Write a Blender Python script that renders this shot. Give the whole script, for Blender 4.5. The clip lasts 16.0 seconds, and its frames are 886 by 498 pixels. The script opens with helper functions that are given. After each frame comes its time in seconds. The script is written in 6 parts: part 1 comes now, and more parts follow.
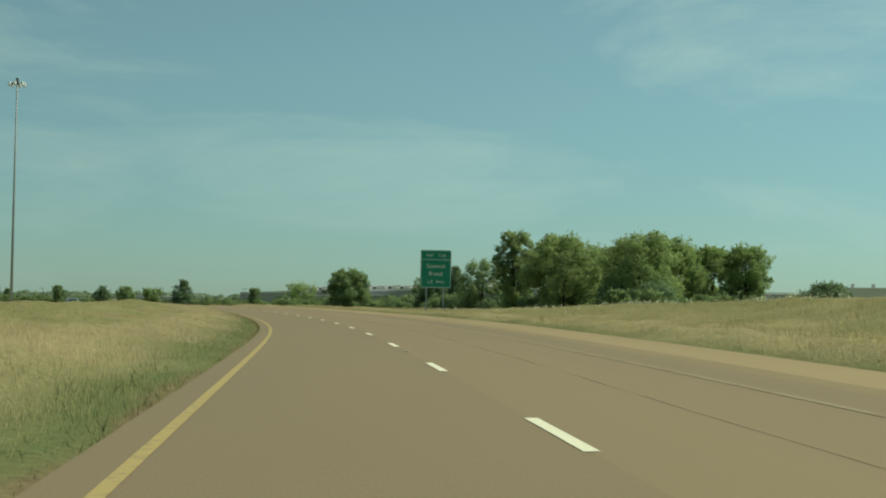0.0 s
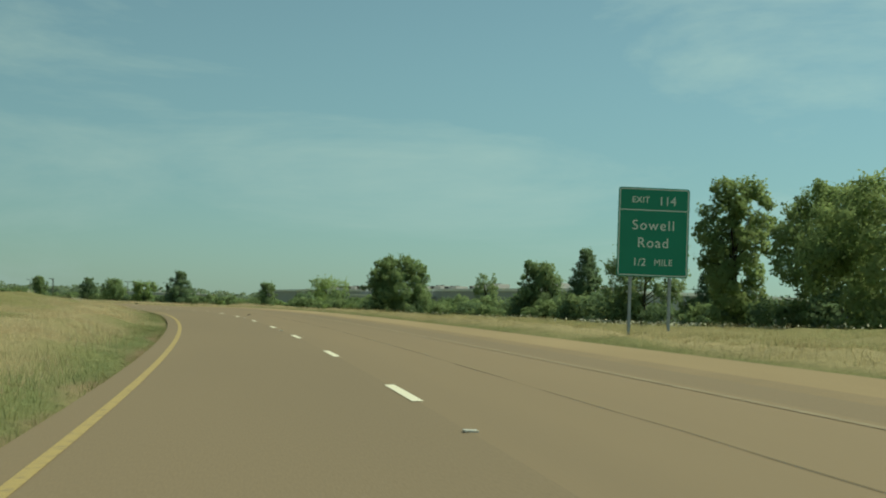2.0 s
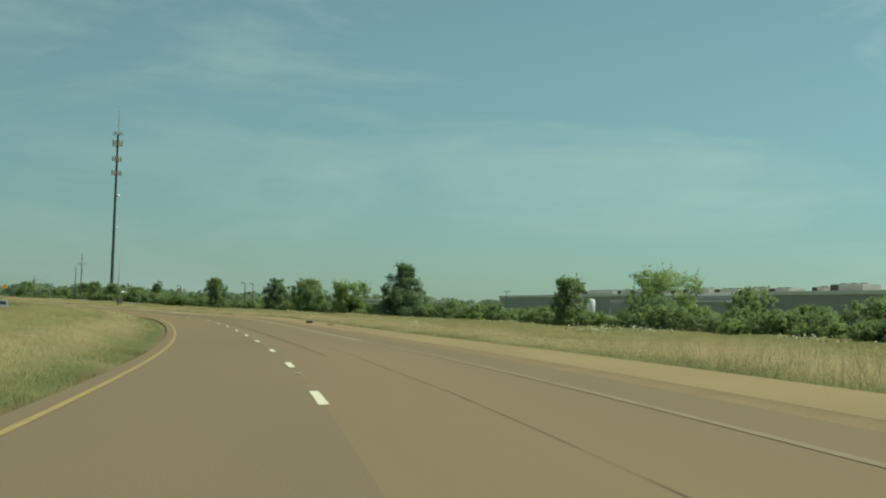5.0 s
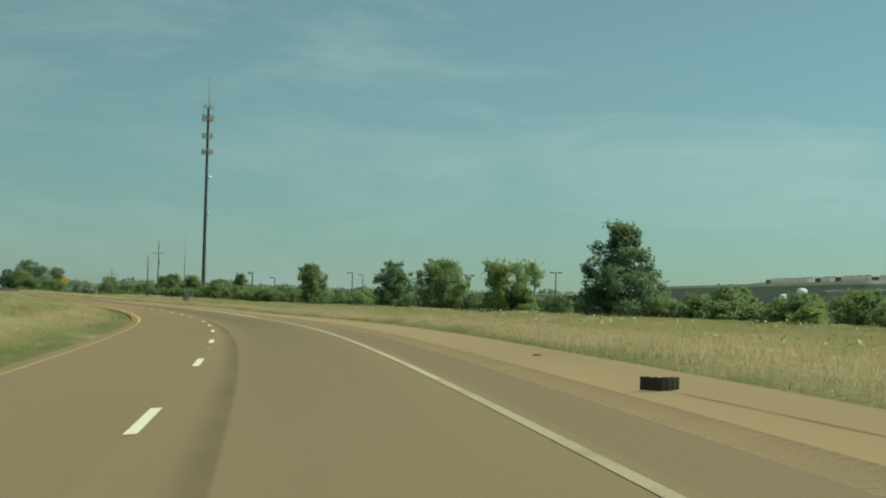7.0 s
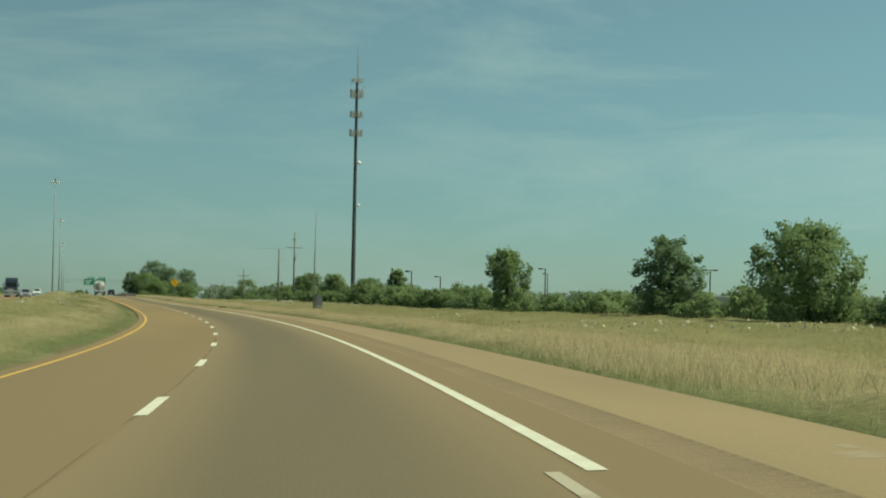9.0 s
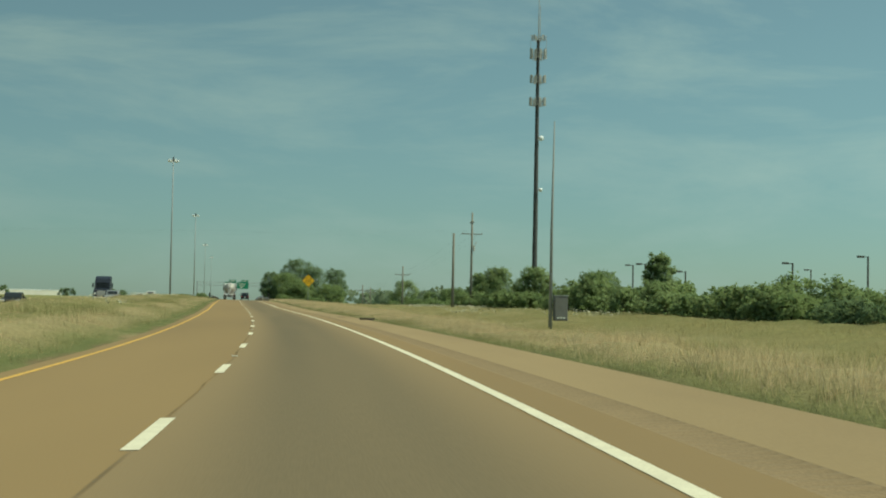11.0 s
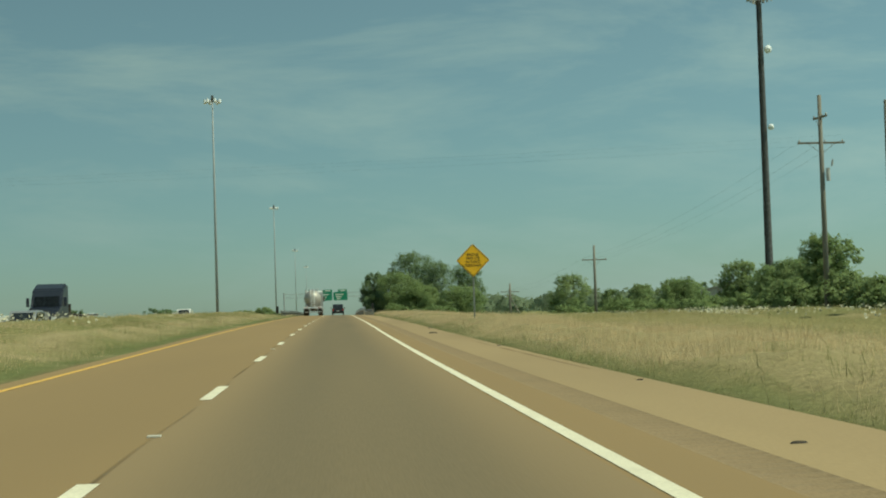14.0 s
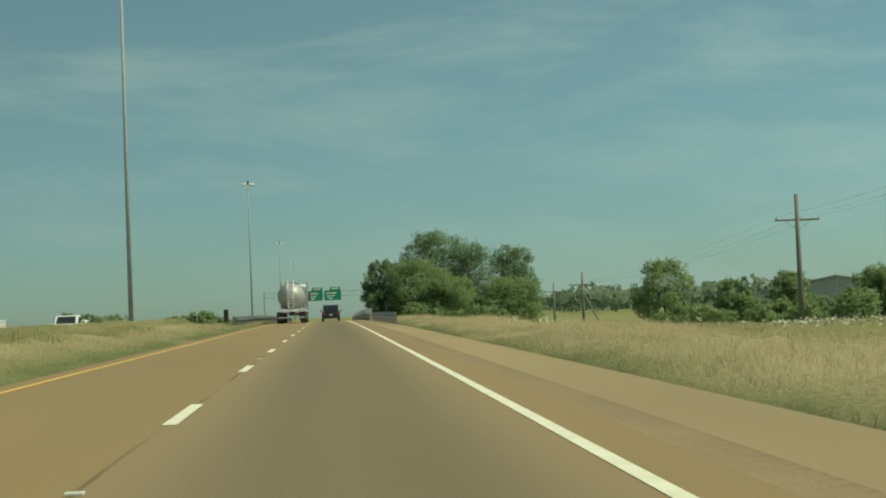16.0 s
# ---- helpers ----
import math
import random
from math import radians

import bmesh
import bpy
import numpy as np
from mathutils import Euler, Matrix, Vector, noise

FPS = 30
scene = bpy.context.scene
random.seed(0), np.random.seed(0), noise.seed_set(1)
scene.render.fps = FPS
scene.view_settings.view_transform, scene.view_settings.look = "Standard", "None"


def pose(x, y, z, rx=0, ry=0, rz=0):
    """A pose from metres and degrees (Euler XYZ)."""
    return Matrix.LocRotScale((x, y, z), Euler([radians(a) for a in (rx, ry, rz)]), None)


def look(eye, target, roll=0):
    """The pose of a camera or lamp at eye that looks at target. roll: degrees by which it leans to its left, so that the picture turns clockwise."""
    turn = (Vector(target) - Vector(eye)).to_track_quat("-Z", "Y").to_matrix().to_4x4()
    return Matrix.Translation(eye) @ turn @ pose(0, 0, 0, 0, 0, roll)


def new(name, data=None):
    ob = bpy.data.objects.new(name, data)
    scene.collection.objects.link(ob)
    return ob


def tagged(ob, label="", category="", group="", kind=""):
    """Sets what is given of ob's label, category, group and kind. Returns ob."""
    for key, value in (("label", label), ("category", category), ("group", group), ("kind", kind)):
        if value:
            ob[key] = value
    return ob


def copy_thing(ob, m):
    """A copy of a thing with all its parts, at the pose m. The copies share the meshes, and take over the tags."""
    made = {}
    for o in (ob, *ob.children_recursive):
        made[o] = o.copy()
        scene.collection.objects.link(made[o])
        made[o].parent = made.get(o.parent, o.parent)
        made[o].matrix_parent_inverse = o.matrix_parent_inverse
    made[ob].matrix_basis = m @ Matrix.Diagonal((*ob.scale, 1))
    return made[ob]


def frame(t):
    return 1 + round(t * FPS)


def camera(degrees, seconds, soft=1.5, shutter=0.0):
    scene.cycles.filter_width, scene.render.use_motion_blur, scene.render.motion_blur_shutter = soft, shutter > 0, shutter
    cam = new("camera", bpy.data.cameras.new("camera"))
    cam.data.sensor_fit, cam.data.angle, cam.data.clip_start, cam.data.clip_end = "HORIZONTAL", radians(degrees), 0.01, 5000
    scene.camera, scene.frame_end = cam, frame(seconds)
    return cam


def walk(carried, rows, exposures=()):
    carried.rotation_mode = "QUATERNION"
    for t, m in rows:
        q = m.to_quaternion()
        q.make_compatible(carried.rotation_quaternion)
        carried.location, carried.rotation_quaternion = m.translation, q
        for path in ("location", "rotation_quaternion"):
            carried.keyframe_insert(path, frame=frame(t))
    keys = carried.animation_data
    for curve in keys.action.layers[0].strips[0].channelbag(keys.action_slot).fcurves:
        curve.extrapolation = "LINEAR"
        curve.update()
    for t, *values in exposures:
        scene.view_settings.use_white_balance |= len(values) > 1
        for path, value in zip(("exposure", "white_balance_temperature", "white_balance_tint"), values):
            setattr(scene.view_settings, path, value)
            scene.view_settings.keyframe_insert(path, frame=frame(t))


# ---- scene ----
# The camera rides in a car along a divided highway: first in the left lane, then in the right one.
cam = camera(33.56, 16.0, soft=2.0, shutter=0.0)

# seconds, place of the eye, heading (to the left of +y), pitch, lean
PATH = [
    (0.0, -2.014, -0.055, 1.014, -3.496, 2.292, 0.959),
    (0.5, -2.592, 19.084, 1.091, -3.289, 2.263, 1.412),
    (1.0, -3.31, 38.206, 1.13, -3.215, 2.26, 1.629),
    (1.5, -3.986, 57.306, 1.166, -2.984, 2.333, 2.02),
    (2.0, -5.003, 76.385, 1.214, -2.472, 2.378, 2.176),
    (2.5, -6.496, 95.442, 1.275, -0.323, 2.387, 1.923),
    (3.0, -8.719, 114.431, 1.341, 1.812, 2.457, 2.258),
    (3.5, -11.288, 133.366, 1.425, 3.821, 2.398, 2.312),
    (4.0, -13.969, 152.281, 1.51, 4.634, 2.38, 2.176),
    (4.5, -16.895, 171.173, 1.552, 5.446, 2.363, 2.039),
    (5.0, -20.152, 190.03, 1.542, 6.167, 2.346, 1.903),
    (5.5, -23.806, 208.83, 1.483, 6.769, 2.328, 1.767),
    (6.0, -27.913, 227.547, 1.384, 7.22, 2.311, 1.631),
    (6.5, -32.451, 246.169, 1.291, 8.773, 2.15, 1.393),
    (7.0, -37.455, 264.672, 1.249, 10.471, 2.029, 1.4),
    (7.5, -42.871, 283.066, 1.264, 12.146, 2.025, 1.113),
    (8.0, -48.772, 301.319, 1.268, 13.685, 2.066, 1.194),
    (8.5, -55.03, 319.456, 1.214, 15.06, 2.118, 1.129),
    (9.0, -61.793, 337.411, 1.115, 16.432, 2.088, 1.098),
    (9.5, -69.033, 355.181, 1.031, 17.938, 2.112, 1.1),
    (10.0, -76.758, 372.748, 0.999, 19.554, 2.137, 1.101),
    (10.5, -84.949, 390.099, 0.998, 21.123, 2.162, 1.103),
    (11.0, -93.534, 407.252, 1.003, 22.502, 2.187, 1.104),
    (11.5, -102.414, 424.247, 1.013, 23.69, 2.212, 1.106),
    (12.0, -111.488, 441.135, 1.045, 24.466, 2.316, 0.847),
    (12.5, -120.797, 457.89, 1.106, 25.081, 2.422, 0.366),
    (13.0, -130.264, 474.551, 1.183, 25.669, 2.475, -0.561),
    (13.5, -139.9, 491.11, 1.259, 26.126, 2.453, -1.534),
    (14.0, -149.604, 507.628, 1.332, 26.453, 2.434, -1.797),
    (14.5, -159.407, 524.085, 1.425, 26.448, 2.39, -1.836),
    (15.0, -169.189, 540.549, 1.554, 26.324, 2.361, -2.178),
    (15.5, -178.997, 556.993, 1.706, 26.208, 2.424, -2.31),
    (16.0, -188.773, 573.456, 1.851, 26.085, 2.423, -2.29),
]


def ride(t, x, y, z, yaw, pitch, lean):
    h, p = radians(yaw), radians(pitch)
    ahead = Vector((-math.sin(h) * math.cos(p), math.cos(h) * math.cos(p), math.sin(p)))
    return (t, look((x, y, z), Vector((x, y, z)) + ahead * 50, lean))


walk(cam, [ride(*row) for row in PATH], [(0.0, -0.06, 6900, -10.5), (9.0, -0.02, 6900, -10.5), (11.5, -0.03, 7050, -9.5), (16.0, -0.03, 7050, -10.5)])

# ---- sky and sun ----
SUN_AZ, SUN_EL = 82.0, 56.0          # degrees from +y towards +x, degrees up
world = bpy.data.worlds.new("sky")
scene.world = world
world.use_nodes = True
wn, wl = world.node_tree.nodes, world.node_tree.links
wn.clear()
w_out = wn.new("ShaderNodeOutputWorld")
w_bg = wn.new("ShaderNodeBackground")
w_sky = wn.new("ShaderNodeTexSky")
w_sky.sky_type = "NISHITA"
w_sky.sun_disc = False
w_sky.sun_elevation, w_sky.sun_rotation = radians(SUN_EL), radians(SUN_AZ)
w_sky.altitude, w_sky.air_density, w_sky.dust_density, w_sky.ozone_density = 100.0, 0.9, 0.3, 3.0
w_bg.inputs["Strength"].default_value = 0.076
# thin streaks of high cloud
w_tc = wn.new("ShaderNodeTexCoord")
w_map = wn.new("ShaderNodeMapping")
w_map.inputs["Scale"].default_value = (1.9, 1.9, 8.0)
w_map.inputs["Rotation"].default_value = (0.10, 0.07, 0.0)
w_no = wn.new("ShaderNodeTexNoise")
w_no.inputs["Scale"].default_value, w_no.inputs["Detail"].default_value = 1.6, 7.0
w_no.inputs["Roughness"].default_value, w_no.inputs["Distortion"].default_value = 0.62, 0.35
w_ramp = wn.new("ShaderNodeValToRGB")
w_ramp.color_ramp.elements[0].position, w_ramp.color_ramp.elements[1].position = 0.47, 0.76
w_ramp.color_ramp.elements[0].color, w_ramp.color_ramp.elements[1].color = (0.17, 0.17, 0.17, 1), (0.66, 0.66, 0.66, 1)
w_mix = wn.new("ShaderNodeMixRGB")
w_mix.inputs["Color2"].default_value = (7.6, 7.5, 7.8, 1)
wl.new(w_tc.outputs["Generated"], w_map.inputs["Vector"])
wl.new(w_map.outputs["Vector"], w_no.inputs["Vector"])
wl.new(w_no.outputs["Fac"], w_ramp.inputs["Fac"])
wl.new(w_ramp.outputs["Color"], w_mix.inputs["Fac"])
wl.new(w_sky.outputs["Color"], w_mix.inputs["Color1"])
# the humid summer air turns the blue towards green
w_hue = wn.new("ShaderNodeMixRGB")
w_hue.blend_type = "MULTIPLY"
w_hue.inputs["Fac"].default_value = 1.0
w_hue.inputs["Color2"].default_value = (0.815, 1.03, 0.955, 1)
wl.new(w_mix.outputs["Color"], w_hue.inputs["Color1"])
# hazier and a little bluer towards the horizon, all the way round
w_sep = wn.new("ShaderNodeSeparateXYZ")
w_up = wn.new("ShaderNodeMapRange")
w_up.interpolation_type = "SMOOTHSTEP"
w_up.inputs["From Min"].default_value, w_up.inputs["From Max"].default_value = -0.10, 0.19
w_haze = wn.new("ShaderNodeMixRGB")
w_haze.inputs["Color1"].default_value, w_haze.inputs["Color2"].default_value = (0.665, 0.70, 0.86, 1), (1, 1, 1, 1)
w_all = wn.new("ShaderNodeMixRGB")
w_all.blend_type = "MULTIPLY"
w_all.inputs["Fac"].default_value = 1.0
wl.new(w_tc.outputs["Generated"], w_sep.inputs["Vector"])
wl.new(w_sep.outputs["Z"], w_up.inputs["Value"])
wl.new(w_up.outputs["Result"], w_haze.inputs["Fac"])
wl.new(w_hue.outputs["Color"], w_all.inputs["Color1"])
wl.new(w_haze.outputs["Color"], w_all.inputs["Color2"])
# the haze glows on the sun's side of the sky
w_dot = wn.new("ShaderNodeVectorMath")
w_dot.operation = "DOT_PRODUCT"
w_dot.inputs[1].default_value = (math.sin(radians(SUN_AZ)), math.cos(radians(SUN_AZ)), 0.0)
w_side = wn.new("ShaderNodeMapRange")
w_side.inputs["From Min"].default_value, w_side.inputs["From Max"].default_value = -1.0, 1.0
w_side.inputs["To Min"].default_value, w_side.inputs["To Max"].default_value = 0.66, 1.44
w_glow = wn.new("ShaderNodeVectorMath")
w_glow.operation = "SCALE"
wl.new(w_tc.outputs["Generated"], w_dot.inputs[0])
wl.new(w_dot.outputs["Value"], w_side.inputs["Value"])
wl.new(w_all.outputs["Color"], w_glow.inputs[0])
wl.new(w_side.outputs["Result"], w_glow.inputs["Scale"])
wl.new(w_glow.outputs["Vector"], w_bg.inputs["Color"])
wl.new(w_bg.outputs["Background"], w_out.inputs["Surface"])

sun = new("sun", bpy.data.lights.new("sun", "SUN"))
sun.data.energy, sun.data.angle, sun.data.color = 3.6, radians(0.6), (1.0, 0.94, 0.78)
_e, _a = radians(SUN_EL), radians(SUN_AZ)
sun.matrix_world = look((0, 0, 60), Vector((0, 0, 60)) - Vector((math.sin(_a) * math.cos(_e), math.cos(_a) * math.cos(_e), math.sin(_e))))

# ---- plan of the road ----
# s runs along the dashed lane line, lat to its right; knots every 40, 50 and 100 m from s = -40
HEADING = [1.16, 1.55, 2.1, 4.66, 7.01, 9.95, 12.82, 15.09, 16.97, 19.73, 22.53, 25.59, 28.02, 29.62, 30.38, 30.83, 30.65,
           30.6, 30.6, 30.6, 30.6, 30.6, 30.6, 30.6, 30.6, 30.6]
HEIGHT = [-0.4, 0.0, 0.17, 0.31, 0.51, 0.39, 0.07, 0.07, -0.13, -0.16, -0.1, 0.12, 0.37, 0.74, 1.0, 1.2, 1.3, 1.2, 0.9, 0.4, -0.2]
BANK = [-0.025, 0.049, 0.051, 0.073, 0.045, 0.031, -0.009, -0.01, -0.015, -0.015, -0.015]
S_FIRST, S_STEP = -40.0, 2.0
S_GRID = np.arange(0.0, 1000.01, S_STEP)


def glide(knots, step):
    """A natural cubic through even knots, at every S_GRID."""
    k = np.array(knots, float)
    n = len(k)
    m, b = np.eye(n), np.zeros(n)
    for i in range(1, n - 1):
        m[i, i - 1:i + 2] = 1, 4, 1
        b[i] = (k[i - 1] - 2 * k[i] + k[i + 1]) * 6 / step ** 2
    c = np.linalg.solve(m, b)
    i = np.minimum((S_GRID / step).astype(int), n - 2)
    q = S_GRID / step - i
    p = 1 - q
    return p * k[i] + q * k[i + 1] + ((p ** 3 - p) * c[i] + (q ** 3 - q) * c[i + 1]) * step ** 2 / 6


R_TH = np.radians(glide(HEADING, 40.0))
R_Z, R_B = glide(HEIGHT, 50.0), glide(BANK, 100.0)
_dx, _dy = -np.sin(R_TH) * S_STEP, np.cos(R_TH) * S_STEP
R_X = np.concatenate([[0], np.cumsum((_dx[1:] + _dx[:-1]) / 2)])
R_Y = np.concatenate([[0], np.cumsum((_dy[1:] + _dy[:-1]) / 2)])
_i0 = int(-S_FIRST / S_STEP)
R_X, R_Y = R_X - R_X[_i0], R_Y - R_Y[_i0]


def plan(s, lat):
    """x, y and heading of a place by the road; it runs on straight past both ends."""
    s, lat = np.broadcast_arrays(np.asarray(s, float), np.asarray(lat, float))
    u = s - S_FIRST
    uc = np.clip(u, 0, 1000)
    th = np.interp(uc, S_GRID, R_TH)
    x, y, o = np.interp(uc, S_GRID, R_X), np.interp(uc, S_GRID, R_Y), u - uc
    return x - np.sin(th) * o + np.cos(th) * lat, y + np.cos(th) * o + np.sin(th) * lat, th


def road_z(s, lat):
    u = np.clip(np.asarray(s, float) - S_FIRST, 0, 1000)
    return np.interp(u, S_GRID, R_Z) + np.interp(u, S_GRID, R_B) * np.asarray(lat, float)


EDGE_L, EDGE_R = -3.64, 5.98
PROFILE_LAT = [-900.0, -60.0, -29.0, -25.4, -14.9, -13.6, -12.2, -10.6, -8.5, -5.0, EDGE_L]
PROFILE_DZ = [0.2, 0.30, 0.10, -0.42, -0.42, 0.34, 0.50, 0.36, 0.08, -0.11, -0.06]
PROFILE_LAT_R = [EDGE_R, 7.5, 12.0, 20.0, 30.0, 60.0, 900.0]
PROFILE_DZ_R = [-0.06, -0.10, -0.30, -0.05, 0.10, 0.10, 0.10]


PLAIN_S = [-100.0, 40.0, 76.0, 108.0, 130.0, 152.0, 200.0, 300.0, 500.0, 560.0, 635.0, 680.0, 760.0, 1000.0]
PLAIN_Z = [1.5, 1.5, 1.3, 0.95, 0.6, 0.3, 0.3, 0.1, -0.1, 0.2, 0.35, 0.1, -0.9, -1.8]


def ground_z(s, lat):
    """Height of the soil; under the road it lies just below the paving."""
    s, lat = np.broadcast_arrays(np.asarray(s, float), np.asarray(lat, float))
    u = np.clip(s - S_FIRST, 0, 1000)
    base, bank = np.interp(u, S_GRID, R_Z), np.interp(u, S_GRID, R_B)
    left = np.interp(lat, PROFILE_LAT, PROFILE_DZ) + bank * np.clip(lat, EDGE_L, 0) * np.clip((lat + 14) / (14 + EDGE_L), 0, 1)
    right = np.interp(lat, PROFILE_LAT_R, PROFILE_DZ_R) + bank * np.clip(lat, 0, EDGE_R) * np.clip((14 - lat) / (14 - EDGE_R), 0, 1)
    mid = bank * lat - 0.25
    k = np.clip((lat - 8) / 16, 0, 1)
    k = k * k * (3 - 2 * k)
    base = base * (1 - k) + np.interp(s, PLAIN_S, PLAIN_Z) * k
    far = np.clip((np.abs(lat) - 60) / 600, 0, 1)
    z = base + np.where(lat < EDGE_L - 0.001, left, np.where(lat > EDGE_R + 0.001, right, mid))
    return z * (1 - far) + 0.2 * far


def spot(s, lat, dz=0.0):
    x, y, th = plan(s, lat)
    return Vector((float(x), float(y), float(ground_z(s, lat)) + dz)), math.degrees(float(th))


def spot_xy(x, y):
    """Height of the soil at a place on the plan."""
    d = np.hypot(R_X - x, R_Y - y)
    i = int(np.argmin(d))
    th = R_TH[i]
    lat = math.cos(th) * (x - R_X[i]) + math.sin(th) * (y - R_Y[i])
    s = S_GRID[i] + S_FIRST - math.sin(th) * (x - R_X[i]) + math.cos(th) * (y - R_Y[i])
    return float(ground_z(s, lat))

# ---- materials ----


def mat(name, c1, c2, scale=3.0, fine=40.0, rough=0.8, bump=0.0, metal=0.0, amount=0.5, island=0.0, per_object=0.0, spec=0.3, stretch=(1, 1, 1), uv=False, grain=0.12):
    """A surface of two colours: broad blotches, fine grain, and a little relief."""
    m = bpy.data.materials.new(name)
    m.use_nodes = True
    n, l = m.node_tree.nodes, m.node_tree.links
    b = n["Principled BSDF"]
    b.inputs["Roughness"].default_value, b.inputs["Metallic"].default_value = rough, metal
    b.inputs["Specular IOR Level"].default_value = spec
    tc = n.new("ShaderNodeTexCoord")
    mp = n.new("ShaderNodeMapping")
    mp.inputs["Scale"].default_value = stretch
    l.new(tc.outputs["UV" if uv else "Object"], mp.inputs["Vector"])
    na, nb = n.new("ShaderNodeTexNoise"), n.new("ShaderNodeTexNoise")
    na.inputs["Scale"].default_value, na.inputs["Detail"].default_value = scale, 4.0
    nb.inputs["Scale"].default_value, nb.inputs["Detail"].default_value = fine, 3.0
    for x in (na, nb):
        l.new(mp.outputs["Vector"], x.inputs["Vector"])
    r = n.new("ShaderNodeMapRange")
    r.inputs["From Min"].default_value, r.inputs["From Max"].default_value = 0.5 - 0.25 / max(amount, 0.05) * 0.5, 0.5 + 0.25 / max(amount, 0.05) * 0.5
    l.new(na.outputs["Fac"], r.inputs["Value"])
    fac = r.outputs["Result"]
    if island or per_object:
        src = n.new("ShaderNodeNewGeometry").outputs["Random Per Island"] if island else n.new("ShaderNodeObjectInfo").outputs["Random"]
        k = n.new("ShaderNodeMix")
        k.inputs["Factor"].default_value = island or per_object
        l.new(fac, k.inputs[2])
        l.new(src, k.inputs[3])
        fac = k.outputs[0]
    mix = n.new("ShaderNodeMix")
    mix.data_type = "RGBA"
    mix.inputs[6].default_value, mix.inputs[7].default_value = (*c1, 1), (*c2, 1)
    l.new(fac, mix.inputs[0])
    g = n.new("ShaderNodeMapRange")
    g.inputs["From Min"].default_value, g.inputs["From Max"].default_value = 0.3, 0.7
    g.inputs["To Min"].default_value, g.inputs["To Max"].default_value = 1 - grain, 1 + grain
    l.new(nb.outputs["Fac"], g.inputs["Value"])
    mul = n.new("ShaderNodeVectorMath")
    mul.operation = "SCALE"
    l.new(mix.outputs[2], mul.inputs[0])
    l.new(g.outputs["Result"], mul.inputs["Scale"])
    l.new(mul.outputs["Vector"], b.inputs["Base Color"])
    if bump:
        bp = n.new("ShaderNodeBump")
        bp.inputs["Strength"].default_value, bp.inputs["Distance"].default_value = bump, 0.02
        l.new(nb.outputs["Fac"], bp.inputs["Height"])
        l.new(bp.outputs["Normal"], b.inputs["Normal"])
    return m


def leaf_mat(name, c1, c2, glow=0.42, island=0.3):
    """Foliage: two greens told apart leaf by leaf, with light coming through."""
    m = mat(name, c1, c2, scale=0.35, fine=6.0, rough=0.75, island=island, amount=0.8, spec=0.15)
    n, l = m.node_tree.nodes, m.node_tree.links
    b, o = n["Principled BSDF"], n["Material Output"]
    t = n.new("ShaderNodeBsdfTranslucent")
    src = b.inputs["Base Color"].links[0].from_socket
    l.new(src, t.inputs["Color"])
    x = n.new("ShaderNodeMixShader")
    x.inputs["Fac"].default_value = glow
    l.new(b.outputs["BSDF"], x.inputs[1])
    l.new(t.outputs["BSDF"], x.inputs[2])
    l.new(x.outputs["Shader"], o.inputs["Surface"])
    return m


def worn(name, paint, under, keep=0.55, scale=9.0):
    """Road paint rubbed away in patches."""
    m = mat(name, under, paint, scale=scale, fine=60.0, rough=0.75, amount=keep, bump=0.2)
    r = [x for x in m.node_tree.nodes if x.type == "MAP_RANGE"][0]
    r.inputs["From Min"].default_value, r.inputs["From Max"].default_value = 0.62 - keep * 0.5, 0.78 - keep * 0.5
    return m


M_SOIL = mat("dry_meadow", (0.275, 0.25, 0.115), (0.190, 0.205, 0.082), scale=0.11, fine=1.7, rough=0.95, bump=0.6, amount=0.6, spec=0.05)
M_LANE_L = mat("tan_asphalt", (0.250, 0.183, 0.111), (0.212, 0.157, 0.098), scale=0.16, fine=55.0, rough=0.85, bump=0.08, grain=0.05, amount=0.5, stretch=(1, 0.12, 1), uv=True)
M_LANE_R = mat("grey_asphalt", (0.206, 0.156, 0.090), (0.162, 0.126, 0.076), scale=0.42, fine=55.0, rough=0.85, bump=0.08, grain=0.05, amount=0.7, stretch=(1, 0.04, 1), uv=True)


def wheel_worn(m, tan):
    """The lane's middle is greyer where traffic has worn it, and fades to tan at its sides."""
    n, l = m.node_tree.nodes, m.node_tree.links
    b = n["Principled BSDF"]
    src = b.inputs["Base Color"].links[0].from_socket
    tc, sp = n.new("ShaderNodeTexCoord"), n.new("ShaderNodeSeparateXYZ")
    l.new(tc.outputs["UV"], sp.inputs["Vector"])
    d, a, r, x = n.new("ShaderNodeMath"), n.new("ShaderNodeMath"), n.new("ShaderNodeMapRange"), n.new("ShaderNodeMix")
    d.operation, a.operation, x.data_type = "SUBTRACT", "ABSOLUTE", "RGBA"
    d.inputs[1].default_value = 1.75
    r.interpolation_type = "SMOOTHSTEP"
    r.inputs["From Min"].default_value, r.inputs["From Max"].default_value = 0.5, 1.75
    l.new(sp.outputs["X"], d.inputs[0])
    l.new(d.outputs["Value"], a.inputs[0])
    l.new(a.outputs["Value"], r.inputs["Value"])
    l.new(r.outputs["Result"], x.inputs[0])
    l.new(src, x.inputs[6])
    x.inputs[7].default_value = (*tan, 1)
    l.new(x.outputs[2], b.inputs["Base Color"])


wheel_worn(M_LANE_R, (0.275, 0.197, 0.108))


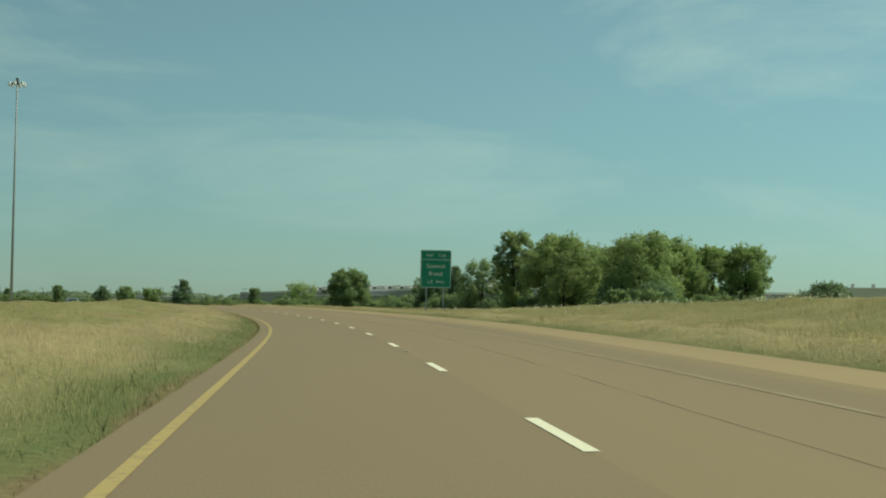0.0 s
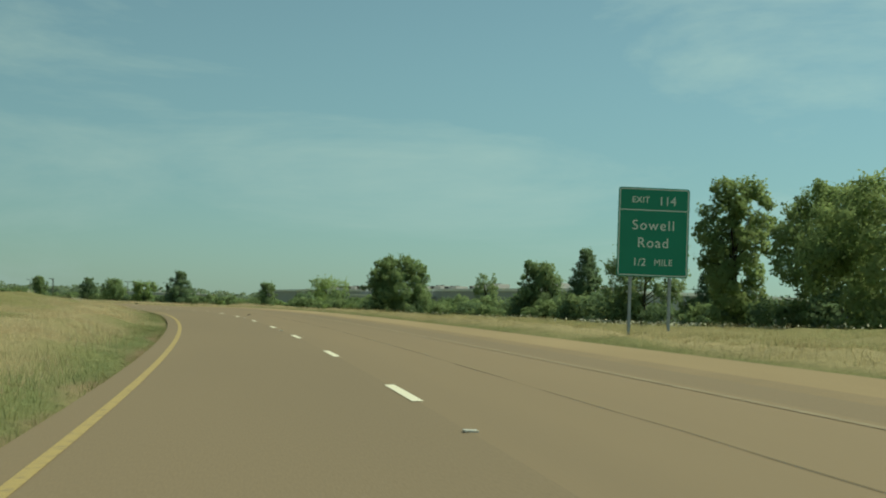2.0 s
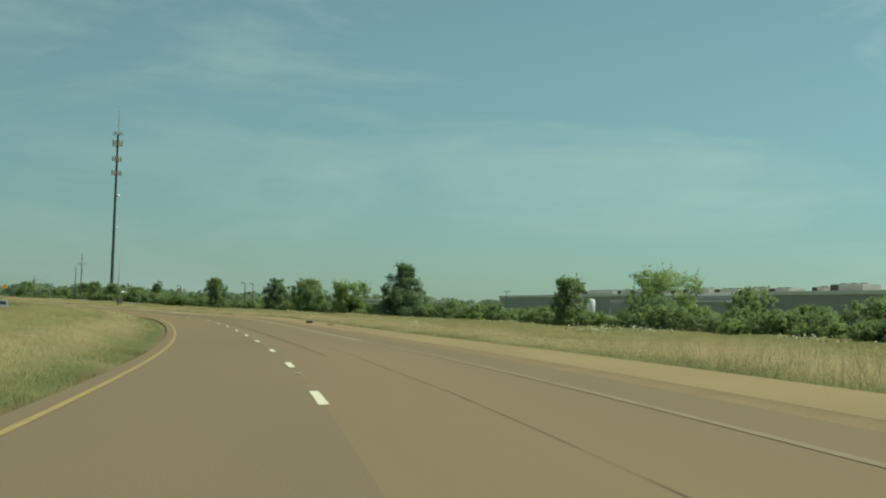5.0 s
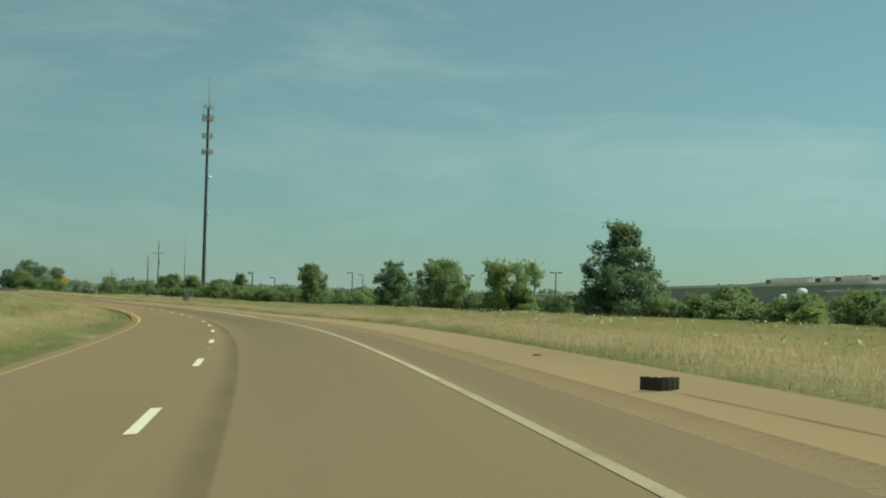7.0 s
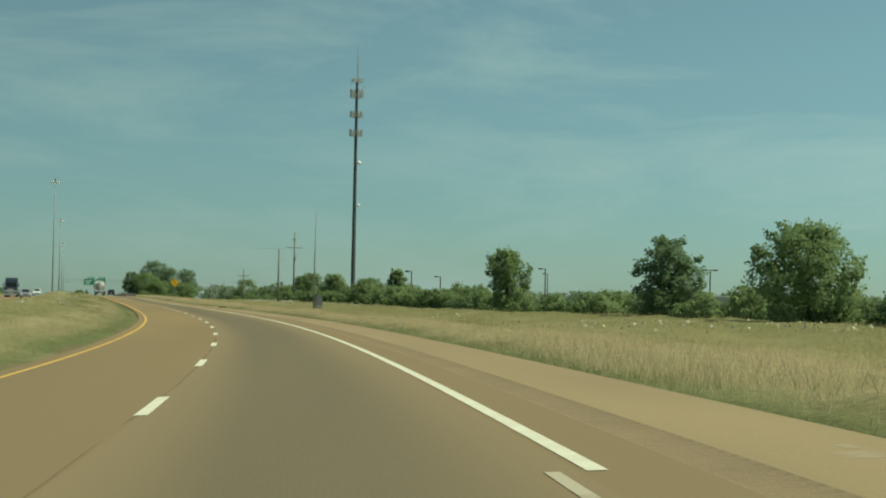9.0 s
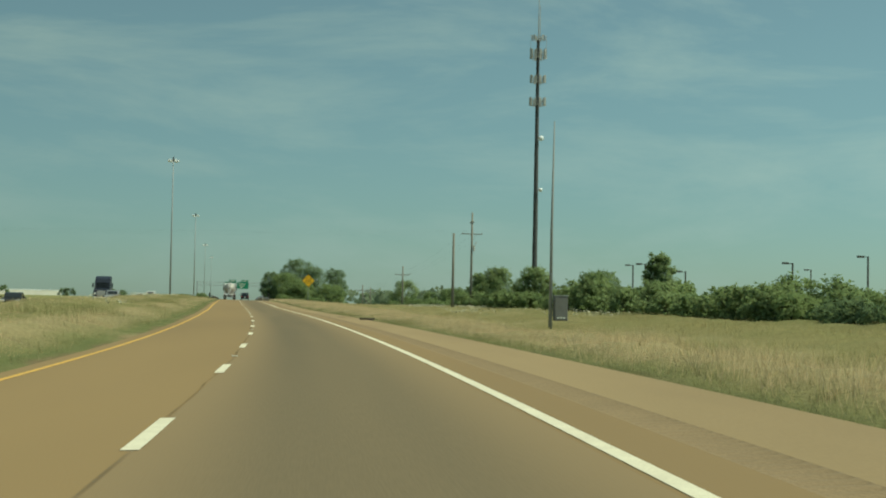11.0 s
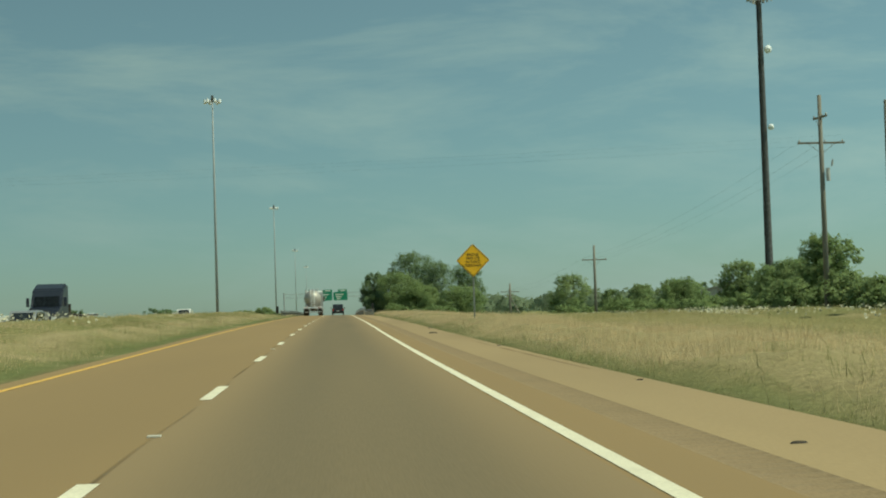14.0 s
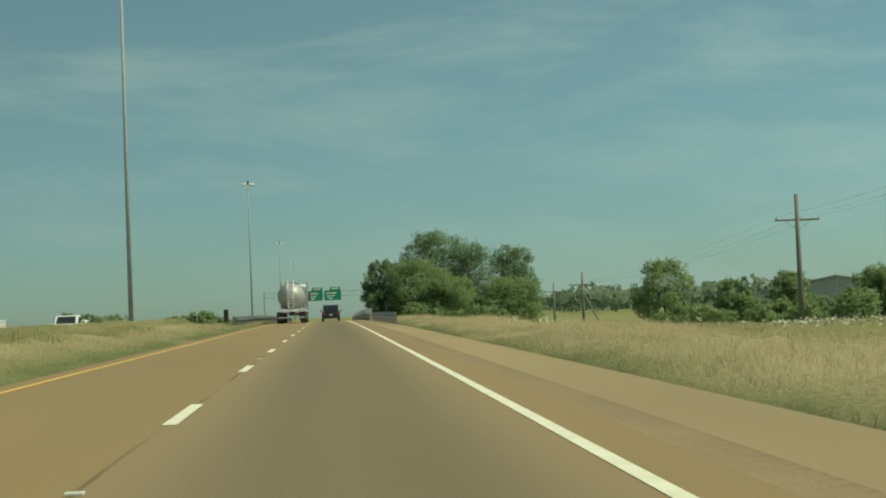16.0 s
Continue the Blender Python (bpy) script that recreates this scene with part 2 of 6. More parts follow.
def along(m, c1, c2, s0, s1):
    """The surface changes slowly along the road into another mottled colour."""
    n, l = m.node_tree.nodes, m.node_tree.links
    b = n["Principled BSDF"]
    src = b.inputs["Base Color"].links[0].from_socket
    tc, sp, r, x, y = n.new("ShaderNodeTexCoord"), n.new("ShaderNodeSeparateXYZ"), n.new("ShaderNodeMapRange"), n.new("ShaderNodeMix"), n.new("ShaderNodeMix")
    x.data_type = y.data_type = "RGBA"
    r.interpolation_type = "SMOOTHSTEP"
    r.inputs["From Min"].default_value, r.inputs["From Max"].default_value = s0, s1
    l.new(tc.outputs["UV"], sp.inputs["Vector"])
    l.new(sp.outputs["Y"], r.inputs["Value"])
    blotch = [k for k in n if k.type == "MAP_RANGE"][0]
    l.new(blotch.outputs["Result"], y.inputs[0])
    y.inputs[6].default_value, y.inputs[7].default_value = (*c1, 1), (*c2, 1)
    l.new(r.outputs["Result"], x.inputs[0])
    l.new(src, x.inputs[6])
    l.new(y.outputs[2], x.inputs[7])
    l.new(x.outputs[2], b.inputs["Base Color"])


along(M_LANE_L, (0.312, 0.212, 0.101), (0.248, 0.171, 0.086), 250, 430)
along(M_LANE_R, (0.268, 0.194, 0.116), (0.236, 0.173, 0.106), 400, 210)
M_SHOULDER = mat("pale_shoulder_asphalt", (0.372, 0.270, 0.148), (0.285, 0.206, 0.114), scale=0.3, fine=45.0, rough=0.9, bump=0.08, grain=0.05, amount=0.6, stretch=(1, 0.15, 1), uv=True)
M_RUMBLE = mat("milled_asphalt", (0.285, 0.205, 0.118), (0.245, 0.178, 0.104), scale=0.8, fine=40.0, rough=0.9, bump=0.1)
# groove floors: dark colour stands in for shade the sun doesn't cast, plus dirt
M_GROOVE = mat("groove_shade_dirt", (0.115, 0.086, 0.056), (0.095, 0.072, 0.048), scale=0.9, fine=30.0, rough=0.95, bump=0.3)
M_WHITE = mat("white_road_paint", (0.86, 0.80, 0.63), (0.72, 0.66, 0.51), scale=2.5, fine=50.0, rough=0.6, bump=0.15)
M_WHITE_OLD = worn("worn_white_road_paint", (0.44, 0.37, 0.255), (0.33, 0.262, 0.168), keep=0.65, scale=0.8)
M_YELLOW = mat("yellow_road_paint", (0.78, 0.47, 0.11), (0.66, 0.40, 0.11), scale=2.0, fine=50.0, rough=0.65, bump=0.15)
M_YELLOW_OLD = worn("worn_yellow_road_paint", (0.43, 0.315, 0.130), (0.30, 0.225, 0.120), keep=0.6)
M_GRASS_DRY = leaf_mat("dry_grass", (0.60, 0.50, 0.295), (0.50, 0.425, 0.235), 0.6, 0.35)
M_GRASS_STRAW = leaf_mat("straw_grass", (0.80, 0.66, 0.44), (0.68, 0.565, 0.36), 0.6, 0.25)
M_GRASS_GREEN = leaf_mat("green_grass", (0.26, 0.285, 0.125), (0.36, 0.355, 0.175), 0.6, 0.35)
M_GRASS_OLIVE = leaf_mat("olive_meadow_grass", (0.42, 0.385, 0.19), (0.50, 0.445, 0.24), 0.6, 0.35)
M_FLOWER = mat("white_petals", (0.62, 0.59, 0.46), (0.50, 0.47, 0.34), scale=4.0, rough=0.8)
M_LEAF = leaf_mat("oak_leaves", (0.205, 0.285, 0.128), (0.280, 0.355, 0.155), 0.55)
M_LEAF_GROVE = leaf_mat("grove_leaves", (0.262, 0.345, 0.142), (0.335, 0.402, 0.168), 0.58)
M_LEAF_DARK = leaf_mat("cedar_leaves", (0.160, 0.235, 0.128), (0.215, 0.285, 0.148), 0.52)
M_LEAF_LIGHT = leaf_mat("willow_leaves", (0.262, 0.355, 0.135), (0.330, 0.405, 0.160), 0.58)
M_LEAF_OLIVE = leaf_mat("shrub_leaves", (0.220, 0.305, 0.140), (0.300, 0.365, 0.170), 0.52)
M_WOODS = leaf_mat("far_leaves", (0.185, 0.250, 0.165), (0.240, 0.290, 0.195), 0.5)
M_BARK = mat("bark", (0.075, 0.062, 0.045), (0.045, 0.038, 0.028), scale=3.0, fine=14.0, rough=0.95, bump=0.8, stretch=(1, 1, 0.25))
M_POLE_WOOD = mat("weathered_pole_wood", (0.255, 0.240, 0.205), (0.185, 0.175, 0.150), scale=2.0, fine=20.0, rough=0.9, bump=0.5, stretch=(4, 4, 0.3))
M_GALV = mat("galvanised_steel", (0.36, 0.395, 0.42), (0.29, 0.32, 0.34), scale=1.2, fine=18.0, rough=0.6, metal=0.0)
M_GREY_STEEL = mat("painted_grey_steel", (0.27, 0.29, 0.29), (0.22, 0.235, 0.235), scale=1.0, fine=15.0, rough=0.6)
M_MAST = mat("mottled_mast_steel", (0.135, 0.140, 0.150), (0.060, 0.062, 0.066), scale=2.2, fine=9.0, rough=0.8, bump=0.2)
M_DARK_STEEL = mat("dark_weathered_steel", (0.075, 0.07, 0.062), (0.095, 0.087, 0.078), scale=0.3, fine=9.0, rough=0.85, metal=0.0)
M_TOWER_GREY = mat("antenna_grey", (0.42, 0.43, 0.43), (0.33, 0.34, 0.34), scale=1.0, rough=0.6)
M_DISH = mat("dish_white", (0.78, 0.82, 0.85), (0.72, 0.755, 0.78), scale=2.0, rough=0.5)
M_CABLE = mat("cable_black", (0.03, 0.03, 0.03), (0.05, 0.05, 0.05), rough=0.7)
M_INSUL = mat("porcelain", (0.55, 0.55, 0.54), (0.42, 0.42, 0.42), rough=0.3)
M_SIGN_GREEN = mat("green_sign_sheeting", (0.024, 0.225, 0.140), (0.020, 0.200, 0.122), scale=0.8, fine=60.0, rough=0.45)
M_SIGN_WHITE = mat("white_sign_sheeting", (0.70, 0.72, 0.68), (0.62, 0.64, 0.60), scale=3.0, rough=0.45)
M_SIGN_YELLOW = mat("yellow_sign_sheeting", (0.88, 0.50, 0.035), (0.80, 0.45, 0.03), scale=1.5, rough=0.45)
M_SIGN_BLACK = mat("black_sign_sheeting", (0.02, 0.02, 0.018), (0.03, 0.03, 0.027), rough=0.5)
M_ALU = mat("bare_aluminium", (0.50, 0.50, 0.49), (0.40, 0.40, 0.40), scale=2.0, rough=0.45, metal=0.7)
M_TANK = mat("polished_tank_steel", (0.50, 0.47, 0.43), (0.40, 0.375, 0.345), scale=1.1, fine=12.0, rough=0.5, metal=0.3)
M_TRUCK_DARK = mat("truck_chassis_grime", (0.045, 0.043, 0.04), (0.075, 0.07, 0.06), scale=2.0, rough=0.8)
M_RUBBER = mat("tyre_rubber", (0.045, 0.039, 0.033), (0.07, 0.060, 0.050), scale=5.0, fine=50.0, rough=0.9, bump=0.4)
M_CAR_BLACK = mat("black_car_paint", (0.018, 0.018, 0.02), (0.03, 0.03, 0.032), scale=1.0, rough=0.25, spec=0.5)
M_CAR_SILVER = mat("silver_car_paint", (0.42, 0.43, 0.44), (0.36, 0.37, 0.38), scale=1.0, rough=0.3, metal=0.5)
M_CAR_WHITE = mat("white_car_paint", (0.78, 0.78, 0.76), (0.70, 0.70, 0.68), scale=1.0, rough=0.3, spec=0.5)
M_CAR_BLUE = mat("dark_blue_truck_paint", (0.016, 0.021, 0.036), (0.028, 0.034, 0.05), scale=1.0, rough=0.3, spec=0.5)
M_GLASS_DARK = mat("tinted_glass", (0.015, 0.018, 0.02), (0.022, 0.025, 0.028), rough=0.08, spec=0.7)
M_RED_LENS = mat("red_lens", (0.35, 0.02, 0.015), (0.28, 0.02, 0.015), rough=0.25, spec=0.6)
M_LAMP_LENS = mat("clear_lens", (0.75, 0.76, 0.76), (0.66, 0.67, 0.67), rough=0.15, spec=0.8)
M_CONCRETE = mat("weathered_concrete", (0.40, 0.36, 0.29), (0.29, 0.26, 0.21), scale=0.8, fine=14.0, rough=0.9, bump=0.3)
M_METAL_WALL = mat("grey_metal_cladding", (0.35, 0.36, 0.35), (0.30, 0.31, 0.305), scale=0.05, fine=2.0, rough=0.6, grain=0.04)
M_ROOF_EDGE = mat("white_roof_edge", (0.72, 0.72, 0.69), (0.64, 0.64, 0.62), scale=0.3, rough=0.7)
M_ROOF_UNIT = mat("roof_unit_grey", (0.62, 0.57, 0.52), (0.50, 0.46, 0.42), scale=0.5, rough=0.7)
M_PALE_WALL = mat("pale_render", (0.66, 0.64, 0.58), (0.56, 0.54, 0.49), scale=0.2, rough=0.8)
M_CABINET = mat("cabinet_grey", (0.20, 0.20, 0.19), (0.15, 0.15, 0.145), scale=2.0, rough=0.6, metal=0.2)


def sward_mat(name, stops, lat0, lat1, straw, green):
    """Matted grass: bands across the verge that wander, patches of straw and of green, and a fine fibrous relief."""
    m = bpy.data.materials.new(name)
    m.use_nodes = True
    n, l = m.node_tree.nodes, m.node_tree.links
    b = n["Principled BSDF"]
    b.inputs["Roughness"].default_value, b.inputs["Specular IOR Level"].default_value = 0.95, 0.05
    tc, sp = n.new("ShaderNodeTexCoord"), n.new("ShaderNodeSeparateXYZ")
    l.new(tc.outputs["UV"], sp.inputs["Vector"])

    def noise(scale, detail, stretch):
        mp, q = n.new("ShaderNodeMapping"), n.new("ShaderNodeTexNoise")
        mp.inputs["Scale"].default_value = stretch
        q.inputs["Scale"].default_value, q.inputs["Detail"].default_value, q.inputs["Roughness"].default_value = scale, detail, 0.6
        l.new(tc.outputs["UV"], mp.inputs["Vector"])
        l.new(mp.outputs["Vector"], q.inputs["Vector"])
        return q.outputs["Fac"]

    def ranged(src, a0, a1, b0, b1):
        r = n.new("ShaderNodeMapRange")
        for key, v in (("From Min", a0), ("From Max", a1), ("To Min", b0), ("To Max", b1)):
            r.inputs[key].default_value = v
        l.new(src, r.inputs["Value"])
        return r.outputs["Result"]

    def blend(fac, a, c):
        x = n.new("ShaderNodeMix")
        x.data_type = "RGBA"
        l.new(fac, x.inputs[0])
        l.new(a, x.inputs[6])
        x.inputs[7].default_value = (*c, 1)
        return x.outputs[2]

    wander = n.new("ShaderNodeMath")
    l.new(sp.outputs["X"], wander.inputs[0])
    l.new(ranged(noise(0.45, 4.0, (1, 0.4, 1)), 0.3, 0.7, -0.35, 0.35), wander.inputs[1])
    ramp = n.new("ShaderNodeValToRGB")
    e = ramp.color_ramp.elements
    while len(e) < len(stops):
        e.new(0.5)
    for k, (lat, c) in zip(e, stops):
        k.position, k.color = (lat - lat0) / (lat1 - lat0), (*c, 1)
    l.new(ranged(wander.outputs["Value"], lat0, lat1, 0, 1), ramp.inputs["Fac"])
    c = blend(ranged(noise(0.22, 5.0, (1, 0.45, 1)), 0.52, 0.72, 0, 0.75), ramp.outputs["Color"], straw)
    c = blend(ranged(noise(0.33, 5.0, (1.1, 0.4, 2)), 0.53, 0.70, 0, 0.70), c, green)
    fine = noise(7.0, 6.0, (1, 1, 1))
    mul = n.new("ShaderNodeVectorMath")
    mul.operation = "SCALE"
    l.new(c, mul.inputs[0])
    l.new(ranged(fine, 0.3, 0.7, 0.74, 1.26), mul.inputs["Scale"])
    l.new(mul.outputs["Vector"], b.inputs["Base Color"])
    bp = n.new("ShaderNodeBump")
    bp.inputs["Strength"].default_value, bp.inputs["Distance"].default_value = 0.55, 0.08
    l.new(fine, bp.inputs["Height"])
    l.new(bp.outputs["Normal"], b.inputs["Normal"])
    return m


# the median's last stop paints bare dirt and the dark shadow strip by the paving
STRAW, OLIVE, GREEN, DIRT_SHADE = (0.335, 0.275, 0.156), (0.205, 0.190, 0.086), (0.135, 0.152, 0.064), (0.185, 0.138, 0.083)
M_SWARD_R = sward_mat("verge_sward", ((5.9, (0.17, 0.155, 0.075)), (6.15, (0.165, 0.168, 0.075)), (6.5, (0.195, 0.185, 0.086)), (7.0, (0.270, 0.228, 0.122)), (10.5, STRAW), (13.0, (0.258, 0.222, 0.112)), (20.0, (0.215, 0.195, 0.090)), (30.0, (0.168, 0.166, 0.074))), 5.9, 30.0, STRAW, (0.195, 0.198, 0.088))
M_SWARD_L = sward_mat("median_sward", ((-15.0, (0.215, 0.185, 0.092)), (-11.0, (0.210, 0.192, 0.088)), (-8.2, (0.200, 0.190, 0.084)), (-7.0, STRAW), (-5.8, (0.262, 0.222, 0.118)), (-4.8, (0.175, 0.172, 0.076)), (-4.2, GREEN), (-3.9, (0.150, 0.150, 0.068)), (-3.7, DIRT_SHADE)), -15.0, -3.7, STRAW, (0.195, 0.198, 0.088))


# ---- building tools ----
def link_bm(name, bm, material, parent=None, smooth=False):
    me = bpy.data.meshes.new(name)
    bmesh.ops.recalc_face_normals(bm, faces=bm.faces)
    bm.to_mesh(me)
    bm.free()
    me.materials.append(material)
    if smooth:
        me.polygons.foreach_set("use_smooth", [True] * len(me.polygons))
    ob = new(name, me)
    ob.parent = parent
    return ob


def part(name, bm, material, parent, label="", smooth=False):
    return tagged(link_bm(name, bm, material, parent, smooth), label)


def thing(name, m, label, category, group="", kind=""):
    """An Empty at the base of a thing that has parts."""
    ob = new(name)
    ob.empty_display_size = 0.3
    ob.matrix_basis = m
    return tagged(ob, label, category, group, kind)


def np_mesh(name, verts, faces, material, parent=None, uvs=None, normals=None):
    """A mesh from whole arrays of corners and faces (all faces with the same number of corners)."""
    me = bpy.data.meshes.new(name)
    k = faces.shape[1]
    me.vertices.add(len(verts))
    me.vertices.foreach_set("co", np.ascontiguousarray(verts, np.float32).ravel())
    me.loops.add(faces.size)
    me.loops.foreach_set("vertex_index", np.ascontiguousarray(faces, np.int32).ravel())
    me.polygons.add(len(faces))
    me.polygons.foreach_set("loop_start", np.arange(0, faces.size, k, dtype=np.int32))
    me.update(calc_edges=True)
    if uvs is not None:
        layer = me.uv_layers.new(name="UVMap")
        layer.data.foreach_set("uv", np.ascontiguousarray(uvs[faces.ravel()], np.float32).ravel())
    if normals is not None:
        me.polygons.foreach_set("use_smooth", [True] * len(faces))
        me.normals_split_custom_set_from_vertices(normals.tolist())
    me.materials.append(material)
    ob = new(name, me)
    ob.parent = parent
    return ob


def bx(bm, x0, x1, y0, y1, z0, z1, bevel=0.0):
    v = [bm.verts.new((x, y, z)) for z in (z0, z1) for y in (y0, y1) for x in (x0, x1)]
    f = [bm.faces.new([v[i] for i in q]) for q in ((0, 2, 3, 1), (4, 5, 7, 6), (0, 1, 5, 4), (2, 6, 7, 3), (0, 4, 6, 2), (1, 3, 7, 5))]
    if bevel:
        bmesh.ops.bevel(bm, geom=list({e for q in f for e in q.edges}), offset=bevel, segments=2, affect="EDGES", profile=0.6)
    return bm


def tube(bm, points, radii, n=8, cap=True):
    """A tapered pipe through points."""
    rings = []
    pts = [Vector(p) for p in points]
    for i, p in enumerate(pts):
        d = (pts[min(i + 1, len(pts) - 1)] - pts[max(i - 1, 0)]).normalized()
        a = d.orthogonal().normalized() if abs(d.z) < 0.95 else Vector((1, 0, 0)).cross(d).normalized()
        b = d.cross(a).normalized()
        r = radii[i] if hasattr(radii, "__len__") else radii
        rings.append([bm.verts.new(p + (a * math.cos(2 * math.pi * k / n) + b * math.sin(2 * math.pi * k / n)) * r) for k in range(n)])
    for q, w in zip(rings, rings[1:]):
        for k in range(n):
            bm.faces.new((q[k], q[(k + 1) % n], w[(k + 1) % n], w[k]))
    if cap:
        bm.faces.new(list(reversed(rings[0])))
        bm.faces.new(rings[-1])
    return bm


def prism(bm, outline, x0, x1):
    """An outline of (y, z) drawn out along x."""
    a = [bm.verts.new((x0, y, z)) for y, z in outline]
    b = [bm.verts.new((x1, y, z)) for y, z in outline]
    n = len(outline)
    for i in range(n):
        bm.faces.new((a[i], a[(i + 1) % n], b[(i + 1) % n], b[i]))
    bm.faces.new(list(reversed(a)))
    bm.faces.new(b)
    return bm


def words(text, size, material, parent, x, y, z, name="lettering", spread=1.0):
    """Raised letters on a panel that faces -y; x is their middle, z their foot."""
    cu = bpy.data.curves.new(name, "FONT")
    cu.body, cu.size, cu.align_x, cu.extrude, cu.space_character = text, size, "CENTER", 0.004, spread
    tmp = bpy.data.objects.new(name, cu)
    me = bpy.data.meshes.new_from_object(tmp)
    bpy.data.objects.remove(tmp)
    me.transform(pose(x, y, z, 90, 0, 0))
    me.materials.append(material)
    ob = new(name, me)
    ob.parent = parent
    return ob


# ---- ground ----
def build_ground():
    lats = np.array([-420.0, -300, -220, -160, -110, -80, -60, -45, -36, -30, -27, -25.2, -24, -20, -16, -14.6, -13.6, -12.5, -11.5, -10.5, -9.5, -8.5, -7.5, -6.5, -5.7, -5.0,
                     -4.5, EDGE_L, -3.6, -1.8, 0, 1.8, 3.6, 5.4, EDGE_R, 6.6, 7.2, 8, 9, 10, 11, 12, 13.5, 15, 17, 20, 24, 28, 33, 40, 50, 65, 90, 130, 190, 280, 420.0])
    ss = np.concatenate([np.arange(-160, 0, 8.0), np.arange(0, 660, 2.0), np.arange(660, 1000, 6.0), np.arange(1000, 1601, 30.0)])
    g, h = np.meshgrid(ss, lats, indexing="ij")
    x, y, _ = plan(g, h)
    z = ground_z(g, h)
    soft = (h < EDGE_L - 0.2) | (h > EDGE_R + 0.2)
    on_far = (h < -15) & (h > -25)
    rng = np.random.default_rng(3)
    z = z + np.where(soft & ~on_far, rng.normal(0, 0.035, z.shape), 0) - np.where(on_far, 0.12, 0)
    n, m = g.shape
    verts = np.stack([x, y, z], -1).reshape(-1, 3)
    idx = np.arange(n * m).reshape(n, m)
    quads = np.stack([idx[:-1, :-1], idx[:-1, 1:], idx[1:, 1:], idx[1:, :-1]], -1).reshape(-1, 4)
    # the outer ring runs out to the horizon
    rim = np.concatenate([idx[0, :], idx[1:, -1], idx[-1, -2::-1], idx[-2:0:-1, 0]])
    mid = np.array([-230.0, 620.0])
    d = verts[rim, :2] - mid
    far = np.concatenate([mid + d / np.linalg.norm(d, axis=1)[:, None] * 4300, np.full((len(rim), 1), -4.0)], 1)
    k = np.arange(len(rim))
    out = len(verts) + k
    ring = np.stack([rim, np.roll(rim, -1), np.roll(out, -1), out], -1)
    verts, quads = np.concatenate([verts, far]), np.concatenate([quads, ring])
    a, b = verts[quads[:, 2]] - verts[quads[:, 0]], verts[quads[:, 3]] - verts[quads[:, 1]]
    down = (a[:, 0] * b[:, 1] - a[:, 1] * b[:, 0]) < 0
    quads[down] = quads[down][:, ::-1]
    ob = np_mesh("ground", verts, quads, M_SOIL)
    ob.data.polygons.foreach_set("use_smooth", [True] * len(ob.data.polygons))
    return tagged(ob, "dry yellow-green meadow verge beside the highway", "ground", kind="structure")


build_ground()


# ---- road ----
def strip(name, lat0, lat1, s0, s1, dz, material, parent, step=2.0, cols=2, label=""):
    ss = np.arange(s0, s1 + step * 0.5, step)
    ll = np.linspace(lat0, lat1, cols)
    g, h = np.meshgrid(ss, ll, indexing="ij")
    x, y, _ = plan(g, h)
    z = road_z(g, h) + dz
    n, m = g.shape
    idx = np.arange(n * m).reshape(n, m)
    quads = np.stack([idx[:-1, :-1], idx[:-1, 1:], idx[1:, 1:], idx[1:, :-1]], -1).reshape(-1, 4)
    uv = np.stack([h.ravel(), g.ravel()], -1)
    return tagged(np_mesh(name, np.stack([x, y, z], -1).reshape(-1, 3), quads, material, parent, uv), label)


road = thing("road", Matrix(), "two-lane tan asphalt carriageway curving left", "road", kind="structure")
S_JOINT = 354.0
YEL, WHT_OLD, WHT = -3.19, 3.22, 3.52
strip("left_lane", YEL, 0.0, -150, 1000, 0.0, M_LANE_L, road, cols=4)
strip("right_lane", 0.0, 3.40, -150, 1000, 0.0, M_LANE_R, road, cols=4, label="greyer worn asphalt lane")
strip("left_shoulder", EDGE_L, YEL, -150, 1000, 0.0, M_LANE_L, road, label="narrow paved shoulder with a ragged grass edge")
strip("inner_shoulder", 3.40, 4.15, -150, 1000, 0.0, M_LANE_L, road)
strip("outer_shoulder", 4.62, EDGE_R, -150, 1000, 0.0, M_SHOULDER, road, label="pale tan paved shoulder")


def build_rumble():
    """A milled band: closely set grooves across it, their floors coloured dark for shade and dirt."""
    fine = np.arange(200, 760, 0.07)
    ss = np.concatenate([np.arange(-150, 200, 2.0), fine, np.arange(760, 1000, 2.0)])
    cut = np.concatenate([np.zeros(175), np.arange(len(fine)) % 4 < 2, np.zeros(120)]).astype(bool)
    g, h = np.meshgrid(ss, np.array([4.15, 4.20, 4.57, 4.62]), indexing="ij")
    x, y, _ = plan(g, h)
    z = road_z(g, h) + np.where(cut, -0.02, 0.0)[:, None] * np.array([0, 1, 1, 0])
    idx = np.arange(g.size).reshape(g.shape)
    quads = np.stack([idx[:-1, :-1], idx[:-1, 1:], idx[1:, 1:], idx[1:, :-1]], -1)
    floor = np.zeros(quads.shape[:2], bool)
    floor[:, 1] = cut[:-1] & cut[1:]
    uv = np.stack([h.ravel(), g.ravel()], -1)
    ob = np_mesh("rumble_strip", np.stack([x, y, z], -1).reshape(-1, 3), quads.reshape(-1, 4), M_RUMBLE, road, uv)
    ob.data.materials.append(M_GROOVE)
    ob.data.polygons.foreach_set("material_index", floor.ravel().astype(np.int32))
    return tagged(ob, "milled grooves in a dark band", kind="stuff")


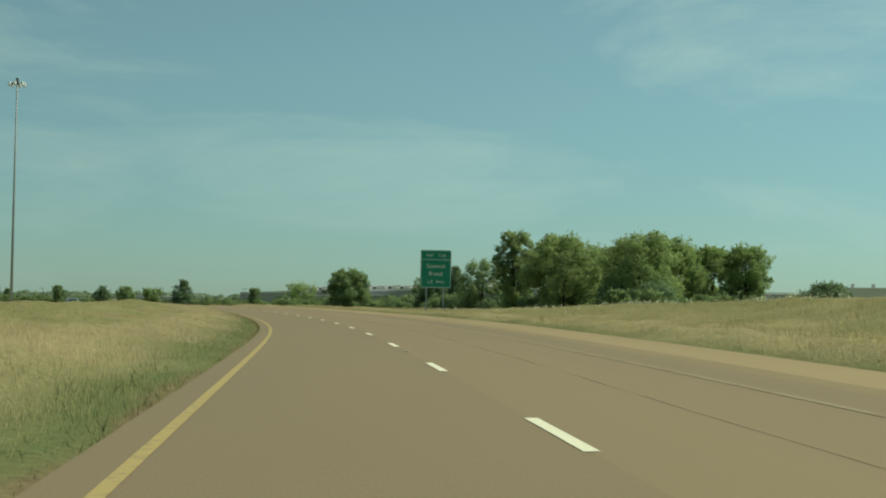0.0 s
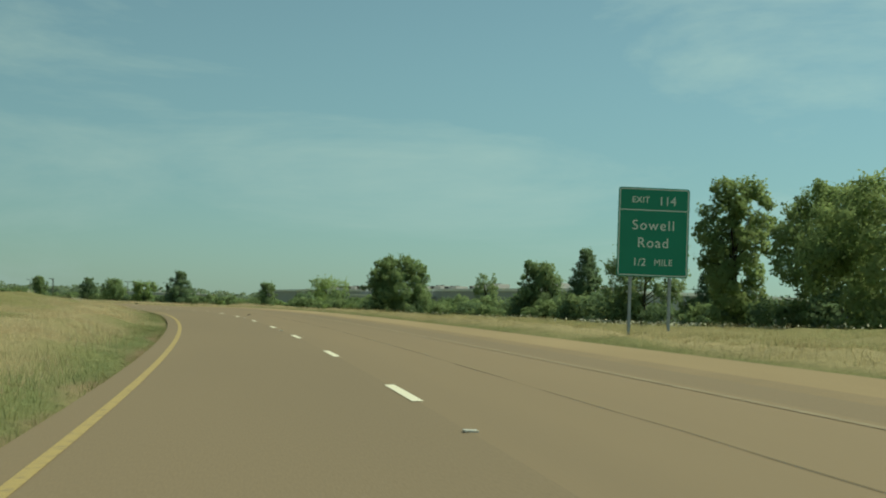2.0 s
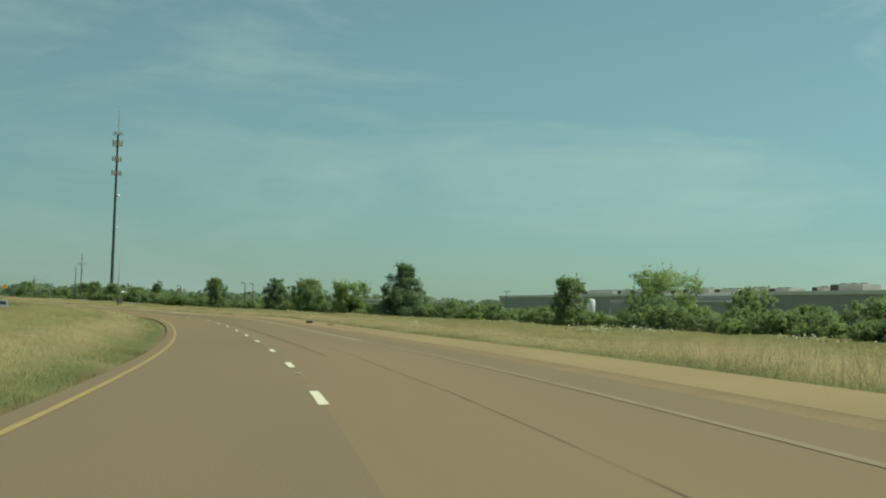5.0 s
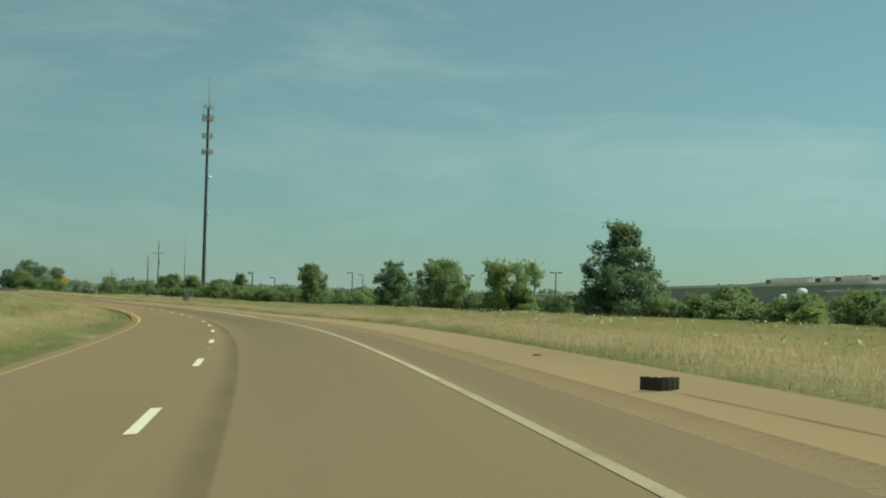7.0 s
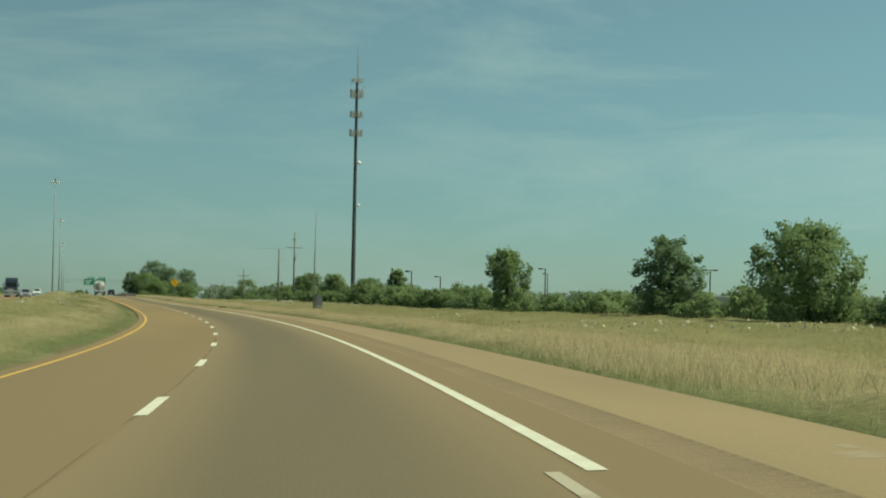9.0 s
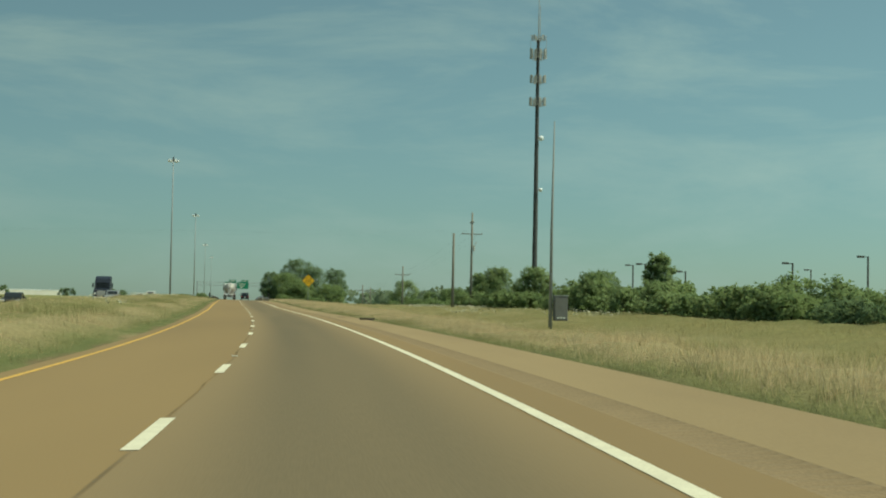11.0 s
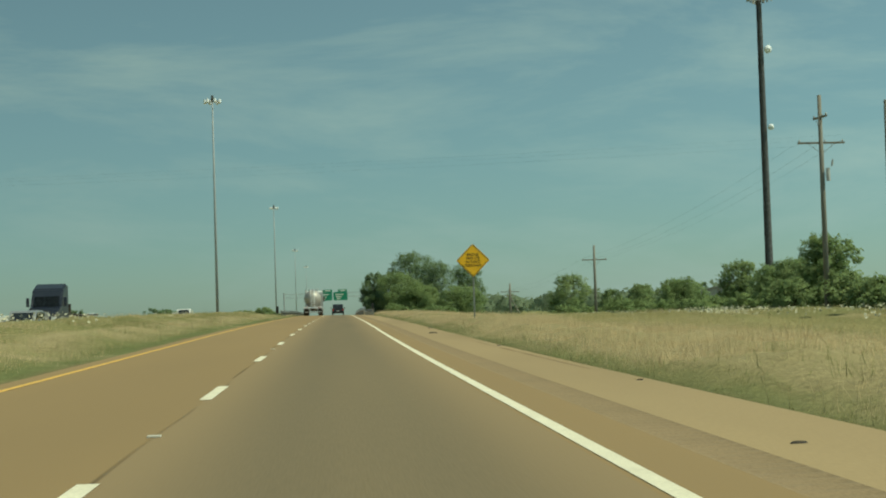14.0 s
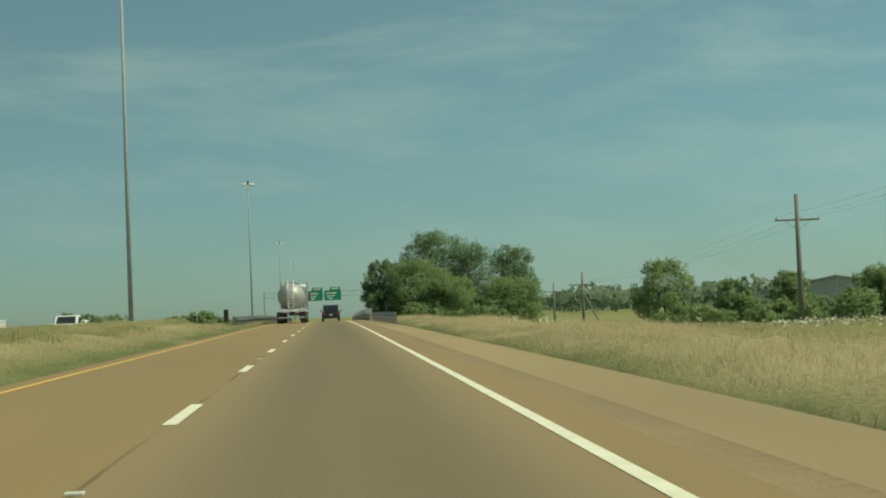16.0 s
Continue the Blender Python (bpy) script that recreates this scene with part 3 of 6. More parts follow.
build_rumble()
strip("yellow_line", YEL - 0.06, YEL + 0.06, -150, 345, 0.005, M_YELLOW_OLD, road, label="worn yellow edge line")
strip("yellow_line", YEL - 0.065, YEL + 0.065, 345, 1000, 0.005, M_YELLOW, road, label="bright yellow edge line")
strip("white_line", WHT_OLD - 0.055, WHT_OLD + 0.055, -150, 240, 0.005, worn("faded_white_paint", (0.300, 0.232, 0.146), (0.252, 0.188, 0.114), keep=0.55, scale=1.0), road, label="faint white edge line")
strip("white_line", WHT_OLD - 0.055, WHT_OLD + 0.055, 240, 286, 0.005, M_WHITE_OLD, road, label="worn white edge line")
strip("white_line", WHT_OLD - 0.052, WHT_OLD + 0.052, 286, S_JOINT, 0.005, worn("rubbed_white_paint", (0.51, 0.44, 0.32), (0.38, 0.31, 0.21), keep=0.65, scale=1.0), road, label="rubbed white edge line")
strip("white_line", WHT - 0.07, WHT + 0.07, S_JOINT, 1000, 0.005, M_WHITE, road, label="bright white edge line")


def smear_mat(name, c1, c2, thin=0.12, thick=0.72):
    """A dark rubbed band that fades into the lane on both sides."""
    m = mat(name, c1, c2, scale=0.5, fine=9.0, rough=0.8, grain=0.12, uv=True, stretch=(1, 0.2, 1))
    n, l = m.node_tree.nodes, m.node_tree.links
    tc, sp, no = n.new("ShaderNodeTexCoord"), n.new("ShaderNodeSeparateXYZ"), n.new("ShaderNodeTexNoise")
    mp, d, a, r, k = n.new("ShaderNodeMapping"), n.new("ShaderNodeMath"), n.new("ShaderNodeMath"), n.new("ShaderNodeMapRange"), n.new("ShaderNodeMath")
    mp.inputs["Scale"].default_value = (0.0, 0.25, 0.0)
    no.inputs["Scale"].default_value, no.inputs["Detail"].default_value = 1.0, 2.0
    a.operation, r.interpolation_type, k.operation = "ABSOLUTE", "SMOOTHSTEP", "MULTIPLY"
    r.inputs["From Min"].default_value, r.inputs["From Max"].default_value = 1.0, 0.05
    l.new(tc.outputs["UV"], mp.inputs["Vector"])
    l.new(mp.outputs["Vector"], no.inputs["Vector"])
    l.new(tc.outputs["UV"], sp.inputs["Vector"])
    l.new(sp.outputs["X"], a.inputs[0])
    l.new(a.outputs["Value"], r.inputs["Value"])
    l.new(r.outputs["Result"], k.inputs[0])
    patchy = n.new("ShaderNodeMapRange")
    patchy.inputs["From Min"].default_value, patchy.inputs["From Max"].default_value = 0.38, 0.66
    patchy.inputs["To Min"].default_value, patchy.inputs["To Max"].default_value = thin, thick
    l.new(no.outputs["Fac"], patchy.inputs["Value"])
    l.new(patchy.outputs["Result"], k.inputs[1])
    x, t, b, o = n.new("ShaderNodeMixShader"), n.new("ShaderNodeBsdfTransparent"), n["Principled BSDF"], n["Material Output"]
    l.new(k.outputs["Value"], x.inputs["Fac"])
    l.new(t.outputs["BSDF"], x.inputs[1])
    l.new(b.outputs["BSDF"], x.inputs[2])
    l.new(x.outputs["Shader"], o.inputs["Surface"])
    return m


M_RUB = smear_mat("dark_smear", (0.130, 0.104, 0.068), (0.185, 0.142, 0.088))
M_RUB_SOFT = smear_mat("pale_smear", (0.130, 0.104, 0.068), (0.170, 0.132, 0.084), 0.16, 0.28)
M_JOINT = smear_mat("patchy_joint", (0.130, 0.094, 0.056), (0.175, 0.126, 0.072), 0.0, 0.46)
M_DIRT_STREAK = smear_mat("dirt_streak", (0.205, 0.128, 0.068), (0.260, 0.165, 0.088))
M_CHALK = smear_mat("faint_white_mark", (0.62, 0.54, 0.40), (0.55, 0.47, 0.34))


def rubbed_band(s0, s1, knots, lats, half0, half1, label, material=None, step=2.0, skew=1.0):
    """A soft-edged dark band that wanders along the lane; skew widens one side."""
    ss = np.arange(s0, s1 + 0.01, step)
    mid = np.interp(ss, knots, lats)
    half = np.interp(ss, [s0, s0 + min(20, 0.3 * (s1 - s0)), s1 - min(20, 0.3 * (s1 - s0)), s1], [half0, half1, half1, half0])
    u = np.array([-1.0, 0.0, 1.0])
    g, h = np.repeat(ss[:, None], 3, 1), mid[:, None] + half[:, None] * u * np.array([skew, 1.0, 1.0])
    x, y, _ = plan(g, h)
    idx = np.arange(g.size).reshape(g.shape)
    quads = np.stack([idx[:-1, :-1], idx[:-1, 1:], idx[1:, 1:], idx[1:, :-1]], -1).reshape(-1, 4)
    uv = np.stack([np.repeat(u[None], len(ss), 0).ravel(), g.ravel()], -1)
    return tagged(np_mesh("rubbed_band", np.stack([x, y, road_z(g, h) + 0.003], -1).reshape(-1, 3), quads, material or M_RUB, road, uv), label)


def seam_line(s0, s1, lat, half, seed, label, material=None):
    """A dark crack that strays a little from its line, patchily filled with tar."""
    rng = np.random.default_rng(seed)
    k = np.arange(s0, s1 + 2, 2.0)
    rubbed_band(s0, s1, k, lat + 0.03 * np.sin(k * 0.05) + 0.015 * np.sin(k * 0.31) + rng.normal(0, 0.012, len(k)), half * 0.5, half, label, material, 1.0)


rubbed_band(226, 353, [226, 256, 285, 315, 336, 352], [1.05, 0.98, 0.74, 0.49, 0.33, 0.28], 0.02, 0.06, "dark rubber smear wandering along the lane", M_RUB_SOFT, skew=6.0)
seam_line(-60, 236, 1.65, 0.028, 5, "dark tar-filled crack along the lane")
seam_line(352, 720, -0.01, 0.034, 7, "dark patchy joint along the lane line", M_JOINT)
rubbed_band(526.1, 527.1, [526, 528], [-0.08, -0.02], 0.04, 0.10, "dark blotch of tar on the lane joint", M_RUB, 0.2)
for _s0, _s1, _l0, _l1, _h in ((259.0, 272.0, 5.28, 5.00, 0.10), (262.0, 267.0, 5.38, 5.22, 0.05), (276.0, 283.0, 5.25, 5.05, 0.05), (505.0, 512.0, 5.2, 5.5, 0.06), (560.0, 580.0, 5.75, 5.70, 0.07)):
    rubbed_band(_s0, _s1, [_s0, _s1], [_l0, _l1], 0.02, _h, "brown streak of dirt on the shoulder", M_DIRT_STREAK, 1.0)
rubbed_band(354.1, 354.5, [354, 355], [5.40, 5.40], 0.25, 0.25, "faint white paint mark on the shoulder", M_CHALK, 0.2)
rubbed_band(354.7, 355.0, [354, 355], [5.50, 5.50], 0.10, 0.10, "faint white paint mark on the shoulder", M_CHALK, 0.1)


def build_dashes():
    marks = [(11.87 + 11.65 * k - 11.65 * 4, 0) for k in range(24)] + [(246.19 + 12.0 * k, 0) for k in range(-1, 9)] + [(361.9 + 12.05 * k, 1) for k in range(0, 8)] + [(458.3, 1), (470.6, 1), (482.4, 1), (494.8, 1), (508.4, 1), (520.6, 1), (532.9, 1), (544.3, 1), (556.0, 1), (568.4, 1), (580.8, 1), (593.0, 1)] + [(605.0 + 11.95 * k, 1) for k in range(0, 24)]
    done = -1000.0
    for s, fresh in sorted(marks):
        if s - done < 8:
            continue
        done = s
        dl = 3.1 if fresh else 2.95
        half = 0.075 if fresh else 0.062
        strip("lane_dash", -half, half, s - dl / 2, s + dl / 2, 0.006, M_WHITE if fresh else M_WHITE_DASH, road, step=dl / 2)
    for s in (30.5, 54.3, 88.4, 123.6, 146.4, 170.0, 217.0, 240.8, 264.5, 300.5, 325.0, 427.0, 451.5, 476.0, 488.4, 525.0, 549.3, 575.1, 598.0, 622.0, 646.0):
        build_marker(s)


def build_marker(s):
    """A low reflective stud."""
    bm = bmesh.new()
    bx(bm, -0.06, 0.06, -0.05, 0.05, 0.0, 0.02, 0.006)
    ob = part("road_stud", bm, M_STUD, road)
    x, y, th = plan(s, 0.0)
    ob.matrix_basis = pose(float(x), float(y), float(road_z(s, 0.0)), 0, 0, math.degrees(float(th)))


M_WHITE_DASH = worn("chipped_white_paint", (0.80, 0.74, 0.58), (0.40, 0.33, 0.22), keep=0.92)
M_STUD = mat("road_stud_white", (0.72, 0.70, 0.62), (0.55, 0.52, 0.45), rough=0.4)
build_dashes()

# the other carriageway
def far_strip(name, lat0, lat1, dz, material, parent, label=""):
    ss = np.arange(-150, 1001, 5.0)
    g, h = np.meshgrid(ss, np.linspace(lat0, lat1, 3), indexing="ij")
    x, y, _ = plan(g, h)
    z = ground_z(g, h) + dz
    idx = np.arange(g.size).reshape(g.shape)
    quads = np.stack([idx[:-1, :-1], idx[:-1, 1:], idx[1:, 1:], idx[1:, :-1]], -1).reshape(-1, 4)
    return tagged(np_mesh(name, np.stack([x, y, z], -1).reshape(-1, 3), quads, material, parent, np.stack([h.ravel(), g.ravel()], -1)), label)


road_b = thing("oncoming_road", Matrix(), "opposite tan asphalt carriageway beyond the grass median", "road", kind="structure")
far_strip("lanes", -22.8, -15.6, 0.02, M_LANE_L, road_b)
far_strip("shoulder", -24.9, -22.8, 0.02, M_SHOULDER, road_b)
far_strip("edge_line", -15.75, -15.6, 0.026, M_YELLOW, road_b)

# ---- plants ----
def kites(rng, pos, out, size, spread=0.9, aspect=0.55):
    """One small kite-shaped leaf at each place, roughly facing outwards."""
    n = len(pos)
    nrm = out + rng.normal(0, spread, (n, 3))
    nrm /= np.linalg.norm(nrm, axis=1)[:, None] + 1e-9
    nrm *= np.where((nrm * out).sum(1) < 0, -1, 1)[:, None]
    t = np.cross(nrm, rng.normal(0, 1, (n, 3)))
    t /= np.linalg.norm(t, axis=1)[:, None] + 1e-9
    b = np.cross(nrm, t)
    L = (size * rng.uniform(0.6, 1.35, n))[:, None]
    W = L * aspect
    v = np.stack([pos - t * L * 0.5, pos - b * W * 0.5 - t * L * 0.05, pos + t * L * 0.5, pos + b * W * 0.5 - t * L * 0.05], 1).reshape(-1, 3)
    soft = out / (np.linalg.norm(out, axis=1)[:, None] + 1e-9) * 0.7 + nrm * 0.28 + np.array([0, 0, 0.42])
    soft /= np.linalg.norm(soft, axis=1)[:, None] + 1e-9
    return v, np.arange(n * 4).reshape(n, 4), np.repeat(soft, 4, 0)


def on_sphere(rng, n):
    d = rng.normal(0, 1, (n, 3))
    return d / (np.linalg.norm(d, axis=1)[:, None] + 1e-9)


SHAPES = {
    "round": lambda u: np.sqrt(np.clip(1 - ((u - 0.45) / 0.58) ** 2, 0.02, 1)),
    "cone": lambda u: np.clip(1.04 - u, 0.10, 1) ** 0.66,
    "tall": lambda u: np.sqrt(np.clip(1 - ((u - 0.5) / 0.55) ** 2, 0.02, 1)) * (0.75 + 0.25 * u),
    "spray": lambda u: 0.62 + 0.38 * np.sqrt(np.clip(1 - ((u - 0.6) / 0.5) ** 2, 0.0, 1)),
}


def crown_arrays(rng, h, w, shape, leaves, size, low=0.08, lobes=34):
    """Leaves in rounded clumps of uneven size inside an outline, with a few short sprigs."""
    u = (np.arange(lobes) + rng.uniform(0, 1, lobes)) / lobes
    u = u ** (1.25 if shape == "cone" else 0.9)
    f = SHAPES[shape](u)
    ang = np.arange(lobes) * 2.4 + rng.uniform(-0.6, 0.6, lobes)
    open_crown = shape == "spray"
    r = (0.085 + 0.125 * rng.random(lobes)) * w * (0.5 + 0.5 * f) * (0.8 if open_crown else 1.0) * math.sqrt(36 / lobes)
    r = np.minimum(r, 0.2 * h)
    rad = np.maximum(f * w * 0.5 - r * 0.85, 0) * np.sqrt(rng.uniform(0.18, 1.4, lobes))
    z = np.clip(h * (low + (1 - low) * u), r * 0.7, h - r * 0.8)
    c = np.stack([rad * np.cos(ang), rad * np.sin(ang), z], -1)
    # small outlying sprays that break up the outline
    few = lobes // 2
    v = rng.uniform(0.35, 1.0, few)
    q = SHAPES[shape](v) * w * 0.5 * rng.uniform(0.85, 1.06, few)
    phi = rng.uniform(0, 6.28, few)
    small = np.stack([q * np.cos(phi), q * np.sin(phi), h * (low + (1 - low) * v) * rng.uniform(0.92, 1.03, few)], -1)
    c, r = np.concatenate([c, small]), np.concatenate([r, w * rng.uniform(0.035, 0.07, few)])
    lobes = len(c)
    share = r ** 2 / (r ** 2).sum()
    pos, out = [], []
    ctr = np.array([0, 0, h * 0.42])
    for i in range(lobes):
        n = max(8, int(leaves * share[i]))
        d = on_sphere(rng, n)
        bump = 1 + 0.16 * np.sin(d[:, 0] * 7 + i) * np.sin(d[:, 1] * 6 + 2 * i) + 0.10 * np.sin(d[:, 2] * 11 + i)
        q = rng.uniform(0.5, 1.04, n) ** 0.6 * bump
        pos.append(c[i] + d * np.array([1.0, 1.0, 0.82]) * (r[i] * q)[:, None])
        big = (c[i] - ctr) / (np.linalg.norm(c[i] - ctr) + 1e-6)
        out.append(d + big * 0.7 + np.array([0, 0, 0.35]))
        for _ in range(6 if open_crown else 4):
            a = on_sphere(rng, 1)[0]
            a[2] = abs(a[2]) * 0.8 + 0.15
            k = max(6, n // 45)
            pos.append(c[i] + a * (r[i] * (0.85 + np.linspace(0, 0.85 if open_crown else 0.50, k)))[:, None] + rng.normal(0, size * 0.35, (k, 3)))
            out.append(np.repeat(a[None], k, 0))
    p, o = np.concatenate(pos), np.concatenate(out)
    keep = p[:, 2] > 0.05
    return kites(rng, p[keep], o[keep], size), c, r


def trunk_mesh(rng, h, w, c, low, thick):
    bm = bmesh.new()
    top = h * 0.58
    lean = rng.uniform(-0.04, 0.04, 2) * h
    pts = [(lean[0] * t * t, lean[1] * t * t, -0.3 + (top + 0.3) * t) for t in np.linspace(0, 1, 6)]
    tube(bm, pts, [thick * (1.25 - 0.95 * t) for t in np.linspace(0, 1, 6)], 8)
    for i in rng.choice(len(c), min(9, len(c)), replace=False):
        z0 = min(c[i][2] * 0.7, top * 0.9)
        t = (z0 + 0.3) / (top + 0.3)
        a = Vector((lean[0] * t * t, lean[1] * t * t, z0))
        b = Vector(c[i])
        m = a.lerp(b, 0.5) + Vector((0, 0, 0.06 * h))
        tube(bm, [a, m, b], [thick * 0.34, thick * 0.2, thick * 0.06], 5)
    return bm


def tree(name, label, s, lat, h, w, shape="round", leaf=None, leaves=5200, size=0.34, seed=1, low=0.10, lobes=34, group="roadside trees", at_xy=None, category="tree"):
    rng = np.random.default_rng(seed)
    w, low = w * 1.06, low * 0.6
    leaves, size = int(leaves * 2.7), size * 0.76
    p, th = spot(s, lat)
    if at_xy:
        p = Vector((at_xy[0], at_xy[1], spot_xy(*at_xy)))
    h = (h + 0.3) * 0.945 - p.z
    root = thing(name, pose(p.x, p.y, p.z, 0, 0, 360 * rng.random()), label, category, group)
    (v, f, nn), c, r = crown_arrays(rng, h, w, shape, leaves, size, low, lobes)
    part("trunk", trunk_mesh(rng, h, w, c, low, 0.021 * h if h > 4 else 0.06), M_BARK, root, smooth=True)
    np_mesh("crown", v, f, leaf or M_LEAF, root, normals=nn)
    return root


# the fence-line trees, by their place along the road
tree("oak_tree", "broad dark-green oak with a dense rounded crown", 239.3, 29.1, 7.2, 7.0, "round", M_LEAF, 12000, 0.30, 11, 0.06, 44)
tree("cedar_tree", "dark conical cedar with a broad ragged base", 363.1, 28.8, 6.9, 6.9, "cone", M_LEAF_DARK, 7500, 0.28, 12, 0.03, 44)
tree("young_tree", "young leafy tree with a narrow upright crown", 477.4, 30.6, 6.2, 4.4, "tall", M_LEAF, 4200, 0.28, 13, 0.08)
tree("young_tree", "small dark-green tree with a ragged rounded crown", 438.8, 31.5, 5.9, 4.6, "round", M_LEAF_DARK, 4200, 0.27, 14, 0.05)
tree("young_tree", "rounded bushy green tree beside the fence line", 415.5, 30.3, 5.5, 5.6, "round", M_LEAF, 5200, 0.27, 15, 0.04, 38)
tree("mimosa_tree", "loose feathery light-green tree with spreading branches", 393.6, 30.3, 4.8, 4.8, "spray", M_LEAF_LIGHT, 4600, 0.24, 16, 0.10, 30)
tree("young_tree", "small open-crowned tree above the shrubs", 309.5, 30.0, 4.5, 3.2, "tall", M_LEAF_OLIVE, 2400, 0.24, 17, 0.10, 22)
tree("mimosa_tree", "feathery pale-green tree with drooping sprays", 327.6, 46.0, 6.0, 7.0, "spray", M_LEAF_LIGHT, 3600, 0.28, 18, 0.10, 32)
tree("young_tree", "slender open-crowned young tree", 305.0, 66.0, 7.5, 4.4, "tall", M_LEAF_OLIVE, 2600, 0.27, 19, 0.12, 20, at_xy=(13.1, 321.2))
tree("young_tree", "light-green leafy tree with gaps in its crown", 199.2, 31.0, 5.7, 4.0, "tall", M_LEAF_OLIVE, 4200, 0.27, 20, 0.08)
tree("cedar_tree", "dark upright cedar beside the exit sign", 187.8, 31.0, 6.6, 4.0, "cone", M_LEAF_DARK, 5000, 0.26, 21, 0.03, 36)
tree("feathery_tree", "grey-green feathery tree with thin upright sprays", 175.0, 30.6, 6.9, 5.2, "spray", M_LEAF_OLIVE, 4600, 0.26, 22, 0.05, 40)
tree("cedar_tree", "broad dark cedar at the edge of the grove", 168.0, 33.0, 5.4, 4.4, "cone", M_LEAF_DARK, 4200, 0.27, 23, 0.03)
tree("oak_tree", "tall light-topped oak at the edge of the grove", 157.2, 29.3, 9.8, 5.0, "tall", M_LEAF_GROVE, 6500, 0.30, 24, 0.05, 40, group="grove")
tree("oak_tree", "tall dark-green oak in a dense grove", 151.0, 32.0, 9.0, 6.5, "round", M_LEAF_GROVE, 7500, 0.30, 25, 0.03, 44, group="grove")
tree("oak_tree", "tall spreading oak in a dense grove", 138.4, 28.8, 8.3, 7.6, "round", M_LEAF_GROVE, 9000, 0.30, 26, 0.03, 48, group="grove")
tree("oak_tree", "rounded oak in a dense grove", 128.0, 33.0, 8.2, 7.0, "round", M_LEAF_GROVE, 7000, 0.30, 27, 0.03, 44, group="grove")
tree("willow_tree", "pale yellow-green willow behind the grove", 152.6, 45.2, 9.1, 7.5, "round", M_LEAF_LIGHT, 9750, 0.30, 28, 0.08, 40, group="grove")
tree("willow_tree", "pale yellow-green willow with a high crown", 149.7, 53.1, 8.4, 6.0, "tall", M_LEAF_LIGHT, 7800, 0.30, 29, 0.12, 36, group="grove")
tree("willow_tree", "pale yellow-green willow with bare lower stems", 158.0, 49.0, 8.8, 6.5, "round", M_LEAF_LIGHT, 7800, 0.30, 30, 0.15, 36, group="grove")
tree("willow_tree", "pale green willow inside the grove", 146.0, 39.0, 8.2, 6.0, "round", M_LEAF_LIGHT, 7800, 0.30, 31, 0.08, 36, group="grove")
tree("oak_tree", "dense green oak filling the middle of the grove", 143.0, 35.0, 7.6, 6.5, "round", M_LEAF_GROVE, 7000, 0.30, 47, 0.03, 44, group="grove")
tree("willow_tree", "yellow-green willow in the heart of the grove", 154.0, 42.0, 8.6, 7.0, "round", M_LEAF_LIGHT, 9000, 0.30, 48, 0.06, 40, group="grove")
tree("willow_tree", "tall pale willow among the grove trees", 156.0, 52.0, 8.6, 7.0, "round", M_LEAF_LIGHT, 9000, 0.30, 49, 0.06, 40, group="grove")
tree("bushy_tree", "low dark bush beyond the end of the grove", 150.0, 63.0, 4.4, 6.0, "round", M_LEAF_DARK, 4600, 0.28, 50, 0.02, 34, group="grove")
# trees near the mast
tree("young_tree", "leafy green tree before the tall mast", 610.4, 33.2, 6.1, 4.6, "round", M_LEAF_OLIVE, 4200, 0.26, 32, 0.05, 34, group="mast trees")
tree("young_tree", "leafy green tree with uneven top shoots", 584.5, 32.6, 5.4, 4.8, "tall", M_LEAF_OLIVE, 4200, 0.26, 33, 0.05, 34, group="mast trees")
tree("young_tree", "small bushy green tree with top shoots", 533.4, 32.0, 5.3, 2.6, "tall", M_LEAF_OLIVE, 3600, 0.26, 34, 0.05, 30, group="mast trees")
tree("young_tree", "low bushy green tree in the hedge", 556.0, 33.0, 4.4, 5.0, "round", M_LEAF, 3600, 0.27, 35, 0.04, 30, group="mast trees")
tree("round_tree", "rounded olive-green tree standing alone", 785.6, 41.5, 7.0, 7.0, "round", M_LEAF_OLIVE, 5200, 0.30, 36, 0.04, 40, group="mast trees")
tree("young_tree", "small green tree beside the round tree", 772.0, 46.0, 4.0, 3.8, "round", M_LEAF, 2600, 0.28, 37, 0.04, 26, group="mast trees")
for _k, (_s, _l, _h, _w, _m) in enumerate(((668, 42, 4.6, 5.0, M_LEAF_OLIVE), (688, 44, 5.6, 4.6, M_LEAF_OLIVE), (706, 42, 4.2, 5.5, M_LEAF), (728, 46, 4.0, 5.0, M_LEAF_OLIVE),
                                           (650, 38, 4.6, 5.0, M_LEAF_OLIVE), (634, 35, 5.6, 4.6, M_LEAF), (758, 48, 4.4, 4.0, M_LEAF_OLIVE))):
    tree("hedge_tree", "leafy green tree rising above the hedge", _s, _l, _h, _w, "tall" if _k % 2 else "round", _m, 3600, 0.28, 90 + _k, 0.04, 32, group="hedge trees")
# low bushes by the median guardrail and beyond the other carriageway
for _k, (_s, _l, _h, _w) in enumerate(((716, -7.2, 2.3, 2.0), (722, -6.6, 1.7, 2.4), (745, -11.5, 2.0, 3.0), (800, -30, 3.2, 5.0), (850, -34, 3.0, 6.0), (760, -38, 3.0, 4.0), (905, -40, 3.6, 7.0), (700, -44, 3.0, 5.0))):
    tree("bush", "low dark bush in the rough grass", _s, _l, _h, _w, "round", M_LEAF_DARK if _k % 2 else M_LEAF_OLIVE, 1100, 0.26, 130 + _k, 0.02, 16, group="median bushes", category="bush")
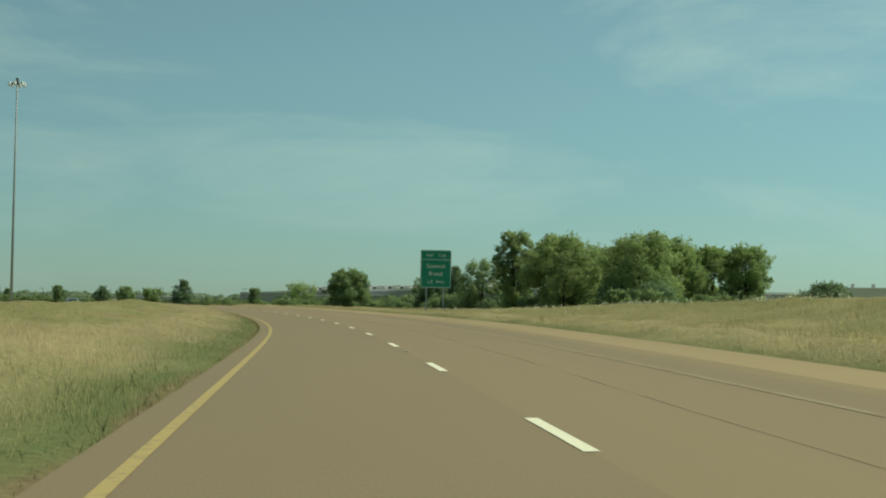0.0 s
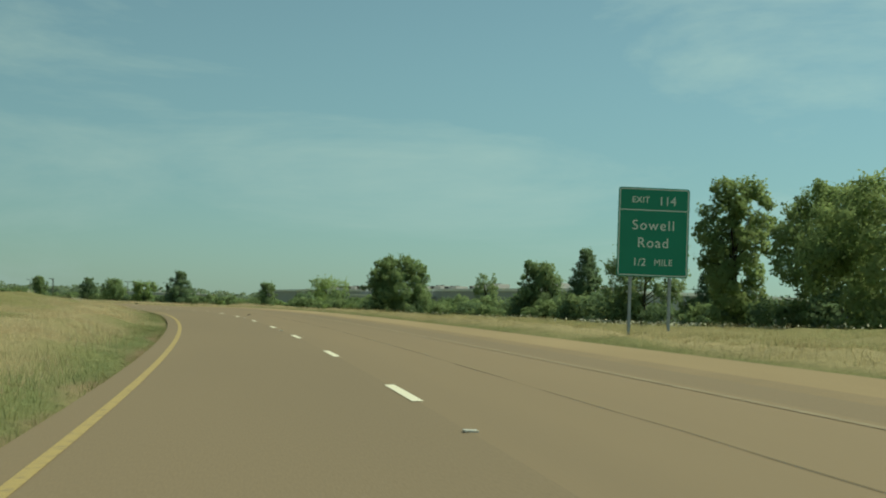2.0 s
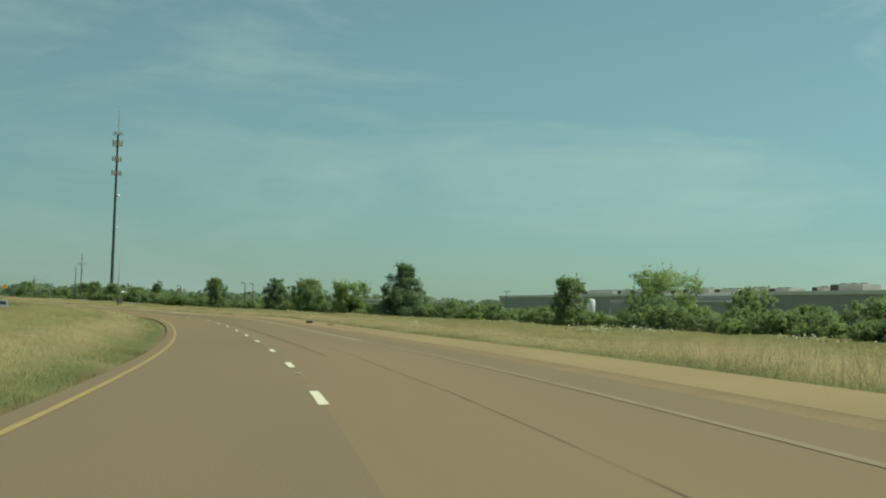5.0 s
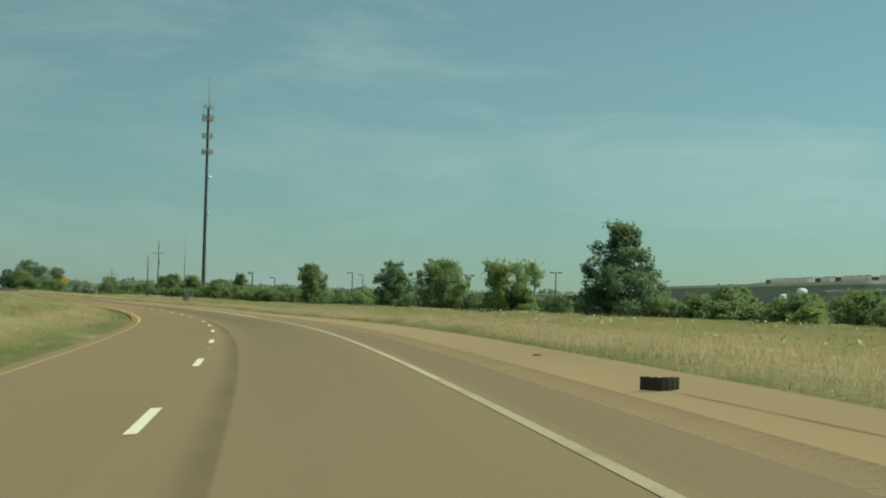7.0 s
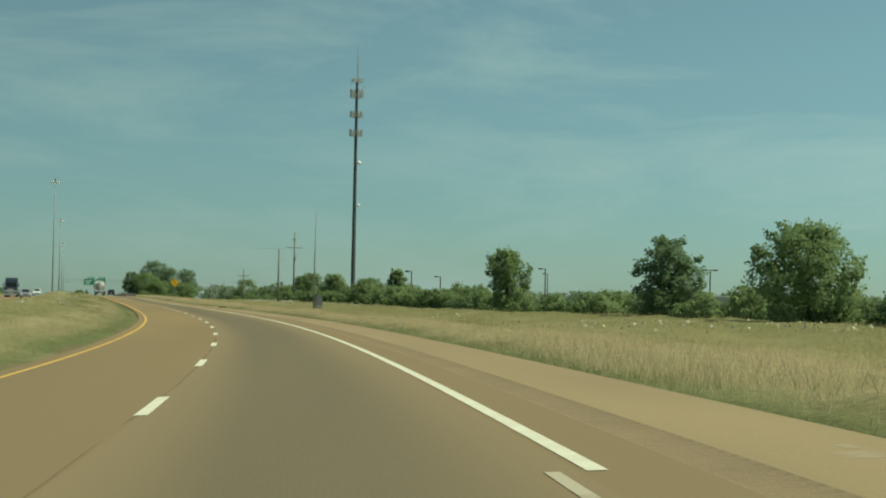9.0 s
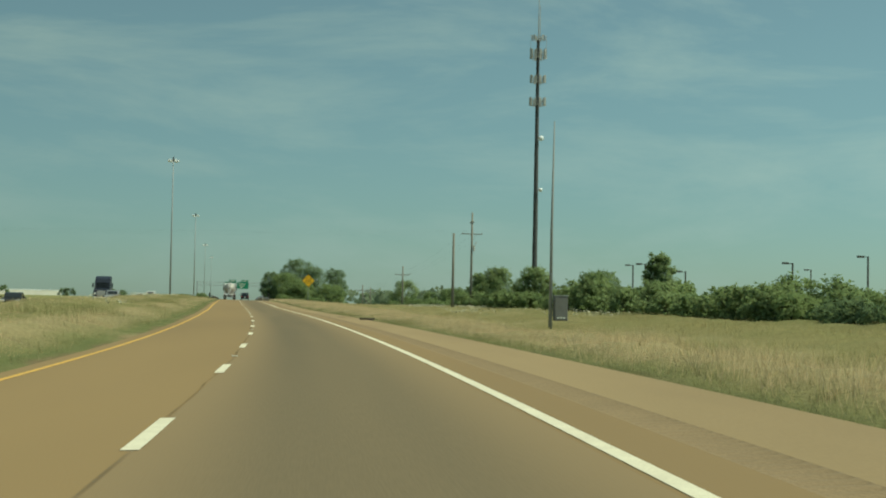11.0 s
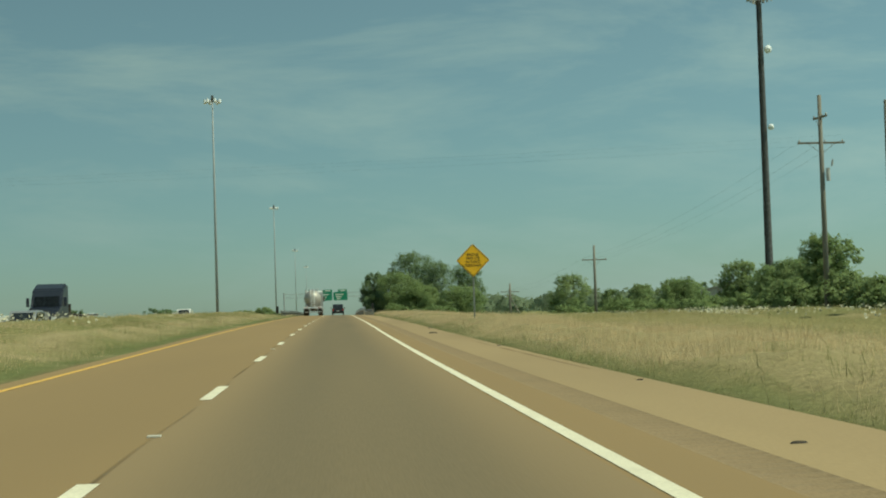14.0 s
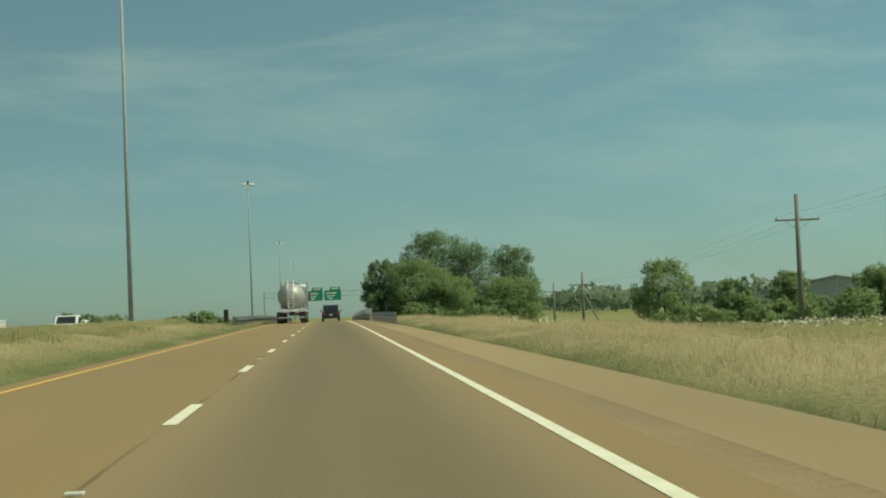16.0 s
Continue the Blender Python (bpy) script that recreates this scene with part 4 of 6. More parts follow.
# clump at the bridge
for _k, (_s, _l, _h, _w, _sh, _m, _lab) in enumerate((
        (800.0, 8.4, 8.6, 4.2, "tall", M_LEAF_DARK, "dark tree with a forked top by the bridge"),
        (788.0, 12.0, 8.4, 6.6, "round", M_LEAF, "olive-green bushy tree by the bridge"),
        (800.0, 15.2, 12.6, 7.0, "tall", M_LEAF_DARK, "tallest dark tree of the clump by the bridge"),
        (792.0, 18.8, 10.4, 6.5, "tall", M_LEAF_DARK, "green rounded tree in the clump by the bridge"),
        (795.0, 24.6, 9.8, 5.2, "tall", M_LEAF_DARK, "dark upright tree at the end of the clump"),
        (783.0, 22.5, 5.6, 6.0, "round", M_LEAF, "low bushy tree at the foot of the clump"),
        (790.0, 9.5, 4.6, 5.0, "round", M_LEAF_DARK, "low dark bush at the foot of the clump"),
        (786.0, 15.5, 6.0, 6.0, "round", M_LEAF, "leafy bush at the foot of the clump"))):
    tree("bridge_tree", _lab, _s, _l, _h, _w * 1.3, _sh, _m, 7000, 0.28, 60 + _k, 0.03, 36, group="bridge clump")


# shrubs: a few forms, repeated along the fence line
def shrub_form(k, leaf, h, w):
    rng = np.random.default_rng(200 + k)
    root = thing("shrub", pose(0, 0, -200), "leafy green shrub in the fence-line hedge", "shrub", "hedge shrubs")
    (v, f, nn), c, r = crown_arrays(rng, h, w, "round", 1300, 0.27, 0.0, 20)
    np_mesh("foliage", v, f, leaf, root, normals=nn)
    bm = bmesh.new()
    for _ in range(5):
        a = rng.uniform(0, 6.28)
        d = rng.uniform(0.2, 0.35) * w
        tube(bm, [(0, 0, -0.15), (d * 0.4 * math.cos(a), d * 0.4 * math.sin(a), h * 0.35), (d * math.cos(a), d * math.sin(a), h * 0.7)], [0.05, 0.035, 0.012], 5)
    part("stem", bm, M_BARK, root)
    return root


FORMS = [shrub_form(0, M_LEAF_OLIVE, 2.6, 3.6), shrub_form(1, M_LEAF, 2.2, 3.2), shrub_form(2, M_LEAF_OLIVE, 3.2, 3.4),
         shrub_form(3, M_LEAF_LIGHT, 2.0, 3.0), shrub_form(4, M_LEAF_DARK, 2.8, 3.8)]
_rng = np.random.default_rng(77)


def hedge(s0, s1, lat0, lat1, step, low, high, pick=(0, 1, 2, 3, 4), mass=None):
    """A row of shrubs; the rows behind go into a mass of leaves."""
    s = s0
    while s < s1:
        j = pick[int(_rng.integers(len(pick)))]
        p, th = spot(s + _rng.uniform(-0.8, 0.8), _rng.uniform(lat0, lat1), -0.05)
        k = _rng.uniform(low, high)
        size = (k * _rng.uniform(0.9, 1.5), k * _rng.uniform(0.9, 1.5), k)
        turn = _rng.uniform(0, 360)
        if mass is None:
            FORMS[j].scale = size
            copy_thing(FORMS[j], pose(p.x, p.y, p.z, 0, 0, turn))
        else:
            v, f, nn = LITE[j]
            c, q = math.cos(radians(turn)), math.sin(radians(turn))
            m = np.array([[c, -q, 0], [q, c, 0], [0, 0, 1]])
            mass.append(((v * np.array(size)) @ m.T + np.array(p), nn @ m.T))
        s += step * _rng.uniform(0.7, 1.3)


def build_mass(rows, material):
    v, nn = np.concatenate([r[0] for r in rows]), np.concatenate([r[1] for r in rows])
    tagged(np_mesh("hedge_thicket", v, np.arange(len(v)).reshape(-1, 4), material, normals=nn), "dense leafy thicket behind the fence-line shrubs", "thicket", kind="stuff")


LITE = [crown_arrays(np.random.default_rng(300 + k), h, w, "round", 900, 0.30, 0.0, 18)[0] for k, (h, w) in enumerate(((2.6, 3.6), (2.2, 3.2), (3.2, 3.4), (2.0, 3.0), (2.8, 3.8)))]
hedge(118, 205, 29.5, 32, 3.2, 0.6, 1.0, (0, 1, 4))
hedge(195, 262, 29.5, 31.5, 1.6, 0.35, 0.65)
hedge(255, 345, 29.5, 32, 1.25, 0.40, 0.66, (0, 2, 3, 1))
hedge(345, 500, 30.5, 34, 2.0, 0.42, 0.75, (0, 1, 4, 2))
hedge(500, 632, 31, 35, 2.4, 0.7, 1.1, (0, 1, 2))
_back = []
hedge(140, 152, 40, 56, 1.2, 0.7, 1.0, (4, 0, 1), _back)
hedge(195, 262, 32, 35, 1.8, 0.5, 0.85, (0, 2, 3), _back)
hedge(258, 345, 32.5, 36, 1.9, 0.4, 0.72, (0, 2, 3), _back)
hedge(345, 520, 35, 41, 3.4, 0.5, 0.85, (0, 3), _back)
build_mass(_back, M_LEAF_OLIVE)
_back = []
hedge(500, 620, 35, 38, 3.6, 0.7, 1.0, (0, 1, 2), _back)
hedge(650, 760, 33, 39, 2.6, 0.4, 0.72, (0, 2, 1), _back)
hedge(690, 770, 44, 54, 2.8, 0.6, 1.1, (0, 1, 2, 4), _back)
hedge(760, 810, 10, 23, 4.0, 0.7, 1.0, (4, 1), _back)
build_mass(_back, M_LEAF)
for o in FORMS:
    o.scale = (1, 1, 1)
for _k, o in enumerate(FORMS):
    _p, _th = spot(262 + 9 * _k, 33.0, -0.05)
    o.matrix_basis = pose(_p.x, _p.y, _p.z, 0, 0, 40 * _k)


# woods along the horizon
def build_woods():
    rng = np.random.default_rng(5)
    pos, out = [], []
    for _ in range(900):
        a = rng.uniform(-38, 20)
        d = rng.uniform(900, 1700)
        x, y = -150 - math.sin(radians(a)) * d, 250 + math.cos(radians(a)) * d
        h, w = rng.uniform(7.0, 11.0), rng.uniform(9, 18)
        n = 70
        q = on_sphere(rng, n)
        pos.append(np.stack([x + q[:, 0] * w * 0.6, y + q[:, 1] * w * 0.6, np.clip(0.2 + h * (0.45 + 0.55 * q[:, 2]), 0, 30)], -1))
        out.append(q)
    v, f, nn = kites(rng, np.concatenate(pos), np.concatenate(out), 3.0, 0.5, 0.8)
    return tagged(np_mesh("far_woods", v, f, M_WOODS, normals=nn), "low dark line of far woods on the horizon", "woods", kind="stuff")


build_woods()


# ---- grass ----
_drift = np.random.default_rng(99)
DRIFTS = [(f * math.cos(q), f * math.sin(q) * 1.6, ph, 1 / (1 + 2 * f)) for f, q, ph in zip(_drift.uniform(0.03, 0.9, 14), _drift.uniform(0, math.pi, 14), _drift.uniform(0, 6.28, 14))]


def drift(s, lat, k=0.0):
    """Slow wandering values about nought, for patches in the grass."""
    return sum(w * np.sin(s * a + lat * b + ph + k) for a, b, ph, w in DRIFTS) / 1.6


def sward_h(s, lat):
    """Height of the matted grass over the soil, low at the paving and rising away from it in tufts."""
    right = np.interp(lat, [EDGE_R, EDGE_R + 0.15, 6.5, 7.0, 7.8, 9.5, 14.0, 60.0], [-0.05, 0.03, 0.09, 0.20, 0.29, 0.34, 0.36, 0.30])
    left = np.interp(lat, [-60.0, -13.0, -8.0, -6.2, -4.9, -4.2, EDGE_L - 0.15, EDGE_L], [0.15, 0.26, 0.30, 0.30, 0.16, 0.07, 0.03, -0.02])
    swale = np.interp(s, [400, 440, 520, 550], [0, 1, 1, 0]) * np.interp(lat, [8.8, 10.2, 17.0, 20.0], [0, 1, 1, 0])
    h = np.where(lat > 0, right * (1 - 0.62 * swale), left)
    return h * (1 + 0.30 * np.clip(drift(s * 1.7, lat * 1.7, 4.0), -1, 1))


def build_sward(s0, s1, ds, lats, material, label):
    """The matted lower grass as one tufted sheet over the soil."""
    rng = np.random.default_rng(int(s0) + len(lats))
    g, h = np.meshgrid(np.arange(s0, s1 + ds / 2, ds), np.array(lats), indexing="ij")
    g = g + rng.uniform(-0.3, 0.3, g.shape) * ds
    inner = np.ones(g.shape)
    inner[:, [0, -1]] = 0
    gap = np.minimum(np.gradient(np.array(lats)), 1.2)
    h = h + rng.uniform(-0.3, 0.3, g.shape) * gap * inner
    x, y, _ = plan(g, h)
    tall = sward_h(g, h)
    z = ground_z(g, h) + tall + rng.normal(0, 0.16, g.shape) * np.clip(tall, 0, 0.3) * inner - 0.1 * (1 - inner) * (np.abs(h) > 12)
    idx = np.arange(g.size).reshape(g.shape)
    quads = np.stack([idx[:-1, :-1], idx[:-1, 1:], idx[1:, 1:], idx[1:, :-1]], -1).reshape(-1, 4)
    ob = np_mesh("grass_sward", np.stack([x, y, z], -1).reshape(-1, 3), quads, material, None, np.stack([h.ravel(), g.ravel()], -1))
    ob.data.polygons.foreach_set("use_smooth", [True] * len(ob.data.polygons))
    return tagged(ob, label, "grass", kind="stuff")


def blades(name, s0, s1, lat0, lat1, per_m2, h0, h1, width, material, seed, label, patch=-9.0, lean=0.35, soft=0.6, sunk=0.06):
    """Thin bent blades that rise out of the sward; patch thins them out in drifts."""
    rng = np.random.default_rng(seed)
    n = int((s1 - s0) * abs(lat1 - lat0) * per_m2)
    s, lat = rng.uniform(s0, s1, n), rng.uniform(lat0, lat1, n) + rng.normal(0, soft * 0.5, n)
    keep = drift(s, lat, seed) + rng.normal(0, 0.5, n) > patch
    keep &= (lat < EDGE_L + 0.06) | (lat > EDGE_R - 0.06)
    s, lat = s[keep], lat[keep]
    n = len(s)
    x, y, th = plan(s, lat)
    h = rng.uniform(h0, h1, n) * (0.85 + 0.30 * np.clip(drift(s * 2.5, lat * 2.5, seed + 1), -1, 1))
    z = ground_z(s, lat) + np.maximum(sward_h(s, lat) - sunk, -0.02)
    a, b = th + rng.uniform(-1.3, 1.3, n), rng.uniform(0, 2 * math.pi, n)
    w = width * rng.uniform(0.6, 1.4, n)
    L = lean * h * rng.uniform(0.1, 1.0, n)
    base = np.stack([x, y, z], -1)
    side = np.stack([np.cos(a) * w, np.sin(a) * w, 0 * w], -1) * 0.5
    tip = base + np.stack([np.cos(b) * L, np.sin(b) * L, h], -1)
    v = np.stack([base - side, base + side, tip], 1).reshape(-1, 3)
    f = np.arange(n * 3).reshape(n, 3)
    nn = np.repeat(np.stack([np.cos(b) * 0.25, np.sin(b) * 0.25, np.ones(n)], -1) + rng.normal(0, 0.10, (n, 3)), 3, 0)
    nn /= np.linalg.norm(nn, axis=1)[:, None]
    return tagged(np_mesh(name, v, f, material, normals=nn), label, "grass", kind="stuff")


# the sward: right-hand verge and meadow, then the median
_near = [EDGE_R + 0.01, 6.15, 6.4, 6.7, 7.0, 7.3, 7.6, 7.95, 8.3, 8.7, 9.1, 9.5, 10.0, 10.5, 11.0, 11.6, 12.2, 12.9, 13.6, 14.4, 15.2, 16.1, 17.0, 18.0, 19.1, 20.3, 21.6, 23.0, 24.5, 26.0, 27.6, 29.3, 31.0, 34.0, 38.0, 44.0, 52.0, 62.0]
build_sward(10, 760, 0.45, _near, M_SWARD_R, "matted dry and green meadow grass beyond the shoulder")
_near = [-15.4, -14.6, -13.9, -13.2, -12.5, -11.8, -11.1, -10.4, -9.7, -9.1, -8.5, -7.9, -7.35, -6.8, -6.3, -5.8, -5.4, -5.0, -4.7, -4.45, -4.2, -4.0, -3.8, EDGE_L - 0.01]
build_sward(-5, 770, 0.45, _near, M_SWARD_L, "matted dry and green grass of the median")
# median
blades("verge_grass", -5, 240, -4.8, -3.62, 130, 0.06, 0.20, 0.010, M_GRASS_GREEN, 2, "short green grass along the paved edge", lean=0.8, soft=0.15)
blades("verge_grass", -5, 240, -9.5, -4.6, 170, 0.12, 0.36, 0.006, M_GRASS_STRAW, 1, "tall dry straw-coloured grass on the median", -0.7, 0.8)
blades("verge_grass", -5, 240, -9.5, -4.4, 40, 0.10, 0.28, 0.007, M_GRASS_GREEN, 10, "green grass among the straw on the median", 0.0, 0.8)
blades("verge_grass", 0, 330, -15.0, -9.0, 40, 0.08, 0.24, 0.010, M_GRASS_DRY, 3, "dry grass in the median", -0.3, 0.8)
blades("verge_grass", 240, 760, -4.9, -4.15, 70, 0.05, 0.16, 0.014, M_GRASS_GREEN, 5, "short green grass along the paved edge", lean=0.8, soft=0.25)
blades("verge_grass", 240, 760, -10.5, -4.7, 75, 0.12, 0.34, 0.008, M_GRASS_STRAW, 4, "dry straw grass in the median", -0.4, 0.8)
blades("verge_grass", 240, 760, -10.0, -4.8, 16, 0.14, 0.42, 0.012, M_GRASS_GREEN, 12, "tall green weeds in the median", 0.25, 0.5)
blades("verge_grass", 420, 740, -9.5, -6.0, 40, 0.25, 0.62, 0.016, M_GRASS_GREEN, 17, "clumps of tall dark-green weeds in the median", 1.0, 0.5)
blades("verge_grass", 330, 780, -15.2, -10.0, 12, 0.10, 0.34, 0.018, M_GRASS_STRAW, 15, "dry grass on the far side of the median", -0.4, 0.7)
# right-hand verge
blades("verge_grass", 15, 740, 5.97, 6.9, 130, 0.06, 0.20, 0.009, M_GRASS_GREEN, 7, "short green grass along the shoulder", lean=0.9, soft=0.15)
blades("verge_grass", 200, 430, 6.6, 12.6, 175, 0.14, 0.44, 0.006, M_GRASS_STRAW, 6, "tall pale straw-coloured grass beyond the shoulder", -0.8, 0.8)
blades("verge_grass", 430, 530, 6.7, 9.6, 190, 0.14, 0.46, 0.006, M_GRASS_STRAW, 21, "tall pale straw-coloured grass beyond the shoulder", -0.8, 0.8)
blades("verge_grass", 425, 545, 9.6, 17.0, 40, 0.08, 0.26, 0.012, M_GRASS_GREEN, 22, "shorter green grass in the shallow swale", -0.4, 0.7)
blades("verge_grass", 530, 740, 6.6, 12.6, 175, 0.14, 0.44, 0.006, M_GRASS_STRAW, 23, "tall pale straw-coloured grass beyond the shoulder", -0.8, 0.8)
blades("verge_grass", 15, 200, 7.0, 13.0, 80, 0.10, 0.32, 0.008, M_GRASS_DRY, 13, "dry grass beyond the shoulder", -0.8, 0.8)
blades("verge_grass", 15, 740, 7.4, 14.0, 12, 0.12, 0.36, 0.012, M_GRASS_GREEN, 14, "green grass among the straw", 0.1, 0.7)
blades("verge_grass", 15, 740, 12.0, 30.0, 16, 0.12, 0.38, 0.012, M_GRASS_DRY, 8, "tall dry meadow grass before the hedge", -0.1, 0.8)
blades("verge_grass", 15, 740, 13.0, 31.0, 10, 0.14, 0.44, 0.014, M_GRASS_OLIVE, 9, "olive-green weeds in the meadow", 0.0, 0.6)


def build_flowers():
    rng = np.random.default_rng(41)
    pos = []
    for s0, s1, l0, l1, n in ((70, 175, 22, 28, 900), (60, 110, 14, 24, 350), (185, 260, 22, 28, 350), (255, 330, 20, 28, 450), (285, 440, 14, 25, 520), (520, 600, 17, 29, 420), (590, 700, 22, 31, 1500),
                              (560, 660, -13, -9, 450), (165, 215, -12, -8, 160), (440, 560, -12, -8, 250), (640, 730, 9, 20, 250)):
        n = n if s0 in (70, 285, 520, 590) else int(n * 0.6)
        c = rng.uniform(0, 1, (max(4, n // 25), 2))
        k = rng.integers(0, len(c), n)
        s = s0 + (s1 - s0) * np.clip(c[k, 0] + rng.normal(0, 0.03, n), 0, 1)
        lat = l0 + (l1 - l0) * np.clip(c[k, 1] + rng.normal(0, 0.08, n), 0, 1)
        x, y, _ = plan(s, lat)
        pos.append(np.stack([x, y, ground_z(s, lat) + rng.uniform(0.38, 0.70, n)], -1))
    p = np.concatenate(pos)
    v, f, nn = kites(rng, p, np.repeat(np.array([[-0.2, -0.5, 0.8]]), len(p), 0), 0.12, 0.5, 0.9)
    return tagged(np_mesh("wildflowers", v, f, M_FLOWER), "scattered white wildflowers in the tall grass", "flowers", kind="stuff")


build_flowers()

# ---- signs ----
def panel(bm, w, h, z, r=0.12, y0=-0.012, y1=0.012):
    """A flat plate with rounded corners that faces -y, its foot at z."""
    pts = []
    for cx, cz, a0 in ((w / 2 - r, z + r, -90), (w / 2 - r, z + h - r, 0), (-w / 2 + r, z + h - r, 90), (-w / 2 + r, z + r, 180)):
        for k in range(5):
            a = radians(a0 + 22.5 * k)
            pts.append((cx + r * math.cos(a), cz + r * math.sin(a)))
    f = [bm.verts.new((x, y0, zz)) for x, zz in pts]
    b = [bm.verts.new((x, y1, zz)) for x, zz in pts]
    n = len(pts)
    bm.faces.new(f)
    bm.faces.new(list(reversed(b)))
    for i in range(n):
        bm.faces.new((f[i], b[i], b[(i + 1) % n], f[(i + 1) % n]))
    return bm


def frame_line(bm, w, h, z, t, y, r=0.1):
    """A thin raised border line along a plate's rim."""
    for s in (-1, 1):
        bx(bm, s * (w / 2 - t * 0.5) - t / 2, s * (w / 2 - t * 0.5) + t / 2, y - 0.003, y, z + r, z + h - r)
    for zz in (z, z + h - t):
        bx(bm, -w / 2 + r, w / 2 - r, y - 0.003, y, zz, zz + t)
    for cx, cz, a0 in ((w / 2 - r, z + r, -90), (w / 2 - r, z + h - r, 0), (-w / 2 + r, z + h - r, 90), (-w / 2 + r, z + r, 180)):
        for k in range(4):
            q = []
            for rr, a in ((r, a0 + 22.5 * k), (r, a0 + 22.5 * (k + 1)), (r - t, a0 + 22.5 * (k + 1)), (r - t, a0 + 22.5 * k)):
                q.append(bm.verts.new((cx + rr * math.cos(radians(a)), y - 0.003, cz + rr * math.sin(radians(a)))))
            bm.faces.new(q)
    return bm


def exit_sign():
    x, y = 5.45, 132.25
    g = spot_xy(x, y)
    root = thing("exit_sign", pose(x, y, g, 0, 0, 3), "large green exit sign with white lettering on two steel posts", "road sign")
    lo, hi = 2.78 - g, 6.2 - g
    H = hi - lo
    for s in (-0.82, 0.72):
        bm = bmesh.new()
        for a, b in ((-0.075, -0.06), (0.06, 0.075)):
            bx(bm, s - 0.05, s + 0.05, 0.1 + a, 0.1 + b, -0.4, hi - 0.15)
        bx(bm, s - 0.008, s + 0.008, 0.04, 0.16, -0.4, hi - 0.15)
        part("post", bm, M_GALV, root, "galvanised steel post")
    face = part("panel", panel(bmesh.new(), 2.78, H, lo), M_SIGN_GREEN, root, "green reflective sign panel")
    part("border", frame_line(bmesh.new(), 2.70, H - 0.08, lo + 0.04, 0.035, -0.014), M_SIGN_WHITE, face)
    bm = bmesh.new()
    bx(bm, -1.31, 1.31, -0.017, -0.014, hi - 0.88, hi - 0.845)
    part("divider", bm, M_SIGN_WHITE, face)
    for i, (z0, z1) in enumerate(((lo + 0.4, lo + 0.47), (lo + 1.6, lo + 1.67), (hi - 0.5, hi - 0.43))):
        bm = bmesh.new()
        bx(bm, -1.3, 1.3, 0.013, 0.05, z0, z1)
        part("stringer", bm, M_ALU, root)
    words("EXIT", 0.34, M_SIGN_WHITE, face, -0.52, -0.016, hi - 0.58)
    words("114", 0.47, M_SIGN_WHITE, face, 0.52, -0.016, hi - 0.65)
    words("Sowell", 0.54, M_SIGN_WHITE, face, 0.0, -0.016, lo + 1.80, spread=1.18)
    words("Road", 0.54, M_SIGN_WHITE, face, 0.0, -0.016, lo + 1.13, spread=1.14)
    words("1/2", 0.42, M_SIGN_WHITE, face, -0.52, -0.016, lo + 0.42)
    words("MILE", 0.34, M_SIGN_WHITE, face, 0.42, -0.016, lo + 0.45, spread=1.08)


def warning_sign():
    x, y = -179.7, 571.3
    g = spot_xy(x, y)
    root = thing("warning_sign", pose(x, y, g, 0, 0, 29), "yellow diamond warning sign with black lettering on a post", "road sign")
    zc = 3.74 - g
    bm = bmesh.new()
    panel(bm, 1.14, 1.14, -0.57, 0.08, -0.01, 0.01)
    bmesh.ops.rotate(bm, verts=bm.verts, cent=(0, 0, 0), matrix=Matrix.Rotation(radians(45), 3, "Y"))
    bmesh.ops.translate(bm, verts=bm.verts, vec=(0, 0, zc))
    face = part("panel", bm, M_SIGN_YELLOW, root)
    bm = bmesh.new()
    frame_line(bm, 1.09, 1.09, -0.545, 0.022, -0.012, 0.06)
    bmesh.ops.rotate(bm, verts=bm.verts, cent=(0, 0, 0), matrix=Matrix.Rotation(radians(45), 3, "Y"))
    bmesh.ops.translate(bm, verts=bm.verts, vec=(0, 0, zc))
    part("border", bm, M_SIGN_BLACK, face)
    for text, z in (("BRIDGE", 0.22), ("MAY ICE", 0.045), ("IN COLD", -0.13), ("WEATHER", -0.305)):
        words(text, 0.172, M_SIGN_BLACK, face, 0.0, -0.014, zc + z)
    bm = bmesh.new()
    bx(bm, -0.022, 0.022, 0.012, 0.05, -0.4, zc + 0.5)
    bx(bm, -0.035, 0.035, 0.05, 0.062, -0.4, zc + 0.5)
    part("post", bm, M_GREY_STEEL, root, "thin grey steel post")


